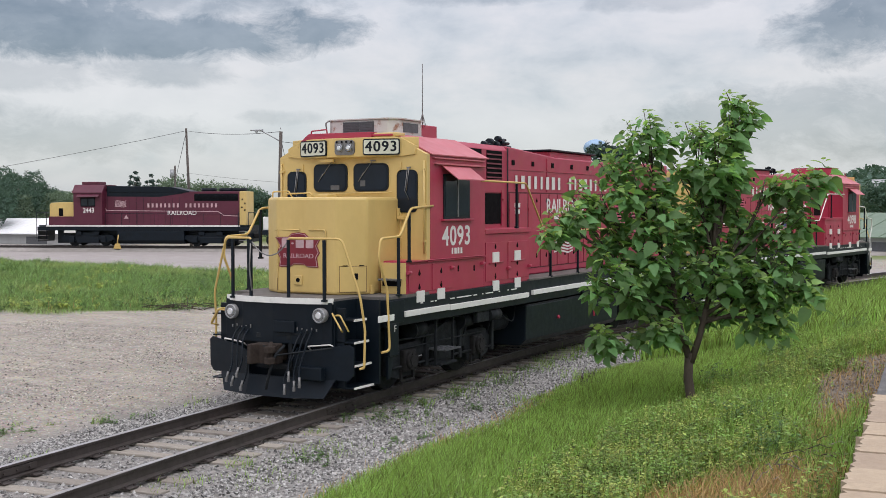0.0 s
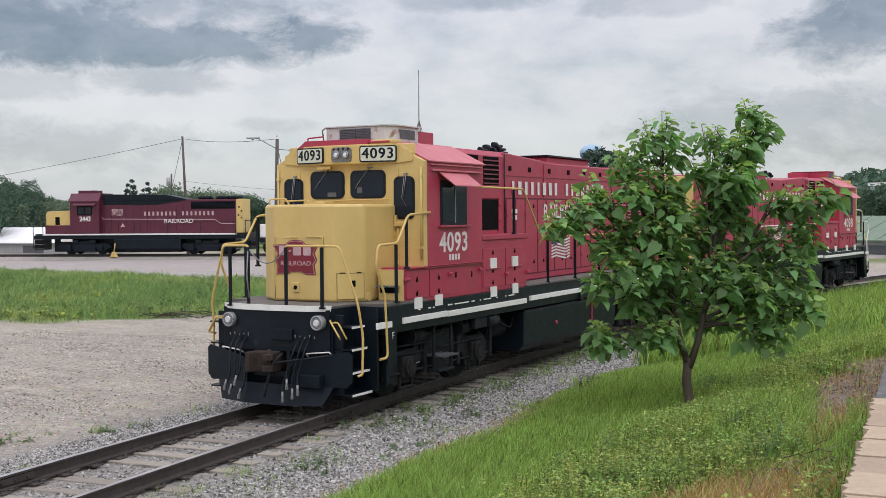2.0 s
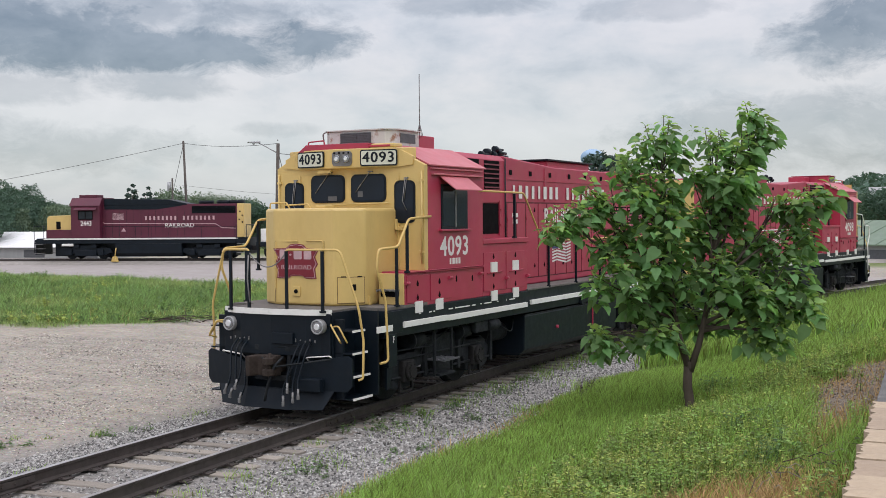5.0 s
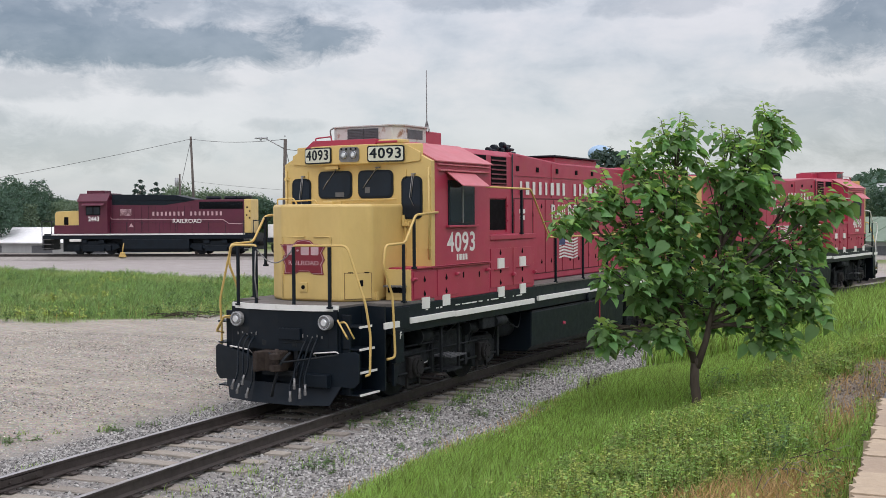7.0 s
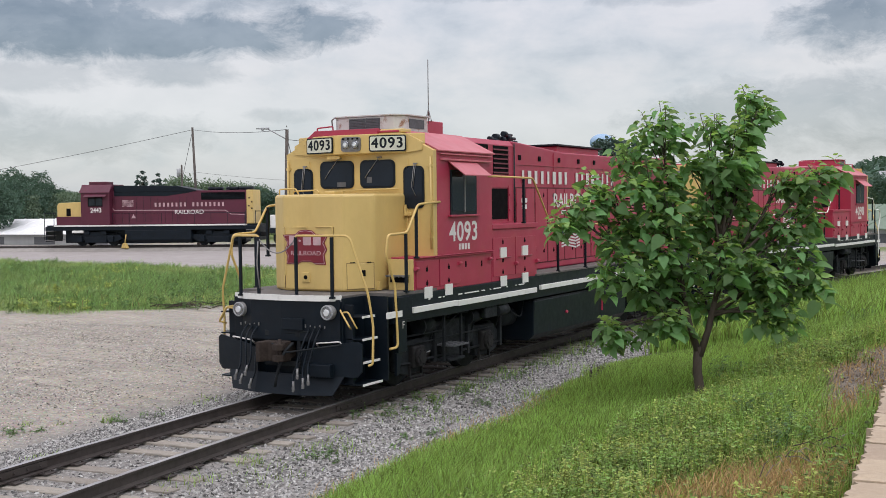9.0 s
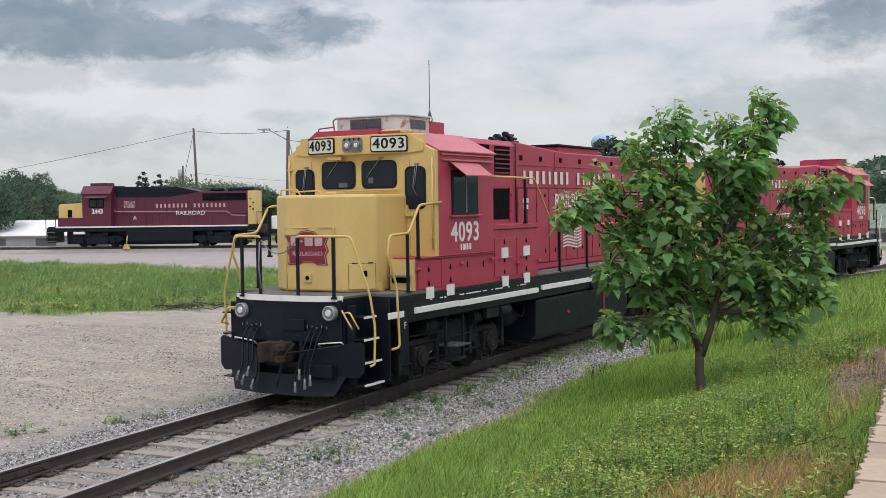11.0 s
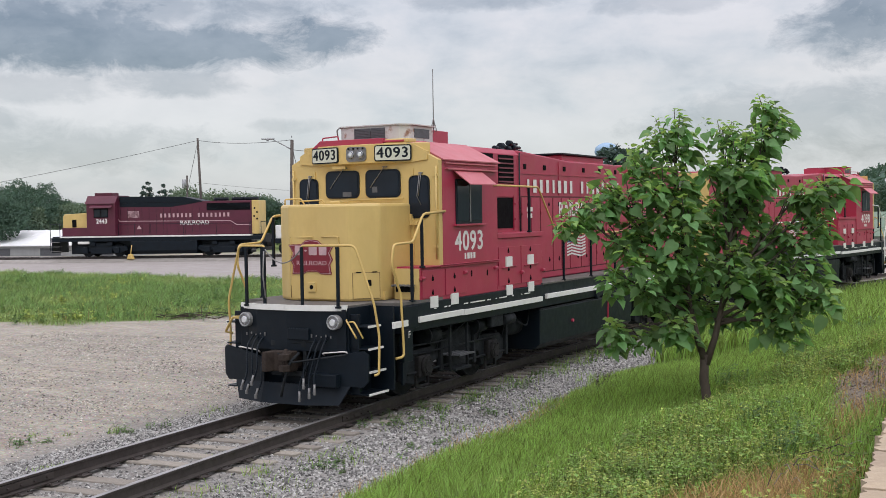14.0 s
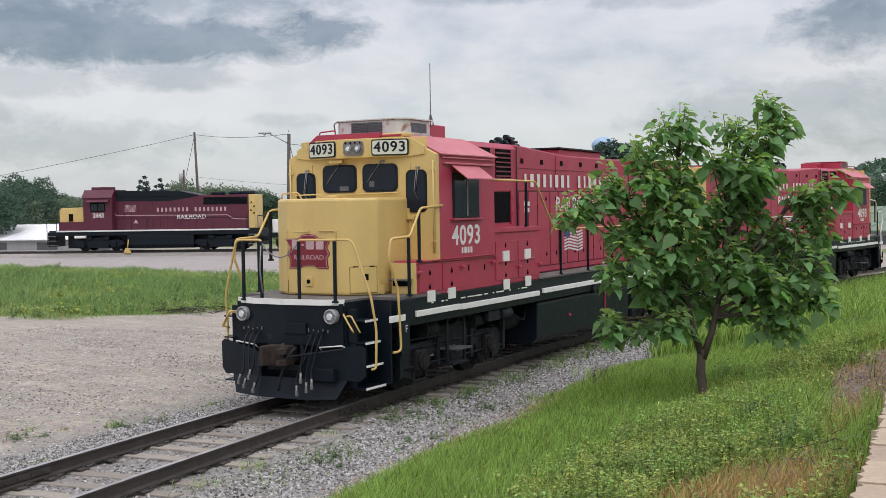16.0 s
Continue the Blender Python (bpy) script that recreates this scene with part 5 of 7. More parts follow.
            prism(bm, pts + [(y_, z_ + 0.036) for y_, z_ in pts[::-1]], *sorted((s * 0.927, s * 0.931)), "x")
        fl = part("flag_emblem", bm, LETTER, hood, "waving striped flag emblem")
        bm = bmesh.new()
        box(bm, *sorted((s * 0.929, s * 0.934)), 8.95, 9.28, 2.36, 2.55)
        part("flag_canton", bm, BLUE, fl)
        # long handrail on posts
        handrail("side_handrail", [(s * 1.50, 4.16, 3.55), (s * 1.50, 6.15, 3.54), (s * 1.50, 7.07, 2.57), (s * 1.50, END - 0.9, 2.55)], e, rails)
        post(e, s * 1.50, 5.72, 2.66, 3.52)
        for y in (7.40, 8.92, 10.4, 11.9, 13.4, 14.9, 16.4):
            post(e, s * 1.50, y, 1.62, 2.55)
        handrail("cab_handrail", [(s * 1.52, 2.30, 3.09), (s * 1.52, 1.55, 3.05), (s * 1.52, 1.20, 2.60), (s * 1.52, 0.60, 2.58), (s * 1.52, 0.54, 2.26), (s * 1.52, 0.80, 1.78), (s * 1.545, 0.83, 0.80), (s * 1.5, 0.66, 0.79)], e, rails, r=0.021)
        post(e, s * 1.50, 1.19, 1.64, 2.58)
        post(e, s * 1.50, 1.53, 2.17, 3.03)
    # roof gear
    for x, y, z, r in ((0.32, 6.75, 4.37, 0.06), (0.25, 7.15, 4.42, 0.09), (0.3, 7.35, 4.38, 0.08), (0.3, 7.6, 4.43, 0.08), (0.25, 7.8, 4.37, 0.07), (0.3, 7.45, 4.50, 0.07)):
        bm = bmesh.new()
        drum(bm, (x, y - 0.02, z), (x, y - 0.14, z + 0.01), r, 16, r * 0.8)
        tube(bm, [(x, y - 0.02, z), (x, y + 0.3, z)], r * 0.4, 8)
        tube(bm, [(x, y + 0.1, z), (x, y + 0.1, 4.2)], 0.02, 6)
        part("air_horn", bm, BLACK, e)
    bm = bmesh.new()
    box(bm, -0.55, 0.55, 9.6, 12.2, 4.15, 4.33, 0.02)
    part("exhaust_housing", bm, RED, e)
    bm = bmesh.new()
    box(bm, -0.62, 0.62, 9.5, 12.3, 4.335, 4.375, 0.01)
    part("exhaust_cap", bm, BLACK, e)
    bm = bmesh.new()
    box(bm, -1.15, 1.15, 13.2, 16.4, 3.95, 4.20, 0.03)
    part("radiator_wing", bm, RED, e)
    # tank, trucks
    bm = bmesh.new()
    prism(bm, [(-1.32, 0.30), (1.32, 0.30), (1.45, 0.42), (1.47, 1.10), (-1.47, 1.10), (-1.45, 0.42)], 6.25, 11.6, "y", 0.02)
    tk = part("fuel_tank", bm, BLACK, e, "black fuel tank")
    for s in (-1, 1):
        bm = bmesh.new()
        drum(bm, (s * 1.44, 7.9, 0.75), (s * 1.50, 7.9, 0.75), 0.036, 12)
        part("filler_cap", bm, RED, tk)
        bm = bmesh.new()
        drum(bm, (s * 1.47, 9.2, 1.2), (s * 1.56, 9.2, 1.2), 0.09, 16)
        part("gauge", bm, BLACK, tk)
        bm = bmesh.new()
        box(bm, *sorted((s * 1.46, s * 1.49)), 9.98, 10.0, 0.6, 1.09)
        part("sight_glass", bm, RED, tk)
        # hanging footstep by the truck
        bm = bmesh.new()
        for y in (2.62, 3.25):
            box(bm, *sorted((s * 1.36, s * 1.40)), y, y + 0.05, 0.34, 1.18)
        box(bm, *sorted((s * 1.36, s * 1.40)), 2.62, 3.30, 1.13, 1.18)
        box(bm, *sorted((s * 1.20, s * 1.48)), 2.66, 3.24, 0.34, 0.38)
        part("foot_step", bm, GRIME, e)
        bm = bmesh.new()
        for k in range(7):
            box(bm, *sorted((s * 1.20, s * 1.56)), 2.66 + k * 0.09, 2.685 + k * 0.09, 0.60, 0.62)
        for k in range(4):
            box(bm, *sorted((s * (1.20 + k * 0.115), s * (1.215 + k * 0.115))), 2.66, 3.24, 0.595, 0.625)
        part("step_grating", bm, GRILLE, e)
        bm = bmesh.new()
        drum(bm, (s * 0.95, 5.45, 0.80), (s * 0.95, 6.15, 0.80), 0.18, 20)
        part("air_reservoir", bm, GRIME, e)
        bm = bmesh.new()
        tube(bm, soft([(s * 1.3, 5.3, 1.16), (s * 1.36, 5.4, 0.95), (s * 1.34, 5.9, 0.8), (s * 1.25, 6.2, 1.1)], 0.15), 0.013)
        part("air_pipe", bm, GRIME, e)
        # slightly paler strip along the tank's top edge
        bm = bmesh.new()
        box(bm, *sorted((s * 1.40, s * 1.475)), 6.25, 11.6, 1.10, 1.125, 0.004)
        part("tank_flange", bm, GRIME, tk)
        for y in (1.42, 2.42, 3.98, 4.98):
            bm = bmesh.new()
            tube(bm, soft([(s * 1.30, y, 1.2), (s * 1.26, y + 0.03, 0.8), (s * 0.95, y + 0.05, 0.25)], 0.2), 0.017, 6)
            part("sand_pipe", bm, GRIME, e)
        bm = bmesh.new()
        box(bm, *sorted((s * 1.35, s * 1.46)), 4.1, 4.6, 0.95, 1.16, 0.02)
        drum(bm, (s * 1.40, 4.62, 1.05), (s * 1.40, 5.05, 1.05), 0.11, 16)
        part("air_filter", bm, GRIME, e)
    truck(e, 3.2, "")
    truck(e, END - 3.2, "")
    return e


PHI = 18.95 * CURVE
big_engine("4093", "red and yellow road locomotive parked on the curved track", pose(0, 0, 0), AC_WHITE)
big_engine("4098", "red road locomotive coupled behind, its cab turned away", pose(2.364, 36.41, 0, 0, 0, 180 - math.degrees(PHI)), RED)


# ---- the far engine on the yard's back track ----
FAR = pose(-60.15, 50.34, 0.10, 0, 0, 20)


def far_engine():
    """Its local x runs from the cab end to the tail; the side in view faces -y."""
    e = thing("locomotive", "maroon road locomotive with black roof on a far track", "locomotive", FAR @ pose(0.51, 0, 0) @ Matrix.Diagonal((0.93, 1, 1, 1)), "road engines in the yard")
    bm = bmesh.new()
    box(bm, 0.25, 18.3, -1.45, 1.45, 1.20, 1.50, 0.02)
    # added dark mass: closes the see-through gaps under the frame
    box(bm, 1.6, 17.2, -0.62, 0.62, 0.22, 1.2, 0.02)
    part("underframe", bm, BLACK, e)
    bm = bmesh.new()
    box(bm, 1.05, 17.5, -1.52, 1.52, 1.50, 1.60, 0.01)
    part("sill_stripe", bm, WHITE, e, "white painted sill stripe")
    bm = bmesh.new()
    prism(bm, [(1.10, 1.61), (1.10, 3.15), (1.25, 3.33), (3.45, 3.40), (3.45, 1.61)], -1.0, 1.0, "y", 0.04)
    ns = part("nose", bm, YELLOW, e, "yellow short nose")
    bm = bmesh.new()
    box(bm, 1.12, 3.45, -1.2, 1.2, 1.61, 2.27, 0.02)
    part("nose_skirt", bm, MAROON, ns)
    bm = bmesh.new()
    box(bm, 1.92, 2.3, -1.02, -0.99, 2.3, 2.9, 0.01)
    part("nose_recess", bm, DARK, ns)
    bm = bmesh.new()
    prism(bm, [(-1.5, 1.61), (1.5, 1.61), (1.5, 4.1), (1.0, 4.62), (-1.0, 4.62), (-1.5, 4.1)], 3.45, 5.95, "x", 0.03)
    cab = part("cab", bm, MAROON, e)
    bm = bmesh.new()
    prism(bm, [(-1.56, 4.06), (-1.02, 4.63), (1.02, 4.63), (1.56, 4.06), (1.56, 4.10), (1.04, 4.70), (-1.04, 4.70), (-1.56, 4.10)], 3.36, 5.98, "x")
    part("roof", bm, MAROON, cab)
    for s in (-1, 1):
        bm = bmesh.new()
        box(bm, 4.08, 5.36, *sorted((s * 1.49, s * 1.52)), 3.02, 3.72, 0.02)
        w = part("side_window", bm, DARK, cab)
        for x0 in (4.16, 4.78):
            bm = bmesh.new()
            box(bm, x0, x0 + 0.52, *sorted((s * 1.52, s * 1.53)), 3.1, 3.64)
            part("pane", bm, SIDE_GLASS, w)
        bm = bmesh.new()
        prism(bm, [(s * 1.5, 3.98), (s * 1.5, 3.95), (s * 1.85, 3.76), (s * 1.85, 3.79)], 3.85, 5.75, "x")
        part("sunshade", bm, MAROON, cab)
        m = Matrix.Translation((4.78, s * 1.515, 2.73)) @ (FRONT if s < 0 else FRONT @ Matrix.Rotation(math.pi, 4, "Y"))
        lettering("cab_number", "2443", 0.50, m, LETTER, cab, wide=0.98, bold=0.012)
    bm = bmesh.new()
    box(bm, 3.75, 5.3, -0.6, 0.6, 4.7, 4.93, 0.03)
    part("air_conditioner", bm, MAROON, e)
    # hood and its black roof hump
    bm = bmesh.new()
    box(bm, 5.95, 17.4, -0.93, 0.93, 1.61, 4.16, 0.03)
    hood = part("long_hood", bm, MAROON, e)
    bm = bmesh.new()
    prism(bm, [(6.1, 4.10), (6.1, 4.62), (11.6, 4.52), (13.2, 4.20), (13.2, 4.10)], -0.97, 0.97, "y", 0.03)
    part("roof_hump", bm, BLACK, hood, "black painted roof hump")
    bm = bmesh.new()
    prism(bm, [(6.1, 3.80), (10.6, 3.76), (12.6, 4.02), (13.2, 4.16), (6.1, 4.16)], -0.945, 0.945, "y")
    part("black_band", bm, BLACK, hood)
    for s in (-1, 1):
        bm = bmesh.new()
        box(bm, 13.6, 17.3, *sorted((s * 0.93, s * 0.955)), 3.45, 4.0, 0.01)
        rp = part("radiator_panel", bm, DARK, hood)
        for k in range(6):
            bm = bmesh.new()
            box(bm, 13.62, 17.28, *sorted((s * 0.955, s * 0.975)), 3.49 + k * 0.085, 3.515 + k * 0.085)
            part("louvre", bm, BLACK, rp)
        bm = bmesh.new()
        prism(bm, [(5.3, 3.33), (5.55, 3.33), (6.05, 2.70), (15.6, 2.62), (16.1, 2.32), (17.35, 2.28), (17.35, 2.33), (16.12, 2.37), (15.62, 2.67), (6.07, 2.75), (5.57, 3.38), (5.3, 3.38)], *sorted((s * 0.932, s * 0.940)), "y")
        part("pinstripe", bm, WORN_LETTER, hood)
        bm = bmesh.new()
        x = 6.15
        while x < 13.2:
            box(bm, x, x + 0.012, *sorted((s * 0.93, s * 0.945)), 1.7, 3.7)
            x += 0.62
        part("door_seams", bm, BLACK, hood)
        for i in range(17):
            if i != 8:
                bm = bmesh.new()
                box(bm, 9.6 + i * 0.36, 9.76 + i * 0.36, *sorted((s * 0.946, s * 0.952)), 2.96, 3.26)
                part("title_bar", bm, WORN_LETTER, hood)
        m = Matrix.Translation((12.55, s * 0.950, 2.53)) @ (FRONT if s < 0 else FRONT @ Matrix.Rotation(math.pi, 4, "Y"))
        lettering("title_word", "RAILROAD", 0.43, m, LETTER, hood, wide=1.2, bold=0.006)
        bm = bmesh.new()
        for q in range(6):
            pts = [(6.8 + 0.24 * i, 3.0 + 0.085 * q + 0.03 * math.sin(i * 1.7)) for i in range(5)]
            prism(bm, pts + [(a, b + 0.045) for a, b in pts[::-1]], *sorted((s * 0.932, s * 0.942)), "y")
        part("flag_emblem", bm, WORN_LETTER, hood)
        bm = bmesh.new()
        prism(bm, [(7.55, 2.1), (7.95, 2.1), (7.75, 2.4)], *sorted((s * 0.932, s * 0.942)), "y")
        part("warning_sign", bm, WORN_LETTER, hood)
        bm = bmesh.new()
        tube(bm, [(6.2, s * 1.48, 2.50), (17.5, s * 1.48, 2.45)], 0.018, 6)
        part("side_handrail", bm, BLACK, e)
        for k in range(9):
            bm = bmesh.new()
            tube(bm, [(6.2 + k * 1.4, s * 1.48, 1.6), (6.2 + k * 1.4, s * 1.48, 2.48)], 0.016, 6)
            part("handrail_post", bm, BLACK, e)
    bm = bmesh.new()
    box(bm, 17.4, 17.98, -0.93, 0.93, 1.61, 4.17, 0.05)
    he = part("hood_end", bm, YELLOW, e, "yellow hood end")
    for z, x in ((3.2, 17.8), (2.9, 17.55), (2.7, 17.8), (3.5, 17.6)):
        bm = bmesh.new()
        box(bm, x, x + 0.12, -0.96, -0.92, z, z + 0.12)
        part("vent_slot", bm, DARK, he)
    for x0, x1 in ((13.8, 15.2), (15.5, 16.6), (16.8, 17.4)):
        bm = bmesh.new()
        drum(bm, ((x0 + x1) / 2, 0, 4.15), ((x0 + x1) / 2, 0, 4.42), 0.62, 24)
        part("cooling_fan", bm, BLACK, e)
    # end platforms with steps and rails
    for x0, s0 in ((0.2, 1), (18.35, -1)):
        bm = bmesh.new()
        box(bm, *sorted((x0, x0 + s0 * 0.9)), -1.1, 1.1, 1.5, 1.6)
        box(bm, *sorted((x0, x0 + s0 * 0.12)), -1.3, 1.3, 0.35, 1.5)
        part("end_platform", bm, BLACK, e)
        for s in (-1, 1):
            for z in (0.45, 0.8, 1.15):
                bm = bmesh.new()
                box(bm, *sorted((x0 + s0 * 0.05, x0 + s0 * 0.8)), *sorted((s * 1.05, s * 1.5)), z, z + 0.04)
                part("step_tread", bm, GREY_STEEL, e)
            for x in (x0, x0 + s0 * 0.85):
                bm = bmesh.new()
                tube(bm, [(x, s * 1.45, 0.5), (x, s * 1.45, 2.6)], 0.03, 6)
                part("handrail_post", bm, BLACK, e)
        bm = bmesh.new()
        tube(bm, [(x0, -1.45, 2.55), (x0, 1.45, 2.55)], 0.03, 6)
        part("end_handrail", bm, BLACK, e)
        bm = bmesh.new()
        box(bm, *sorted((x0 - s0 * 0.6, x0)), -0.2, 0.2, 0.65, 0.98, 0.05)
        part("coupler", bm, RUST, e)
    bm = bmesh.new()
    prism(bm, [(-1.2, 0.20), (1.2, 0.20), (1.45, 0.45), (1.45, 1.2), (-1.45, 1.2), (-1.45, 0.45)], 7.2, 12.9, "x", 0.04)
    part("fuel_tank", bm, BLACK, e)
    for xc in (4.55, 15.1):
        bm = bmesh.new()
        for s in (-1, 1):
            prism(bm, [(xc - 2.3, 0.55), (xc - 2.1, 0.85), (xc - 0.8, 0.85), (xc - 0.6, 1.05), (xc + 0.6, 1.05), (xc + 0.8, 0.85), (xc + 2.1, 0.85), (xc + 2.3, 0.55), (xc + 1.6, 0.3), (xc + 0.9, 0.5), (xc - 0.9, 0.5), (xc - 1.6, 0.3)], *sorted((s * 1.05, s * 1.2)), "y")
        for s in (-1, 1):
            box(bm, xc - 0.95, xc + 0.95, *sorted((s * 1.02, s * 1.25)), 0.25, 0.70, 0.03)
            for k in (-1.37, 1.37):
                box(bm, xc + k - 0.22, xc + k + 0.22, *sorted((s * 1.15, s * 1.34)), 0.30, 0.75, 0.04)
                box(bm, xc + k * 0.55 - 0.25, xc + k * 0.55 + 0.25, *sorted((s * 1.1, s * 1.35)), 0.85, 1.15, 0.05)
        tr = part("truck_frame", bm, BLACK, e)
        for k in (-1.37, 1.37):
            bm = bmesh.new()
            for s in (-1, 1):
                drum(bm, (xc + k, s * 0.70, 0.51), (xc + k, s * 0.84, 0.51), 0.51, 24)
            drum(bm, (xc + k, -0.8, 0.51), (xc + k, 0.8, 0.51), 0.1, 10)
            part("wheelset", bm, GRIME, tr)
    bm = bmesh.new()
    box(bm, 2.6, 3.6, -1.5, -1.2, 1.0, 1.2, 0.05)
    part("air_tank", bm, WHITE, e)
    return e


far_engine()


def far_track():
    t = thing("railway_track", "far straight railway track beside the road", "railway track", FAR, kind="structure")
    for off in (-0.7525, 0.7525):
        sweep_rail("rail", [(float(x), off) for x in range(-60, 80, 20)], t)
    bm = bmesh.new()
    prism(bm, [(-2.0, -0.4), (2.0, -0.4), (1.4, -0.16), (-1.4, -0.16)], -60, 80, "x")
    part("ballast_bed", bm, PALE_BED, t)


far_track()


def lever_stand():
    """A yellow switch stand beside the far engine."""
    p = FAR @ Vector((7.25, -1.55, 0))
    s = thing("switch_stand", "yellow switch stand beside the far track", "switch stand", pose(p.x, p.y, -0.08))
    bm = bmesh.new()
    prism(bm, [(-0.30, 0.0), (0.30, 0.0), (0.09, 0.40), (-0.09, 0.40)], -0.15, 0.15, "y", 0.03)
    part("base", bm, RAIL_YELLOW, s)
    bm = bmesh.new()
    tube(bm, [(0, 0, 0.4), (0.12, 0, 1.05)], 0.045, 8)
    part("lever", bm, RAIL_YELLOW, s)


lever_stand()


def flat_car():
    """A low freight car coupled behind the far engine."""
    c = thing("flat_car", "dark flat freight car loaded with white bundles", "freight car", FAR @ pose(18.3, 0, 0))
    bm = bmesh.new()
    box(bm, 0, 14, -1.4, 1.4, 0.9, 1.25, 0.02)
    part("deck", bm, BLACK, c)
    for x in (1.8, 12.2):
        bm = bmesh.new()
        for k in (-0.9, 0.9):
            for s in (-1, 1):
                drum(bm, (x + k, s * 0.68, 0.46), (x + k, s * 0.82, 0.46), 0.46, 20)
        box(bm, x - 1.3, x + 1.3, -1.05, 1.05, 0.35, 0.75, 0.03)
        part("truck", bm, GRIME, c)
    for k in range(5):
        bm = bmesh.new()
        box(bm, 0.3 + k * 2.6, 2.6 + k * 2.6, -1.2, 1.2, 1.25, 2.25, 0.05)
        part("bundle", bm, WHITE, c)
    for k in range(8):
        bm = bmesh.new()
        box(bm, 0.1 + k * 1.95, 0.2 + k * 1.95, -1.42, -1.34, 1.0, 2.2)
        part("stake", bm, BLACK, c)


flat_car()


# ---- poles, wires, lamp, water tower, sheds ----
def utility_pole(x, y, h, lean, label, arm=True, name="utility_pole"):
    p = thing(name, label, "utility pole", pose(x, y, -0.35, 0, 0, 30), "poles along the yard")
    bm = bmesh.new()
    tube(bm, [(0, 0, 0), (lean, 0, h)], 0.13, 10, 0.085)
    part("shaft", bm, WOOD_POLE, p)
    if arm:
        bm = bmesh.new()
        box(bm, lean - 1.1, lean + 1.1, -0.14, -0.03, h - 0.75, h - 0.6, 0.01)
        part("crossarm", bm, WOOD_POLE, p)
        for k in (-1.0, -0.5, 0.9):
            bm = bmesh.new()
            drum(bm, (lean + k, -0.08, h - 0.6), (lean + k, -0.08, h - 0.35), 0.07, 8, 0.04)
            part("insulator", bm, LAMP_GREY, p)
    return p


utility_pole(-52.78, 59.82, 9.9, -0.35, "tall weathered wooden utility pole behind the track", arm=False)
far_pole = utility_pole(-70.2, 77.8, 7.7, 0.0, "distant wooden utility pole with a transformer", arm=False)
bm = bmesh.new()
drum(bm, (-0.28, -0.2, 6.4), (-0.28, -0.2, 7.3), 0.2, 16)
part("transformer", bm, LAMP_GREY, far_pole)


def street_lamp():
    p = thing("street_lamp", "cobra-head street lamp on a wooden pole", "street lamp", pose(-30.9, 42.2, -0.35))
    bm = bmesh.new()
    tube(bm, [(-0.12, 0, 0), (0.12, 0, 7.95)], 0.13, 10, 0.10)
    part("shaft", bm, WOOD_POLE, p)
    ax = Vector((-0.877, -0.48, 0))
    bm = bmesh.new()
    tube(bm, soft([Vector((0.1, 0, 7.35)), Vector((0.1, 0, 7.75)) + ax * 0.7, Vector((0.1, 0, 8.0)) + ax * 1.15], 0.3), 0.035, 8)
    part("bracket_arm", bm, LAMP_GREY, p)
    bm = bmesh.new()
    o = Vector((0.1, 0, 8.02))
    tube(bm, [o + ax * 1.05, o + ax * 1.25, o + ax * 1.6, o + ax * 1.82], 0.08, 10, 0.04)
    hd = part("lamp_head", bm, LAMP_GREY, p)
    bm = bmesh.new()
    tube(bm, [o + ax * 1.45 + Vector((0, 0, -0.02)), o + ax * 1.45 + Vector((0, 0, -0.14))], 0.10, 12, 0.05)
    part("lens", bm, LAMP_GREY, hd)
    bm = bmesh.new()
    tube(bm, [(0.1, 0, 8.08), (0.1, 0, 8.2)], 0.03, 6)
    part("photocell", bm, LAMP_GREY, hd)


street_lamp()


def wire(name, a, b, sag, r=0.017):
    a, b = Vector(a), Vector(b)
    bm = bmesh.new()
    tube(bm, [a.lerp(b, t) - Vector((0, 0, sag * 4 * t * (1 - t))) for t in (i / 16 for i in range(17))], r, 5)
    return tagged(part(name, bm, WIRE), "thin black overhead wire between poles", "overhead wire", "overhead wires")


top = (-53.03, 59.62, 9.35)
wire("overhead_wire", top, (-85, 44, 3.5), 0.4)
wire("overhead_wire", top, (-30.8, 42.2, 7.6), 0.22)
wire("overhead_wire", (-53.2, 59.6, 5.9), (-30.0, 63.0, 4.6), 0.4, 0.010)
wire("guy_wire", top, (-57.0, 61.6, 2.0), 0.0, 0.02)
wire("overhead_wire", (-30.8, 42.2, 7.0), (-10, 60, 5.5), 0.4)
wire("guy_wire", (-30.8, 42.2, 7.2), (-29.4, 42.9, 0.2), 0.0, 0.02)


def water_tower():
    t = thing("water_tower", "distant domed water tower, haze in its pale blue", "water tower", pose(-96.8, 268.3, -2))
    bm = bmesh.new()
    bmesh.ops.create_uvsphere(bm, u_segments=32, v_segments=20, radius=3.1)
    for v in bm.verts:
        v.co.z = v.co.z * 0.72 + 20.2
    for f in bm.faces:
        f.smooth = True
    part("tank", bm, TANK_BLUE, t)
    for k in range(6):
        a = k * math.pi / 3
        bm = bmesh.new()
        tube(bm, [(4.2 * math.cos(a), 4.2 * math.sin(a), 0), (3.1 * math.cos(a), 3.1 * math.sin(a), 19)], 0.2, 8)
        part("leg", bm, TANK_BLUE, t)
    bm = bmesh.new()
    tube(bm, [(0, 0, 0), (0, 0, 18)], 0.5, 10)
    part("riser", bm, TANK_BLUE, t)


water_tower()


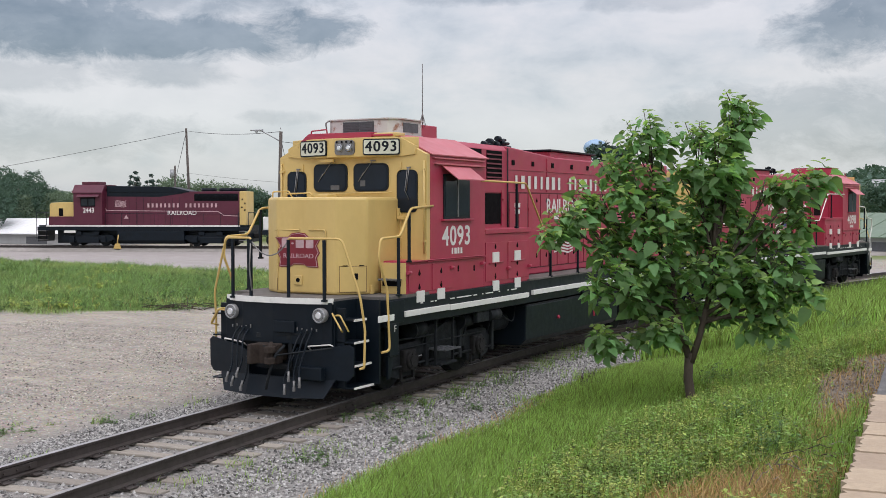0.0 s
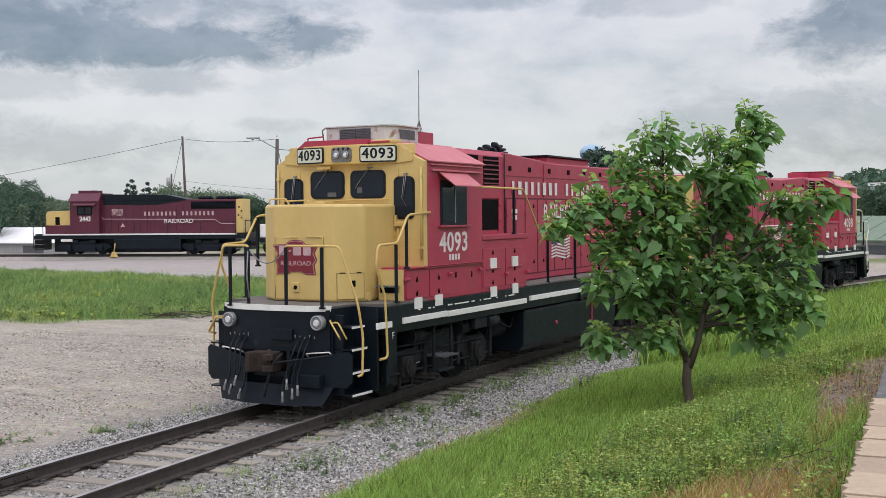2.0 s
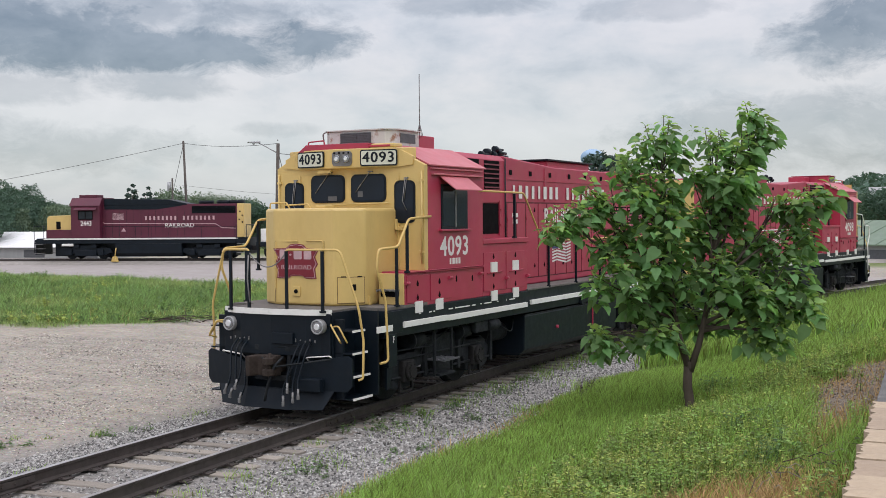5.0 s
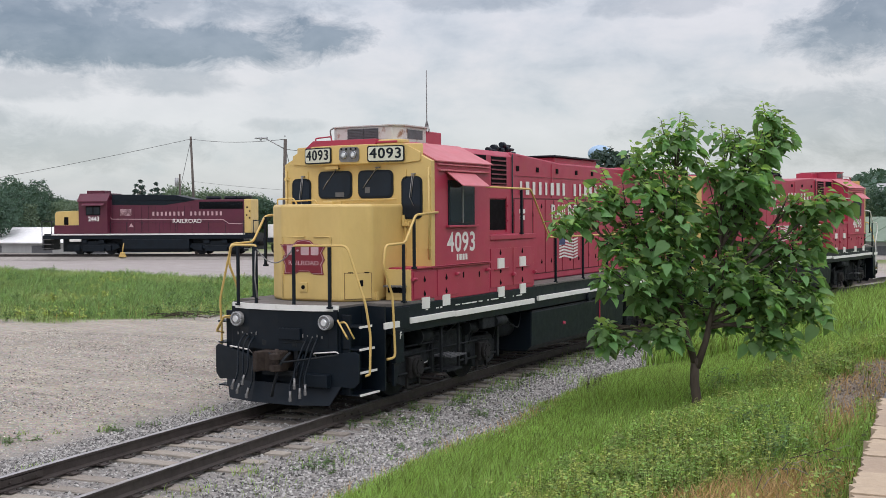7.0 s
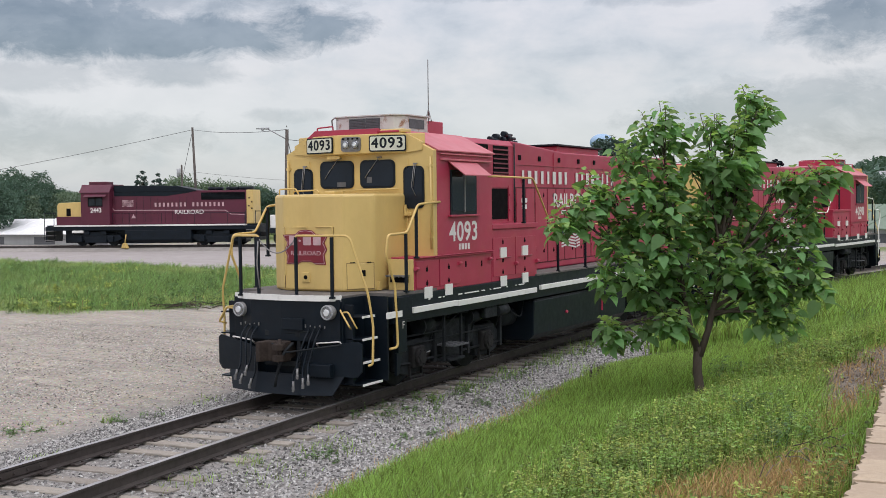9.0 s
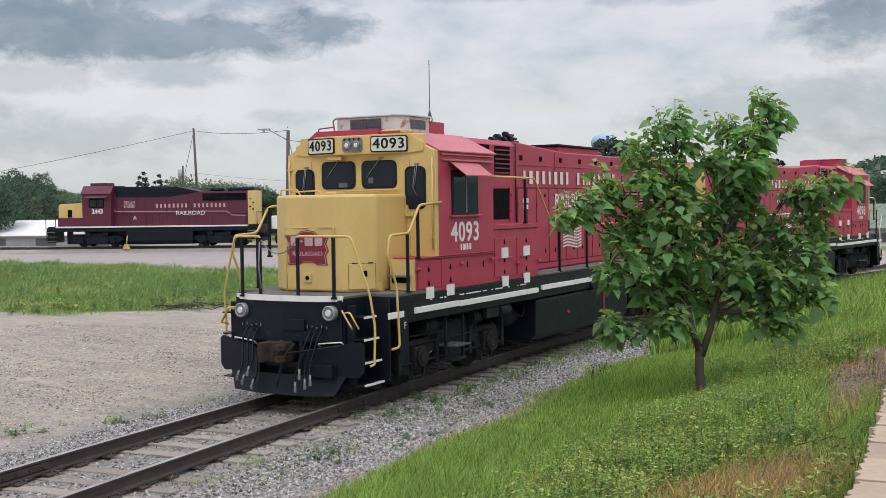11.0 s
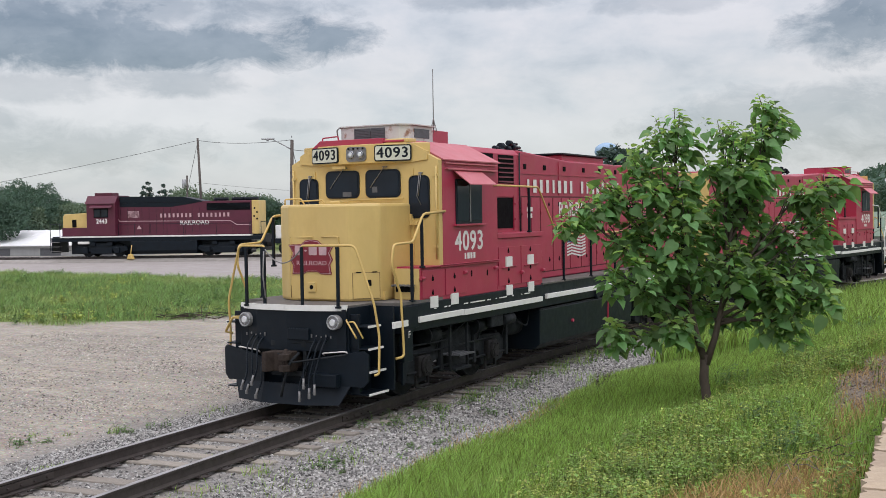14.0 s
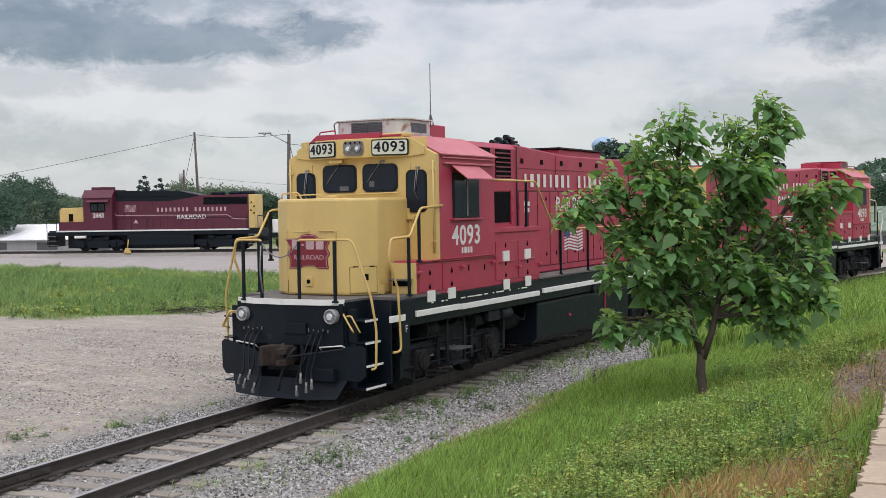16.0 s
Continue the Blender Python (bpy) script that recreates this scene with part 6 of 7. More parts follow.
def shed(label, x, y, turn, length, depth, eave, ridge, roof_mat, wall_mat, bays=6):
    s = thing("shed", label, "shed", pose(x, y, -0.35, 0, 0, turn), "low sheds round the yard")
    bm = bmesh.new()
    prism(bm, [(-depth / 2, 0), (depth / 2, 0), (depth / 2, eave), (0, ridge - 0.06), (-depth / 2, eave)], 0, length, "x")
    part("wall", bm, wall_mat, s)
    for sgn in (-1, 1):
        bm = bmesh.new()
        prism(bm, [(sgn * (depth / 2 + 0.4), eave - 0.08), (0, ridge), (0, ridge + 0.07), (sgn * (depth / 2 + 0.4), eave)], -0.3, length + 0.3, "x")
        rf = part("roof", bm, roof_mat, s)
        for k in range(int(length / 1.8)):
            bm = bmesh.new()
            x0 = 0.9 + k * 1.8
            prism(bm, [(sgn * (depth / 2 + 0.4), eave), (0, ridge + 0.07), (0, ridge + 0.11), (sgn * (depth / 2 + 0.4), eave + 0.04)], x0, x0 + 0.06, "x")
            part("roof_seam", bm, roof_mat, rf)
    for k in range(bays):
        bm = bmesh.new()
        x0 = length * (k + 0.3) / bays
        box(bm, x0, x0 + length / bays * 0.4, -depth / 2 - 0.03, -depth / 2 + 0.02, 0.1, eave * 0.72)
        part("door", bm, GRILLE, s)
    return s


shed("low white-roofed metal shed behind the tracks", -98, 62.5, 9, 34, 11, 1.05, 2.3, SHED_WHITE, SHED_WALL)
shed("low white-roofed shed behind the freight car", -46, 71, 11, 30, 10, 2.2, 2.9, SHED_WHITE, SHED_WHITE)
shed("green-roofed building past the parked engines", -4.5, 79, -20, 26, 12, 1.3, 2.9, GREEN_ROOF, SHED_WALL)
shed("distant pale building on the wooded hill", -48, 404, 0, 12, 10, 11.4, 12.6, SHED_WALL, SHED_WHITE)


# ---- far trees and hills ----
def leaf_cloud(rng, lobes, n, size):
    """Many small leaf clumps, as bent quads, spread through the lobes of a crown."""
    wts = np.array([l[3] ** 2 for l in lobes])
    pick = rng.choice(len(lobes), n, p=wts / wts.sum())
    L = np.array(lobes)[pick]
    d = rng.normal(size=(n, 3))
    d /= np.linalg.norm(d, axis=1)[:, None]
    r = L[:, 3] * (0.55 + 0.5 * rng.random(n)) * (1 + 0.25 * np.sin(d[:, 0] * 5 + L[:, 0]) * np.cos(d[:, 2] * 4))
    c = L[:, :3] + d * r[:, None] * np.array([1, 1, 0.8])
    a = rng.normal(size=(n, 3))
    a /= np.linalg.norm(a, axis=1)[:, None]
    b = np.cross(a, d + 0.3 * rng.normal(size=(n, 3)))
    b /= np.linalg.norm(b, axis=1)[:, None]
    s = size * (0.5 + rng.random(n))[:, None]
    v = np.stack([c - a * s, c - b * s * 0.55 + d * s * 0.2, c + a * s, c + b * s * 0.55 + d * s * 0.2], 1).reshape(-1, 3)
    f = np.arange(4 * n).reshape(-1, 4)
    return v.tolist(), f.tolist()


def far_tree(seed, h, w, mat, label, n=7500, size=0.145, spire=False):
    rng = np.random.default_rng(seed)
    t = thing("tree", label, "tree", pose(0, 0, -0.6), "trees behind the yard")
    bm = bmesh.new()
    tube(bm, [(0, 0, 0), (0.1, 0.05, h * 0.35), (0, 0.1, h * 0.75)], h * 0.03, 8, h * 0.008)
    for k in range(5):
        a = k * 1.3 + seed
        tube(bm, [(0, 0, h * (0.3 + 0.07 * k)), (w * 0.3 * math.cos(a), w * 0.3 * math.sin(a), h * (0.5 + 0.08 * k))], h * 0.012, 6, h * 0.004)
    part("trunk", bm, BARK, t)
    lobes = [(0, 0, h * 0.6, w * 0.36)]
    for k in range(9):
        a, z = rng.random() * 6.28, 0.22 + 0.66 * rng.random()
        rr = w * 0.36 * (1.1 - abs(z - 0.45)) * (0.6 + 0.5 * rng.random())
        lobes.append((rr * math.cos(a), rr * math.sin(a), h * z, w * (0.13 + 0.13 * rng.random())))
    if spire:
        lobes = [(0.1 * math.sin(k * 2.1), 0.1 * math.cos(k * 1.7), h * (0.30 + 0.085 * k), w * (0.42 - 0.045 * k)) for k in range(8)]
    v, f = leaf_cloud(rng, lobes, n, size)
    mesh_from("crown", v, f, mat, t)
    return t


TREES = [far_tree(1, 8.5, 8, FAR_LEAF_HAZY, "broad dark green tree behind the yard"), far_tree(2, 7.5, 7.5, FAR_LEAF_HAZY, "dense green tree behind the yard"),
         far_tree(3, 6.5, 7, FAR_LEAF_LIGHT, "light green tree behind the yard"), far_tree(4, 7.0, 6.0, PINE, "narrow dark tree behind the yard"),
         far_tree(5, 9.5, 8.5, FAR_LEAF_HAZY, "tall green tree behind the yard"), far_tree(8, 8.2, 2.3, PINE, "thin dark tree on the skyline", 4000, 0.12, True),
         far_tree(9, 8.5, 8, FAR_LEAF_LIGHT, "pale green tree behind the yard")]
# place, kind and size
HOMES = [(-101.5, 81.0, 0, 0.9), (-93.4, 76.2, 0, 0.9), (-109.1, 92.4, 4, 0.9), (-94.5, 81.1, 0, 0.9), (-83.9, 67.1, 1, 0.9), (-85.4, 71.4, 1, 0.9), (-97.6, 85.4, 1, 0.9), (-102.3, 92.2, 1, 0.9),
         (-110.8, 102.3, 2, 0.9), (-79.6, 62.1, 1, 0.9), (-84.2, 69.4, 2, 0.85), (-82.5, 75.4, 2, 0.9), (-86.5, 77.4, 2, 0.9), (-90.6, 69.3, 0, 0.9), (-96.9, 72.2, 4, 0.9), (-88.4, 79.9, 2, 0.9),
         (-73.4, 77.6, 2, 0.7), (-85.0, 87.1, 5, 0.98), (-88.6, 91.9, 5, 1.09), (-83.7, 88.2, 5, 0.92), (-90.0, 96.1, 5, 1.06), (-84.7, 91.4, 5, 0.94), (-93.3, 91.9, 2, 0.7), (-86.5, 93.6, 2, 0.7), (-91.7, 97.4, 2, 0.7), (-89.4, 99.5, 2, 0.7),
         (-87.9, 101.9, 2, 0.7), (-77.2, 87.4, 6, 0.85), (-79.6, 94.9, 6, 0.90), (-82.8, 100.3, 6, 0.95), (-74.1, 94.0, 6, 0.85), (-62.2, 81.4, 1, 0.85), (-58.6, 85.3, 6, 0.85), (-53.7, 84.3, 6, 0.90), (-50.3, 88.4, 6, 0.90), (-80.8, 96.0, 2, 0.7),
         (-7, 123, 1, 1), (-10, 131, 2, 1), (-3, 120, 1, 1), (2, 116, 0, 0.72), (8, 112, 4, 0.66), (14, 108, 4, 0.66), (-15, 150, 2, 1), (20, 104, 0, 0.72), (0, 135, 4, 0.75), (-44, 92, 3, 1), (-36, 96, 1, 1)]
used = set()
spin = random.Random(9)
for x, y, k, size in HOMES:
    m = pose(x, y, -0.6, 0, 0, spin.uniform(0, 360)) @ Matrix.Scale(size, 4)
    if k in used:
        copy_thing(TREES[k], m)
    else:
        TREES[k].matrix_world = m
        used.add(k)
tw = far_tree(7, 16.3, 9, PINE, "dark distant tree before the water tower", 2200, 0.45)
tw.matrix_world = pose(-58.9, 174.0, -0.6)


def wooded_hill():
    """A long low ridge with woods on it, round the far side of the place."""
    rng = np.random.default_rng(5)
    az = np.radians(np.linspace(-75, 75, 90))          # from the middle of the view
    rr = np.array([230.0, 330, 450, 600, 760])
    A, Rr = np.meshgrid(az, rr)
    rise = 5.0 + 17.0 * smooth01(np.degrees(A), 17.2, 20.5) + 2.5 * np.sin(A * 11) + 1.5 * np.sin(A * 23 + 1)
    H = -3 + rise * smooth01(Rr, 230, 610) * (1 - 0.25 * smooth01(Rr, 620, 760))
    ang = A - radians(28.6)
    X, Y = 11 + Rr * np.sin(ang), -15 + Rr * np.cos(ang)
    idx = np.arange(X.size).reshape(X.shape)
    q = np.stack([idx[:-1, :-1], idx[:-1, 1:], idx[1:, 1:], idx[1:, :-1]], -1).reshape(-1, 4)
    hill = mesh_from("backdrop_hill", np.stack([X, Y, H], -1).reshape(-1, 3).tolist(), q.tolist(), PINE, smooth=True)
    tagged(hill, "low wooded ridge on the horizon", "hill", kind="structure")
    n = 42000
    a, r = np.radians(rng.uniform(-26, 27, n)), rng.uniform(260, 640, n)
    z = -3 + (5.0 + 17.0 * smooth01(np.degrees(a), 17.2, 20.5) + 2.5 * np.sin(a * 11) + 1.5 * np.sin(a * 23 + 1)) * smooth01(r, 230, 610)
    c = np.stack([11 + r * np.sin(a - radians(28.6)), -15 + r * np.cos(a - radians(28.6)), z + rng.uniform(0, 5.0, n)], -1)
    d1, d2 = rng.normal(size=(n, 3)), rng.normal(size=(n, 3))
    s = (0.35 + 0.75 * rng.random(n))[:, None]
    v = np.stack([c - d1 * s, c - d2 * s * 0.6, c + d1 * s, c + d2 * s * 0.6], 1).reshape(-1, 3)
    ob = mesh_from("far_woods", v.tolist(), np.arange(4 * n).reshape(-1, 4).tolist(), FAR_LEAF_HAZY)
    tagged(ob, "dark green woods along the distant ridge", "woods", kind="stuff")


wooded_hill()


# ---- platform edge beside the camera ----
def platform_wall():
    w = thing("retaining_wall", "low rough stone retaining wall with tan capstones", "retaining wall", kind="structure")
    pts = [(10.20, -24.0), (9.98, -13.0), (9.85, -8.2), (9.66, -5.9), (9.46, -3.9), (9.25, -1.5), (9.0, 3.0), (8.9, 8.0)]
    bm = bmesh.new()
    prism(bm, [(x + 0.05, y) for x, y in pts] + [(x + 0.40, y) for x, y in pts[::-1]], 0.2, 1.315, "z")
    part("wall_core", bm, MORTAR, w)
    bm = bmesh.new()
    prism(bm, [(x + 0.41, y) for x, y in pts] + [(20, 8), (20, -24)], 1.0, 1.375, "z")
    tagged(part("platform", bm, ASPHALT), "old grey asphalt platform above the wall", "platform", kind="structure")
    # capstones: rough-edged slabs along the wall's top
    rng = random.Random(12)
    line = [Vector((*p, 0)) for p in pts]
    for a, b in zip(line, line[1:]):
        L, at = (b - a).length, 0.0
        d = (b - a).normalized()
        while at < L - 0.05:
            n = min(rng.uniform(0.30, 0.62), L - at)
            if a.y > -4.2:
                break
            bm = bmesh.new()
            left = [(rng.gauss(-0.01, 0.016), n * k / 9) for k in range(10)]
            outline = [(x, min(max(y, 0.006), n - 0.006)) for x, y in left] + [(0.44, n - 0.006), (0.44, 0.006)]
            prism(bm, outline, 1.31, 1.395 + rng.uniform(-0.010, 0.010), "z")
            ob = part("capstone", bm, FLAGSTONE, w)
            ob.matrix_basis = Matrix.Translation((a.x + d.x * at, a.y + d.y * at, 0)) @ pose(0, 0, 0, rng.uniform(-0.4, 0.4), rng.uniform(-0.4, 0.4), math.degrees(math.atan2(d.y, d.x)) - 90)
            at += n
    bm = bmesh.new()
    late = [p for p in pts if p[1] > -4.2]
    prism(bm, [(x + rng.uniform(-0.03, 0.03), y) for x, y in late] + [(x + 0.44, y) for x, y in late[::-1]], 1.31, 1.39, "z", 0.01)
    part("concrete_cap", bm, ASPHALT, w)


platform_wall()


# ---- the young tree ----
TREE_AT = Vector((6.20, 1.46, 0.27))
RIGHT, AWAY = Vector((0.877, 0.480, 0)), Vector((-0.480, 0.877, 0))
FORK = Vector((0, 0, 0.68))
# leafy limbs: across, up and away from the trunk's foot; spread; leaves; how far it swings
BOUGHS = [(0.98, 4.16, 0.1, 0.27, 52, 1.0), (1.02, 3.86, 0.0, 0.26, 46, 1.0), (-0.36, 3.98, 0.0, 0.30, 54, 0.85), (-0.28, 3.72, 0.2, 0.26, 36, 0.85), (0.36, 3.94, 0.1, 0.26, 44, 0.9), (0.62, 3.72, -0.1, 0.34, 62, 0.9),
          (0.30, 3.42, -0.2, 0.40, 78, 0.9), (0.86, 3.34, 0.2, 0.34, 58, 0.9), (-0.86, 3.56, 0.1, 0.36, 66, 0.75), (-1.26, 3.16, 0.0, 0.32, 54, 0.7), (-0.62, 3.18, -0.2, 0.38, 66, 0.7), (-1.72, 2.80, -0.1, 0.34, 62, 0.65),
          (-0.28, 2.84, -0.4, 0.42, 74, 0.6), (0.42, 2.92, 0.3, 0.40, 66, 0.7), (0.14, 2.52, 0.4, 0.42, 66, 0.6), (-1.02, 2.62, 0.2, 0.36, 56, 0.6), (-0.66, 2.26, -0.2, 0.42, 70, 0.5), (-1.12, 1.98, -0.3, 0.36, 60, 0.5),
          (-0.30, 1.86, 0.3, 0.40, 60, 0.4), (0.30, 2.06, -0.4, 0.38, 56, 0.45), (-0.60, 1.62, 0.1, 0.34, 48, 0.4), (-1.22, 1.14, -0.2, 0.30, 52, 0.4), (-0.50, 1.16, -0.3, 0.28, 40, 0.35), (0.16, 1.46, 0.4, 0.34, 44, 0.35),
          (1.80, 3.04, -0.1, 0.30, 52, 0.8), (1.42, 3.00, 0.1, 0.20, 24, 0.8), (1.06, 2.54, 0.2, 0.36, 60, 0.6), (1.54, 2.50, 0.0, 0.34, 56, 0.6), (0.70, 2.16, 0.1, 0.34, 50, 0.5), (0.94, 1.84, -0.2, 0.34, 56, 0.45),
          (1.44, 1.92, -0.2, 0.30, 40, 0.5), (1.46, 1.50, -0.3, 0.30, 46, 0.5), (0.78, 1.48, 0.1, 0.30, 40, 0.4), (1.14, 1.12, -0.2, 0.26, 36, 0.4)]


def heart_leaf(base, tip_dir, up, length, fold):
    """A broad heart-shaped blade with a folded midrib and drooping tip."""
    side = tip_dir.cross(up).normalized()
    up = side.cross(tip_dir).normalized()
    prof = ((-0.08, 0.17), (0.08, 0.36), (0.38, 0.41), (0.70, 0.23))
    mid = [base + tip_dir * length * t - up * length * droop for t, droop in ((0.0, 0.0), (0.35, 0.03), (0.70, 0.13), (1.02, 0.33))]
    vs = list(mid)
    for s in (-1, 1):
        for t, w in prof:
            vs.append(base + tip_dir * length * t + side * s * w * length + up * (fold * w * length - length * 0.28 * max(t, 0) ** 2))
    fs = [(0, 4, 5, 1), (1, 5, 6, 2), (2, 6, 7, 3), (0, 1, 9, 8), (1, 2, 10, 9), (2, 3, 11, 10)]
    return vs, fs


def young_tree():
    rng = random.Random(21)
    t = thing("sapling", "young broad-leaved tree with forked trunk on the grass bank", "tree", Matrix.Translation(TREE_AT))
    bm = bmesh.new()
    tube(bm, [(0.02, 0, -0.15), (0.01, 0, 0.05), (-0.03, -0.01, 0.35), (-0.02, 0, 0.70)], 0.074, 12, 0.062)
    for sgn, reach in ((-1, 0.30), (1, 0.32)):
        p = [FORK + Vector((0, 0, -0.12)), FORK + RIGHT * sgn * reach * 0.4 + Vector((0, 0, 0.25)), FORK + RIGHT * sgn * reach * 0.75 + Vector((0, 0, 0.75)), FORK + RIGHT * sgn * reach + Vector((0, 0, 1.5)), FORK + RIGHT * sgn * reach * 1.3 + Vector((0, 0, 2.3))]
        tube(bm, p, 0.055, 10, 0.02)
    part("trunk", bm, BARK, t)
    limbs = []
    for cx, cz, ca, spread, n, swing in BOUGHS:
        end = RIGHT * cx + AWAY * ca + Vector((0, 0, cz))
        sgn = 1 if cx > -0.1 else -1
        rise = min(max((cz - 0.75) * 0.50, 0.45), 1.7)
        start = FORK + RIGHT * sgn * 0.31 * min(1, rise / 1.5 + 0.25) + Vector((0, 0, rise))
        if cz < 1.4:
            start = FORK + RIGHT * sgn * 0.20 + Vector((0, 0, 0.52))
        rel = end - start
        bm = bmesh.new()
        bend = Vector((rel.x * 0.5, rel.y * 0.5, rel.z * 0.32))
        pts = [(1 - u) ** 2 * Vector() + 2 * u * (1 - u) * bend + u * u * rel for u in (0, 0.25, 0.5, 0.75, 1.0)]
        tube(bm, pts, 0.028, 7, 0.008)
        twigs, shoots = [], []
        for k in range(5):
            d = Vector((rng.gauss(0, 1), rng.gauss(0, 1), rng.gauss(0.4, 0.8))).normalized()
            root = pts[2].lerp(pts[4], rng.random())
            tip = rel + d * spread * rng.uniform(0.55, 0.95)
            tw = bmesh.new()
            tube(tw, [root, root.lerp(tip, 0.5) - Vector((0, 0, 0.03)), tip], 0.011, 5, 0.005)
            shoots.append(tw)
            twigs.append((root, tip))
        twigs.append((pts[3], rel))
        lv, lf, young = [], [], []
        # whorls of drooping leaves round the shoot tips
        shoots_at = [tip for _, tip in twigs] + [pts[3], pts[2].lerp(pts[3], 0.5)]
        while len(shoots_at) < max(10, int(n / 3.8)):
            d = Vector((rng.gauss(0, 1), rng.gauss(0, 1), rng.gauss(0, 0.9)))
            d.normalize()
            shoots_at.append(rel + Vector((d.x, d.y, d.z * 0.7)) * spread * 1.25 * rng.random() ** 0.4)
        for tip in shoots_at:
            count, a0 = rng.randint(9, 13), rng.uniform(0, 6.28)
            grow = rng.uniform(0.8, 1.2) * (0.82 if cz > 3.5 else 1.0)
            for k in range(count):
                low = k / count                                  # 0: youngest leaf on top, 1: oldest below
                a = a0 + k * 2.4 + rng.gauss(0, 0.25)
                dip = 0.32 - 0.95 * low + rng.gauss(0, 0.28)
                out = Vector((math.cos(a), math.sin(a), dip)) + RIGHT * 0.42
                out.normalize()
                at = tip - Vector((0, 0, 0.26 * low * grow))
                size = (0.07 + 0.135 * low ** 0.7) * grow * rng.uniform(0.7, 1.2)
                stem = at + Vector((out.x, out.y, max(out.z, -0.1))) * (0.03 + 0.10 * low)
                o = len(lv)
                lv += [tuple(at + RIGHT * 0.004), tuple(at - RIGHT * 0.004), tuple(stem)]
                lf.append((o, o + 1, o + 2))
                up = Vector((rng.gauss(0, 0.5), rng.gauss(0, 0.5), 1.0)).normalized()
                vs, fs = heart_leaf(stem, out, up, size, rng.uniform(0.0, 0.45))
                o = len(lv)
                lv += [tuple(v) for v in vs]
                lf += [tuple(i + o for i in f) for f in fs]
                young += [0] + [1 if low < 0.34 else 0] * len(fs)
        limb = part("limb", bm, BARK, t)
        limb.location = start
        for tw in shoots:
            part("twig", tw, BARK, limb)
        lo = mesh_from("leaves", lv, lf, LEAF, limb, smooth=True)
        lo.data.materials.append(YOUNG_LEAF)
        lo.data.polygons.foreach_set("material_index", young)
        tagged(lo, kind="stuff")
        limbs.append((limb, start, swing, max(rel.length, 0.7)))
    return limbs


SAPLING = young_tree()


# ---- grass, weeds and stones ----
def blades(name, x, y, h, w, mat, label, seed, lean=0.35, wind=0.12, lift=0.0, category="grass"):
    rng = np.random.default_rng(seed)
    n = len(x)
    z = ground_z(x, y) - 0.02 + lift
    a = rng.uniform(0, 2 * np.pi, n)
    dx, dy = np.cos(a) * lean * h + 0.877 * wind * h, np.sin(a) * lean * h + 0.48 * wind * h
    b = rng.uniform(0, 2 * np.pi, n)
    sx, sy = np.cos(b) * w / 2, np.sin(b) * w / 2
    base = np.stack([x, y, z], -1)
    side = np.stack([sx, sy, np.zeros(n)], -1)
    mid = base + np.stack([dx * 0.35, dy * 0.35, h * 0.55], -1)
    tip = base + np.stack([dx, dy, h * (1 - 0.25 * rng.random(n))], -1)
    v = np.stack([base - side, base + side, mid + side * 0.8, mid - side * 0.8, tip], 1).reshape(-1, 3)
    o = (np.arange(n) * 5)[:, None]
    f = [tuple(q) for q in (o + np.array([0, 1, 2, 3])).tolist()] + [tuple(q) for q in (o + np.array([3, 2, 4])).tolist()]
    ob = mesh_from(name, v.tolist(), f, mat)
    return tagged(ob, label, category, kind="stuff")


def scatter(rng, n, x0, x1, y0, y1, keep):
    x, y = rng.uniform(x0, x1, n), rng.uniform(y0, y1, n)
    k = rng.random(n) < keep(x, y)
    return x[k], y[k]


def straw_share(x, y):
    """How far the bank's growth is dried out at a place."""
    a = np.exp(-(((x - 8.75) / 0.80) ** 2 + ((y + 5.45) / 0.80) ** 2)) * 1.8
    a = a + 0.7 * np.exp(-(((x - 8.85) / 0.4) ** 2 + ((y + 3.0) / 1.6) ** 2))
    return a + 0.8 * np.exp(-(((x - 7.9) / 0.8) ** 2 + ((y - 7.2) / 1.5) ** 2))


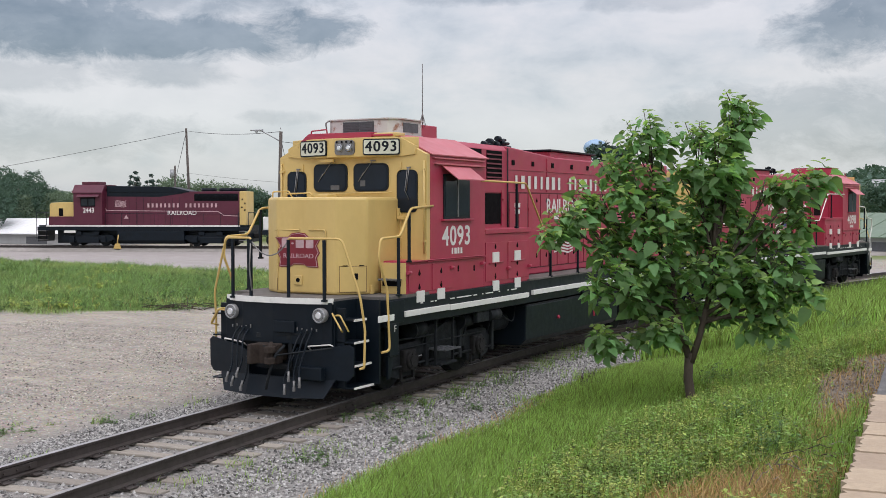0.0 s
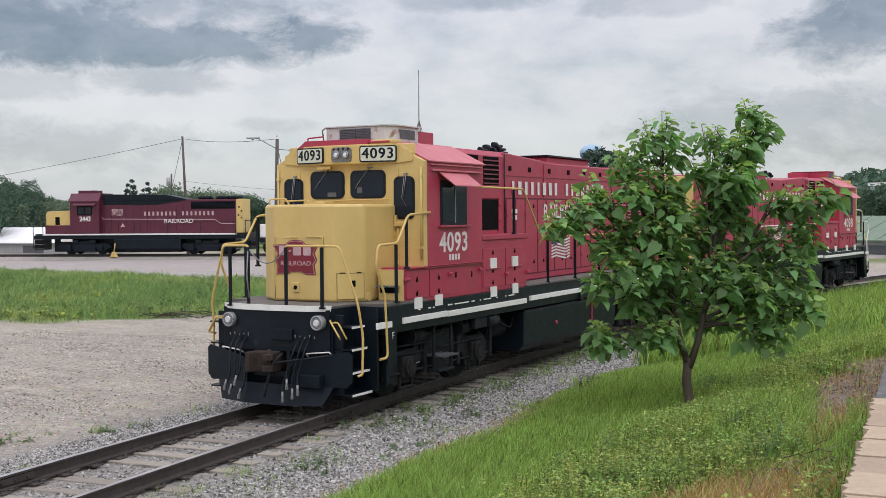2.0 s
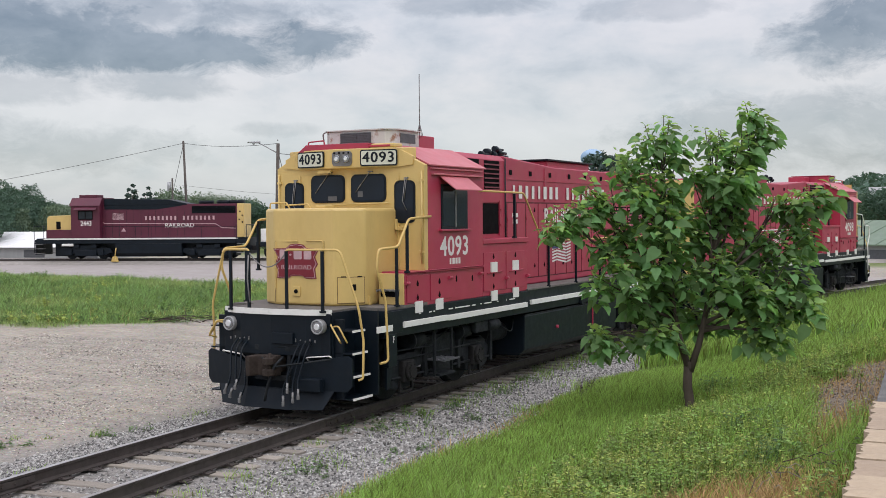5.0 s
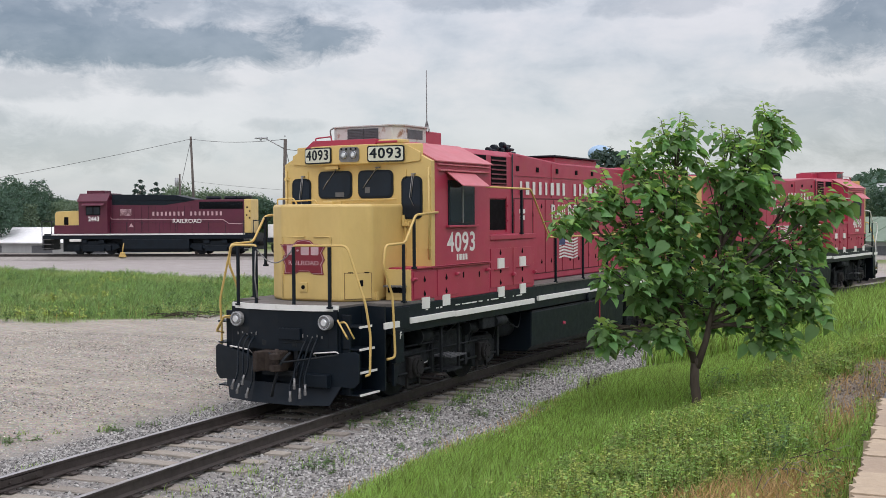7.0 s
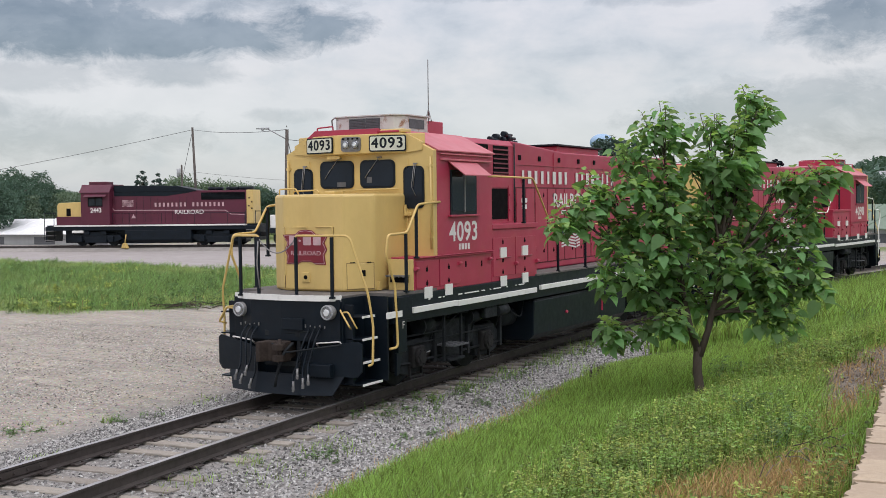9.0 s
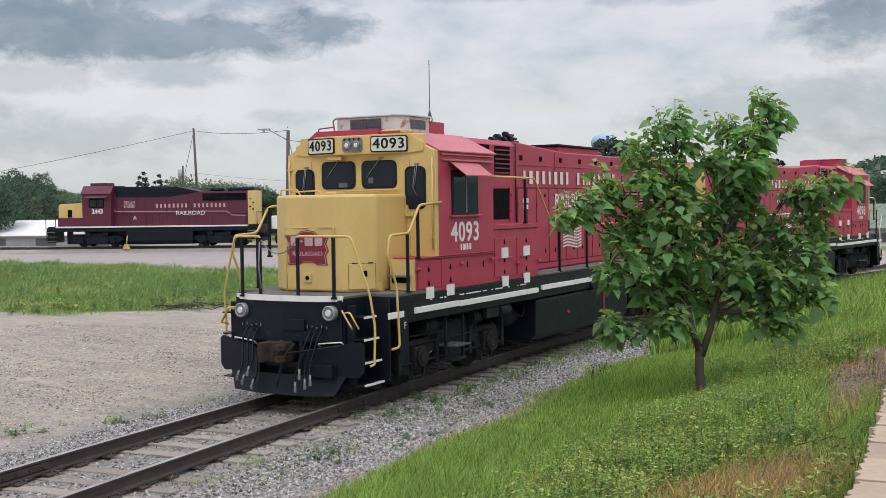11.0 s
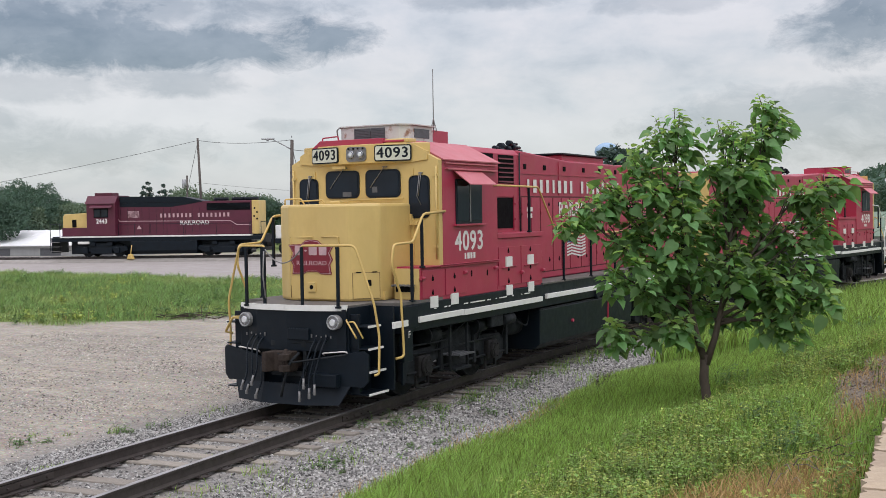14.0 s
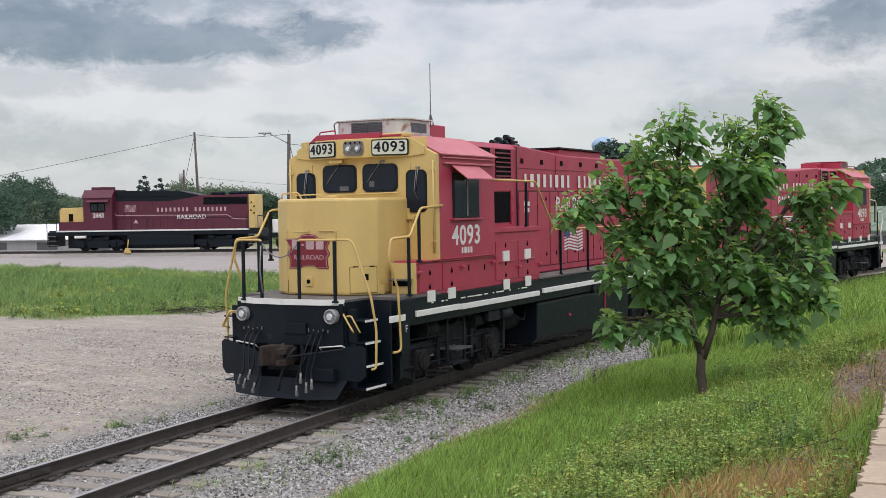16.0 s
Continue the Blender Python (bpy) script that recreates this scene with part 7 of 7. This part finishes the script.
def plant_grass():
    rng = np.random.default_rng(3)

    def bank(x, y):
        g = zones(x, y)[0] * (x < 9.6 - 0.06 * (y + 6)) * (x - track_x(y) > 1.2)
        clump = 0.55 + 0.45 * np.sin(x * 2.1 + np.sin(y * 1.3) * 2) * np.sin(y * 1.7 + x)
        return g * np.clip(clump + 0.35, 0, 1) * (1 - 0.9 * np.clip(straw_share(x, y), 0, 1)) * (1 - 0.97 * zones(x, y)[2])
    x, y = scatter(rng, 220000, 2.0, 9.7, -9, 9, bank)
    u = x - track_x(y)
    h = (0.16 + 0.22 * rng.random(len(x))) * (0.55 + 0.45 * smooth01(u, 3.0, 4.2)) * (0.8 + 0.35 * np.sin(x * 1.1 + y * 0.8))
    h = h * (1 - 0.75 * np.exp(-((x - 6.35) ** 2 + (y - 0.9) ** 2) / 0.9))
    blades("grass_bank", x, y, h, 0.008 + 0.006 * rng.random(len(x)), GRASS, "long bright green grass on the bank", 1)
    x, y = scatter(rng, 110000, 1.0, 12, 9, 52, bank)
    blades("grass_bank", x, y, 0.30 + 0.40 * rng.random(len(x)), 0.02 + 0.015 * rng.random(len(x)), GRASS, "long green grass on the far bank", 2)

    def field(x, y):
        u = x - track_x(y)
        return zones(x, y)[0] * (u < -3) * (road_edge(x, y) < 1.0)
    x, y = scatter(rng, 420000, -56, -8, 4, 44, field)
    patch = np.sin(x * 0.5 + y * 0.35 + 1.5 * np.sin(y * 0.4)) * np.sin(y * 0.45 - x * 0.25) + 0.3 * rng.normal(size=len(x))
    patch += 0.75 * (1 - smooth01(lot_edge(x, y), 1.5, 6.0)) + 0.45 * smooth01(road_edge(x, y), -7, -2) - 0.15
    lump = 0.5 + 0.5 * np.sin(x * 1.5 + 2 * np.sin(y * 0.7)) * np.sin(y * 1.2 + x * 0.4)
    h = (0.14 + 0.30 * rng.random(len(x))) * (0.55 + 0.75 * lump) * (0.45 + 0.55 * smooth01(lot_edge(x, y), 0, 5))
    pale = patch > 0.35
    blades("field_seed_grass", x[pale], y[pale], h[pale] * 1.1, 0.014 + 0.010 * rng.random(int(pale.sum())), GRASS_PALE, "pale seeding grass in the field", 23, 0.5)
    x, y, h = x[~pale], y[~pale], h[~pale]
    blades("grass_field", x, y, h * 1.15, 0.015 + 0.012 * rng.random(len(x)), GRASS_FAR, "rough green grass between lot and road", 3, 0.5)

    x, y = scatter(rng, 1200, -54, -8, 4, 45, field)
    blades("field_straw", x, y, 0.25 + 0.25 * rng.random(len(x)), 0.012 + 0.008 * rng.random(len(x)), DRY, "pale dry stalks among the field grass", 13)

    def straw(x, y):
        a = straw_share(x, y) * 1.2
        a = a + 0.07 * (x > 7.6) + 0.10 * np.exp(-((x - track_x(y) - grass_line(y)) / 0.4) ** 2)
        return np.clip(a, 0, 1) * (x < 9.5 - 0.06 * (y + 6))
    x, y = scatter(rng, 150000, 3, 9.6, -9, 12, straw)
    blades("dry_grass", x, y, 0.08 + 0.16 * rng.random(len(x)), 0.006 + 0.004 * rng.random(len(x)), DRY, "straw-coloured dry grass along the bank", 4, 0.6)

    # tufts beside the rails and on the lot
    spots = [(-2.43, -1.46, 0.07, 0.22), (-3.4, -2.2, 0.10, 0.12), (-3.0, -1.9, 0.08, 0.10), (1.15, -1.0, 0.12, 0.16), (1.6, -2.1, 0.30, 0.16), (2.2, -1.6, 0.35, 0.18), (1.3, -3.2, 0.25, 0.2), (1.7, 0.6, 0.4, 0.14),
             (1.5, 2.0, 0.3, 0.2), (1.6, 3.4, 0.35, 0.22), (1.5, 5.2, 0.4, 0.26), (1.6, 7.0, 0.3, 0.3), (1.45, 8.4, 0.3, 0.3), (1.4, 9.6, 0.4, 0.3), (-2.2, 0.6, 0.3, 0.15),
             (1.2, -4.4, 0.3, 0.18), (-1.5, -4.0, 0.2, 0.12), (2.5, 0.8, 0.3, 0.2), (1.9, -3.4, 0.35, 0.15), (0.2, -2.6, 0.2, 0.08), (2.7, 3.2, 0.35, 0.3), (2.4, 6.5, 0.3, 0.35)]
    X, Y, H = [], [], []
    for cx, cy, r, hh in spots:
        k = int(130 * r + 18)
        X.append(cx + float(track_x(cy)) * (abs(cx) < 2) + rng.normal(0, r * 0.6, k))
        Y.append(cy + rng.normal(0, r * 0.8, k))
        H.append(hh * (0.5 + 0.8 * rng.random(k)))
    blades("grass_tufts", np.concatenate(X), np.concatenate(Y), np.concatenate(H) * 0.8, 0.009, GRASS, "scattered grass tufts in the ballast", 6, 0.55)


plant_grass()


def plant_weeds(name, label, spots, seed, mat, leaf=(0.05, 0.11)):
    """Broad-leaved weeds: stems with paired leaves."""
    rng = random.Random(seed)
    vs, fs = [], []
    for x, y, h in spots:
        z = float(ground_z(x, y))
        for s in range(rng.randint(2, 5)):
            lean = Vector((rng.gauss(0.08, 0.2), rng.gauss(0.04, 0.2), 1)).normalized()
            root = Vector((x + rng.gauss(0, 0.06), y + rng.gauss(0, 0.06), z - 0.02))
            hh = h * rng.uniform(0.6, 1.1)
            o = len(vs)
            vs += [tuple(root + Vector((0.006, 0, 0))), tuple(root - Vector((0.006, 0, 0))), tuple(root + lean * hh)]
            fs.append((o, o + 1, o + 2))
            for k in range(rng.randint(8, 14)):
                at = root + lean * hh * rng.uniform(0.25, 1.0)
                d = Vector((rng.gauss(0, 1), rng.gauss(0, 1), rng.uniform(-0.3, 0.5))).normalized()
                size = rng.uniform(*leaf)
                side = d.cross(Vector((0, 0, 1))).normalized() * size * 0.36
                o = len(vs)
                vs += [tuple(p) for p in (at, at + d * size * 0.5 + side, at + d * size - Vector((0, 0, size * 0.2)), at + d * size * 0.5 - side)]
                fs += [(o, o + 1, o + 2), (o, o + 2, o + 3)]
    ob = mesh_from(name, vs, fs, mat)
    return tagged(ob, label, "weeds", kind="stuff")


rw = random.Random(33)
SPOTS = []
while len(SPOTS) < 2500:
    x, y = rw.uniform(5.4, 9.4), rw.uniform(-8, 16)
    dens = float(smooth01(x - 0.10 * y, 5.6, 8.2)) * (1 - 0.97 * min(1, 1.3 * float(zones(x, y)[2]))) * (1 - 0.97 * min(1, 1.4 * float(straw_share(x, y))))
    if rw.random() < dens and x < 9.35 - 0.05 * (y + 6):
        SPOTS.append((x, y, rw.uniform(0.12, 0.40)))
plant_weeds("weeds", "leafy green weeds on the bank below the wall", [p for p in SPOTS if math.sin(p[0] * 3.1 + p[1] * 1.3) * math.sin(p[1] * 2.2 - p[0]) + rw.gauss(0, 0.6) < 0.2], 7, WEED, (0.02, 0.055))
plant_weeds("weeds", "yellow-green weeds on the bank below the wall", [p for p in SPOTS if math.sin(p[0] * 3.1 + p[1] * 1.3) * math.sin(p[1] * 2.2 - p[0]) + rw.gauss(0, 0.6) >= 0.0], 17, WEED_PALE, (0.018, 0.05))
plant_weeds("wall_weeds", "weeds growing against the stone wall", [(9.40 - 0.05 * (y + 4) + rw.uniform(-0.25, 0.0), y, rw.uniform(0.2, 0.5)) for y in (-7.6, -7.2, -6.4, -5.9, -5.4, -5.1, -4.7, -4.2, -3.9, -3.5)], 8, WEED, (0.03, 0.065))
plant_weeds("tall_stalks", "tall dark weed stalks at the grass edge", [(3.78, 3.5, 0.5), (3.7, 3.7, 0.55), (3.5, 4.6, 0.45), (3.0, 5.8, 0.4), (3.9, 3.3, 0.4)], 18, BARK, (0.03, 0.06))
EDGE = [(-17.6 + s * 0.815 + rw.gauss(0, 0.6), 12.9 + s * 0.58 + rw.gauss(0.3, 0.7), rw.uniform(0.2, 0.55)) for s in (rw.uniform(-14, 14) for _ in range(110))]
plant_weeds("field_weeds", "dark weeds at the lot's edge", EDGE, 9, WEED_DARK, (0.06, 0.13))
FIELD = []
while len(FIELD) < 1500:
    x, y = rw.uniform(-52, -9), rw.uniform(5, 40)
    if 0.3 < lot_edge(x, y) and road_edge(x, y) < -0.3 and x - float(track_x(y)) < -4:
        FIELD.append((x, y, rw.uniform(0.18, 0.62) * (0.75 + 0.25 * math.sin(x * 0.9 + y * 0.6))))
plant_weeds("field_weeds", "broad-leaved weeds among the field grass", [p for p in FIELD if math.sin(p[0] * 0.6 + p[1] * 0.5) + rw.gauss(0, 0.5) < 0], 19, WEED_DARK, (0.07, 0.15))
plant_weeds("field_weeds", "bright leafy weeds among the field grass", [p for p in FIELD if math.sin(p[0] * 0.6 + p[1] * 0.5) + rw.gauss(0, 0.5) > 0.2], 29, WEED_PALE, (0.06, 0.13))


CLUMPS = [(6.85, 4.5), (6.65, 7.7), (8.3, -2.8), (6.85, -1.0), (7.6, -1.5), (7.1, -3.1), (8.0, -4.0), (7.05, -4.2), (7.35, 5.0), (7.35, 1.2), (7.9, 2.6), (6.3, -2.6), (7.3, -5.4), (8.7, -3.9)]
plant_weeds("weed_clumps", "taller leafy weed clumps on the bank", [(cx + rw.gauss(0, 0.16), cy + rw.gauss(0, 0.2), rw.uniform(0.22, 0.46)) for cx, cy in CLUMPS for _ in range(8)], 27, WEED, (0.03, 0.065))


LOW = [(1.35, 0.4), (1.5, 1.1), (1.25, 1.9), (1.55, 2.9), (1.4, 3.6), (1.75, 4.4), (1.35, 5.6), (1.5, 6.6), (1.4, 7.8), (1.6, 9.0), (1.3, 10.2), (2.2, 2.3), (2.5, -0.6), (1.9, -2.3), (-2.45, -1.4), (-3.3, -2.6)]
plant_weeds("track_weeds", "low dark weeds in the ballast beside the rails", [(cx + float(track_x(cy)) + rw.gauss(0, 0.16), cy + rw.gauss(0, 0.3), rw.uniform(0.05, 0.20)) for cx, cy in LOW for _ in range(9)], 41, WEED_DARK, (0.02, 0.05))
BUSHES = [(8.47, -3.78), (6.33, 6.47), (6.41, 9.8), (6.31, 2.67), (7.96, -2.18), (7.2, 8.6)]
plant_weeds("weed_clumps", "dark bushy weeds on the bank", [(cx + rw.gauss(0, 0.15), cy + rw.gauss(0, 0.2), rw.uniform(0.22, 0.48)) for cx, cy in BUSHES for _ in range(14)], 37, WEED_DARK, (0.025, 0.06))


def dead_branches():
    """Thin dead branches lying against the stone wall."""
    rng = random.Random(16)
    b = thing("brush_heap", "dry dead branches lying beside the stone wall", "brush heap", pose(9.08, -4.3, float(ground_z(9.08, -4.3)), 0, 0, 75))
    for k in range(34):
        bm = bmesh.new()
        p = Vector((rng.gauss(0, 0.42), rng.gauss(0, 0.13), rng.uniform(0.02, 0.20)))
        d = Vector((rng.gauss(0, 1), rng.gauss(0, 0.7), rng.uniform(-0.1, 0.35))).normalized() * rng.uniform(0.08, 0.2)
        tube(bm, [p - d, p + Vector((0, 0, 0.03)), p + d * 0.6, p + d], 0.005, 5, 0.002)
        part("stick", bm, BARK if k % 3 else TIE, b)


dead_branches()


def brush_heap():
    """A low dark heap of dead brush at the lot's edge."""
    rng = random.Random(6)
    b = thing("brush_heap", "low heap of dead brush at the lot's edge", "brush heap", pose(-15.0, 15.0, float(ground_z(-15.0, 15.0)), 0, 0, 30))
    for k in range(26):
        bm = bmesh.new()
        p = Vector((rng.gauss(0, 0.55), rng.gauss(0, 0.2), rng.uniform(0.02, 0.12)))
        d = Vector((rng.gauss(0, 1), rng.gauss(0, 0.6), rng.uniform(-0.05, 0.15))).normalized() * rng.uniform(0.2, 0.5)
        tube(bm, [p - d, p + Vector((0, 0, 0.04)), p + d], 0.02, 5, 0.008)
        part("stick", bm, BARK, b)


brush_heap()


def stones(name, label, x, y, size, seed, mat=None):
    """Loose angular stones: irregular eight-sided lumps lying on the ground."""
    rng = np.random.default_rng(seed)
    n = len(x)
    s = size * (0.55 + 0.9 * rng.random(n))
    z = ground_z(x, y) + s * 0.15
    ax = np.array([[1, 0, 0], [-1, 0, 0], [0, 1, 0], [0, -1, 0], [0, 0, 1], [0, 0, -1]], float)
    v = ax[None] * (0.6 + 0.7 * rng.random((n, 6, 1))) + 0.35 * rng.normal(size=(n, 6, 3))
    a = rng.uniform(0, 6.28, n)
    c, sn = np.cos(a)[:, None], np.sin(a)[:, None]
    v = np.stack([v[..., 0] * c - v[..., 1] * sn, v[..., 0] * sn + v[..., 1] * c, v[..., 2] * 0.75], -1) * s[:, None, None]
    v += np.stack([x, y, z], -1)[:, None]
    tri = np.array([[0, 2, 4], [2, 1, 4], [1, 3, 4], [3, 0, 4], [2, 0, 5], [1, 2, 5], [3, 1, 5], [0, 3, 5]])
    f = (np.arange(n)[:, None, None] * 6 + tri[None]).reshape(-1, 3)
    ob = mesh_from(name, v.reshape(-1, 3).tolist(), f.tolist(), mat or STONE)
    return tagged(ob, label, "gravel", kind="stuff")


def lay_stones():
    rng = np.random.default_rng(8)

    def shoulder(x, y):
        u = x - track_x(y)
        near_rail = (np.abs(np.abs(u) - 0.7525) > 0.10)
        gauge = (np.abs(u) < 0.7) * 0.20
        side = ((u > 0.85) & (u < grass_line(y) + 0.25)) * (1 - 0.85 * smooth01(1.75 - u, 0.0, 0.4)) + ((u < -0.85) & (u > -2.5)) * 0.9
        return (gauge + side) * near_rail
    x, y = scatter(rng, 150000, -3.4, 4.2, -7, 13, shoulder)
    stones("ballast", "loose grey crushed-stone ballast beside the rails", x, y, 0.0195, 1)
    x, y = scatter(rng, 15000, 0.6, 4.0, 13, 34, lambda a, b: ((a - track_x(b)) > 0.85) * ((a - track_x(b)) < grass_line(b) + 0.2))
    stones("ballast", "grey ballast along the far track", x, y, 0.045, 2)

    def lot(x, y):
        u = x - track_x(y)
        patch = 0.35 + 0.65 * smooth01(np.sin(x * 0.9 + y * 0.35) * np.sin(y * 1.1 - x * 0.3), -0.1, 0.8)
        return (u < -2.2) * (zones(x, y)[0] < 0.3) * patch
    x, y = scatter(rng, 55000, -16, -2, -6, 10, lot)
    stones("lot_gravel", "scattered gravel on the pale dirt lot", x, y, 0.014, 3, LOT_STONE)


lay_stones()
rs = np.random.default_rng(77)
sx, sy = scatter(rs, 9000, 7.2, 9.2, -5, 5, lambda a, b: zones(a, b)[2] * 0.8)
stones("bank_rubble", "loose rubble on the bare earth by the wall", sx, sy, 0.014, 5, RUBBLE)
dx, dy = scatter(rs, 3500, 7.0, 9.3, -5, 5, lambda a, b: zones(a, b)[2] * 0.9)
blades("dry_weeds", dx, dy, 0.03 + 0.08 * rs.random(len(dx)), 0.010 + 0.006 * rs.random(len(dx)), DRY, "low dead weeds on the bare earth", 31, 0.9)

# ---- wind in the young tree ----
GUST = [(0.0, -45), (0.5, -40), (1.0, -16), (1.5, 2), (2.0, -7), (2.5, 4), (3.0, -6), (3.5, 4), (4.0, 2), (4.7, -10), (5.4, -4), (6.0, -12), (6.5, -2), (7.0, 8), (7.5, -5), (8.0, -10), (8.5, -6), (9.0, -33),
        (9.6, -20), (10.2, -6), (10.8, -12), (11.3, 0), (11.6, -7), (12.0, -17), (12.5, 5), (13.0, -4), (13.5, -8), (14.0, -12), (14.5, 0), (15.0, -11), (15.5, -3), (16.0, 3)]


def motions():
    rng = random.Random(2)
    for limb, at, swing, reach in SAPLING:
        ph, ph2 = rng.uniform(0, 6.28), rng.uniform(0, 6.28)
        f1, f2 = rng.uniform(0.7, 1.2), rng.uniform(1.3, 2.0)
        rows = []
        for t, push in GUST:
            across = push * swing / (121.0 * reach) * min(1.0, reach / 1.2) + radians(1.2) * math.sin(f1 * 2 * math.pi * t / 2 + ph) * (0.5 + swing * 0.5)
            away = radians(1.5) * math.sin(f2 * math.pi * t / 1.6 + ph2)
            turn = radians(2.0) * math.sin(f1 * math.pi * t + ph2)
            m = Matrix.Translation(at) @ Matrix.Rotation(across, 4, AWAY) @ Matrix.Rotation(away, 4, RIGHT) @ Matrix.Rotation(turn, 4, "Z")
            rows.append((t, m))
        walk(limb, rows)


motions()
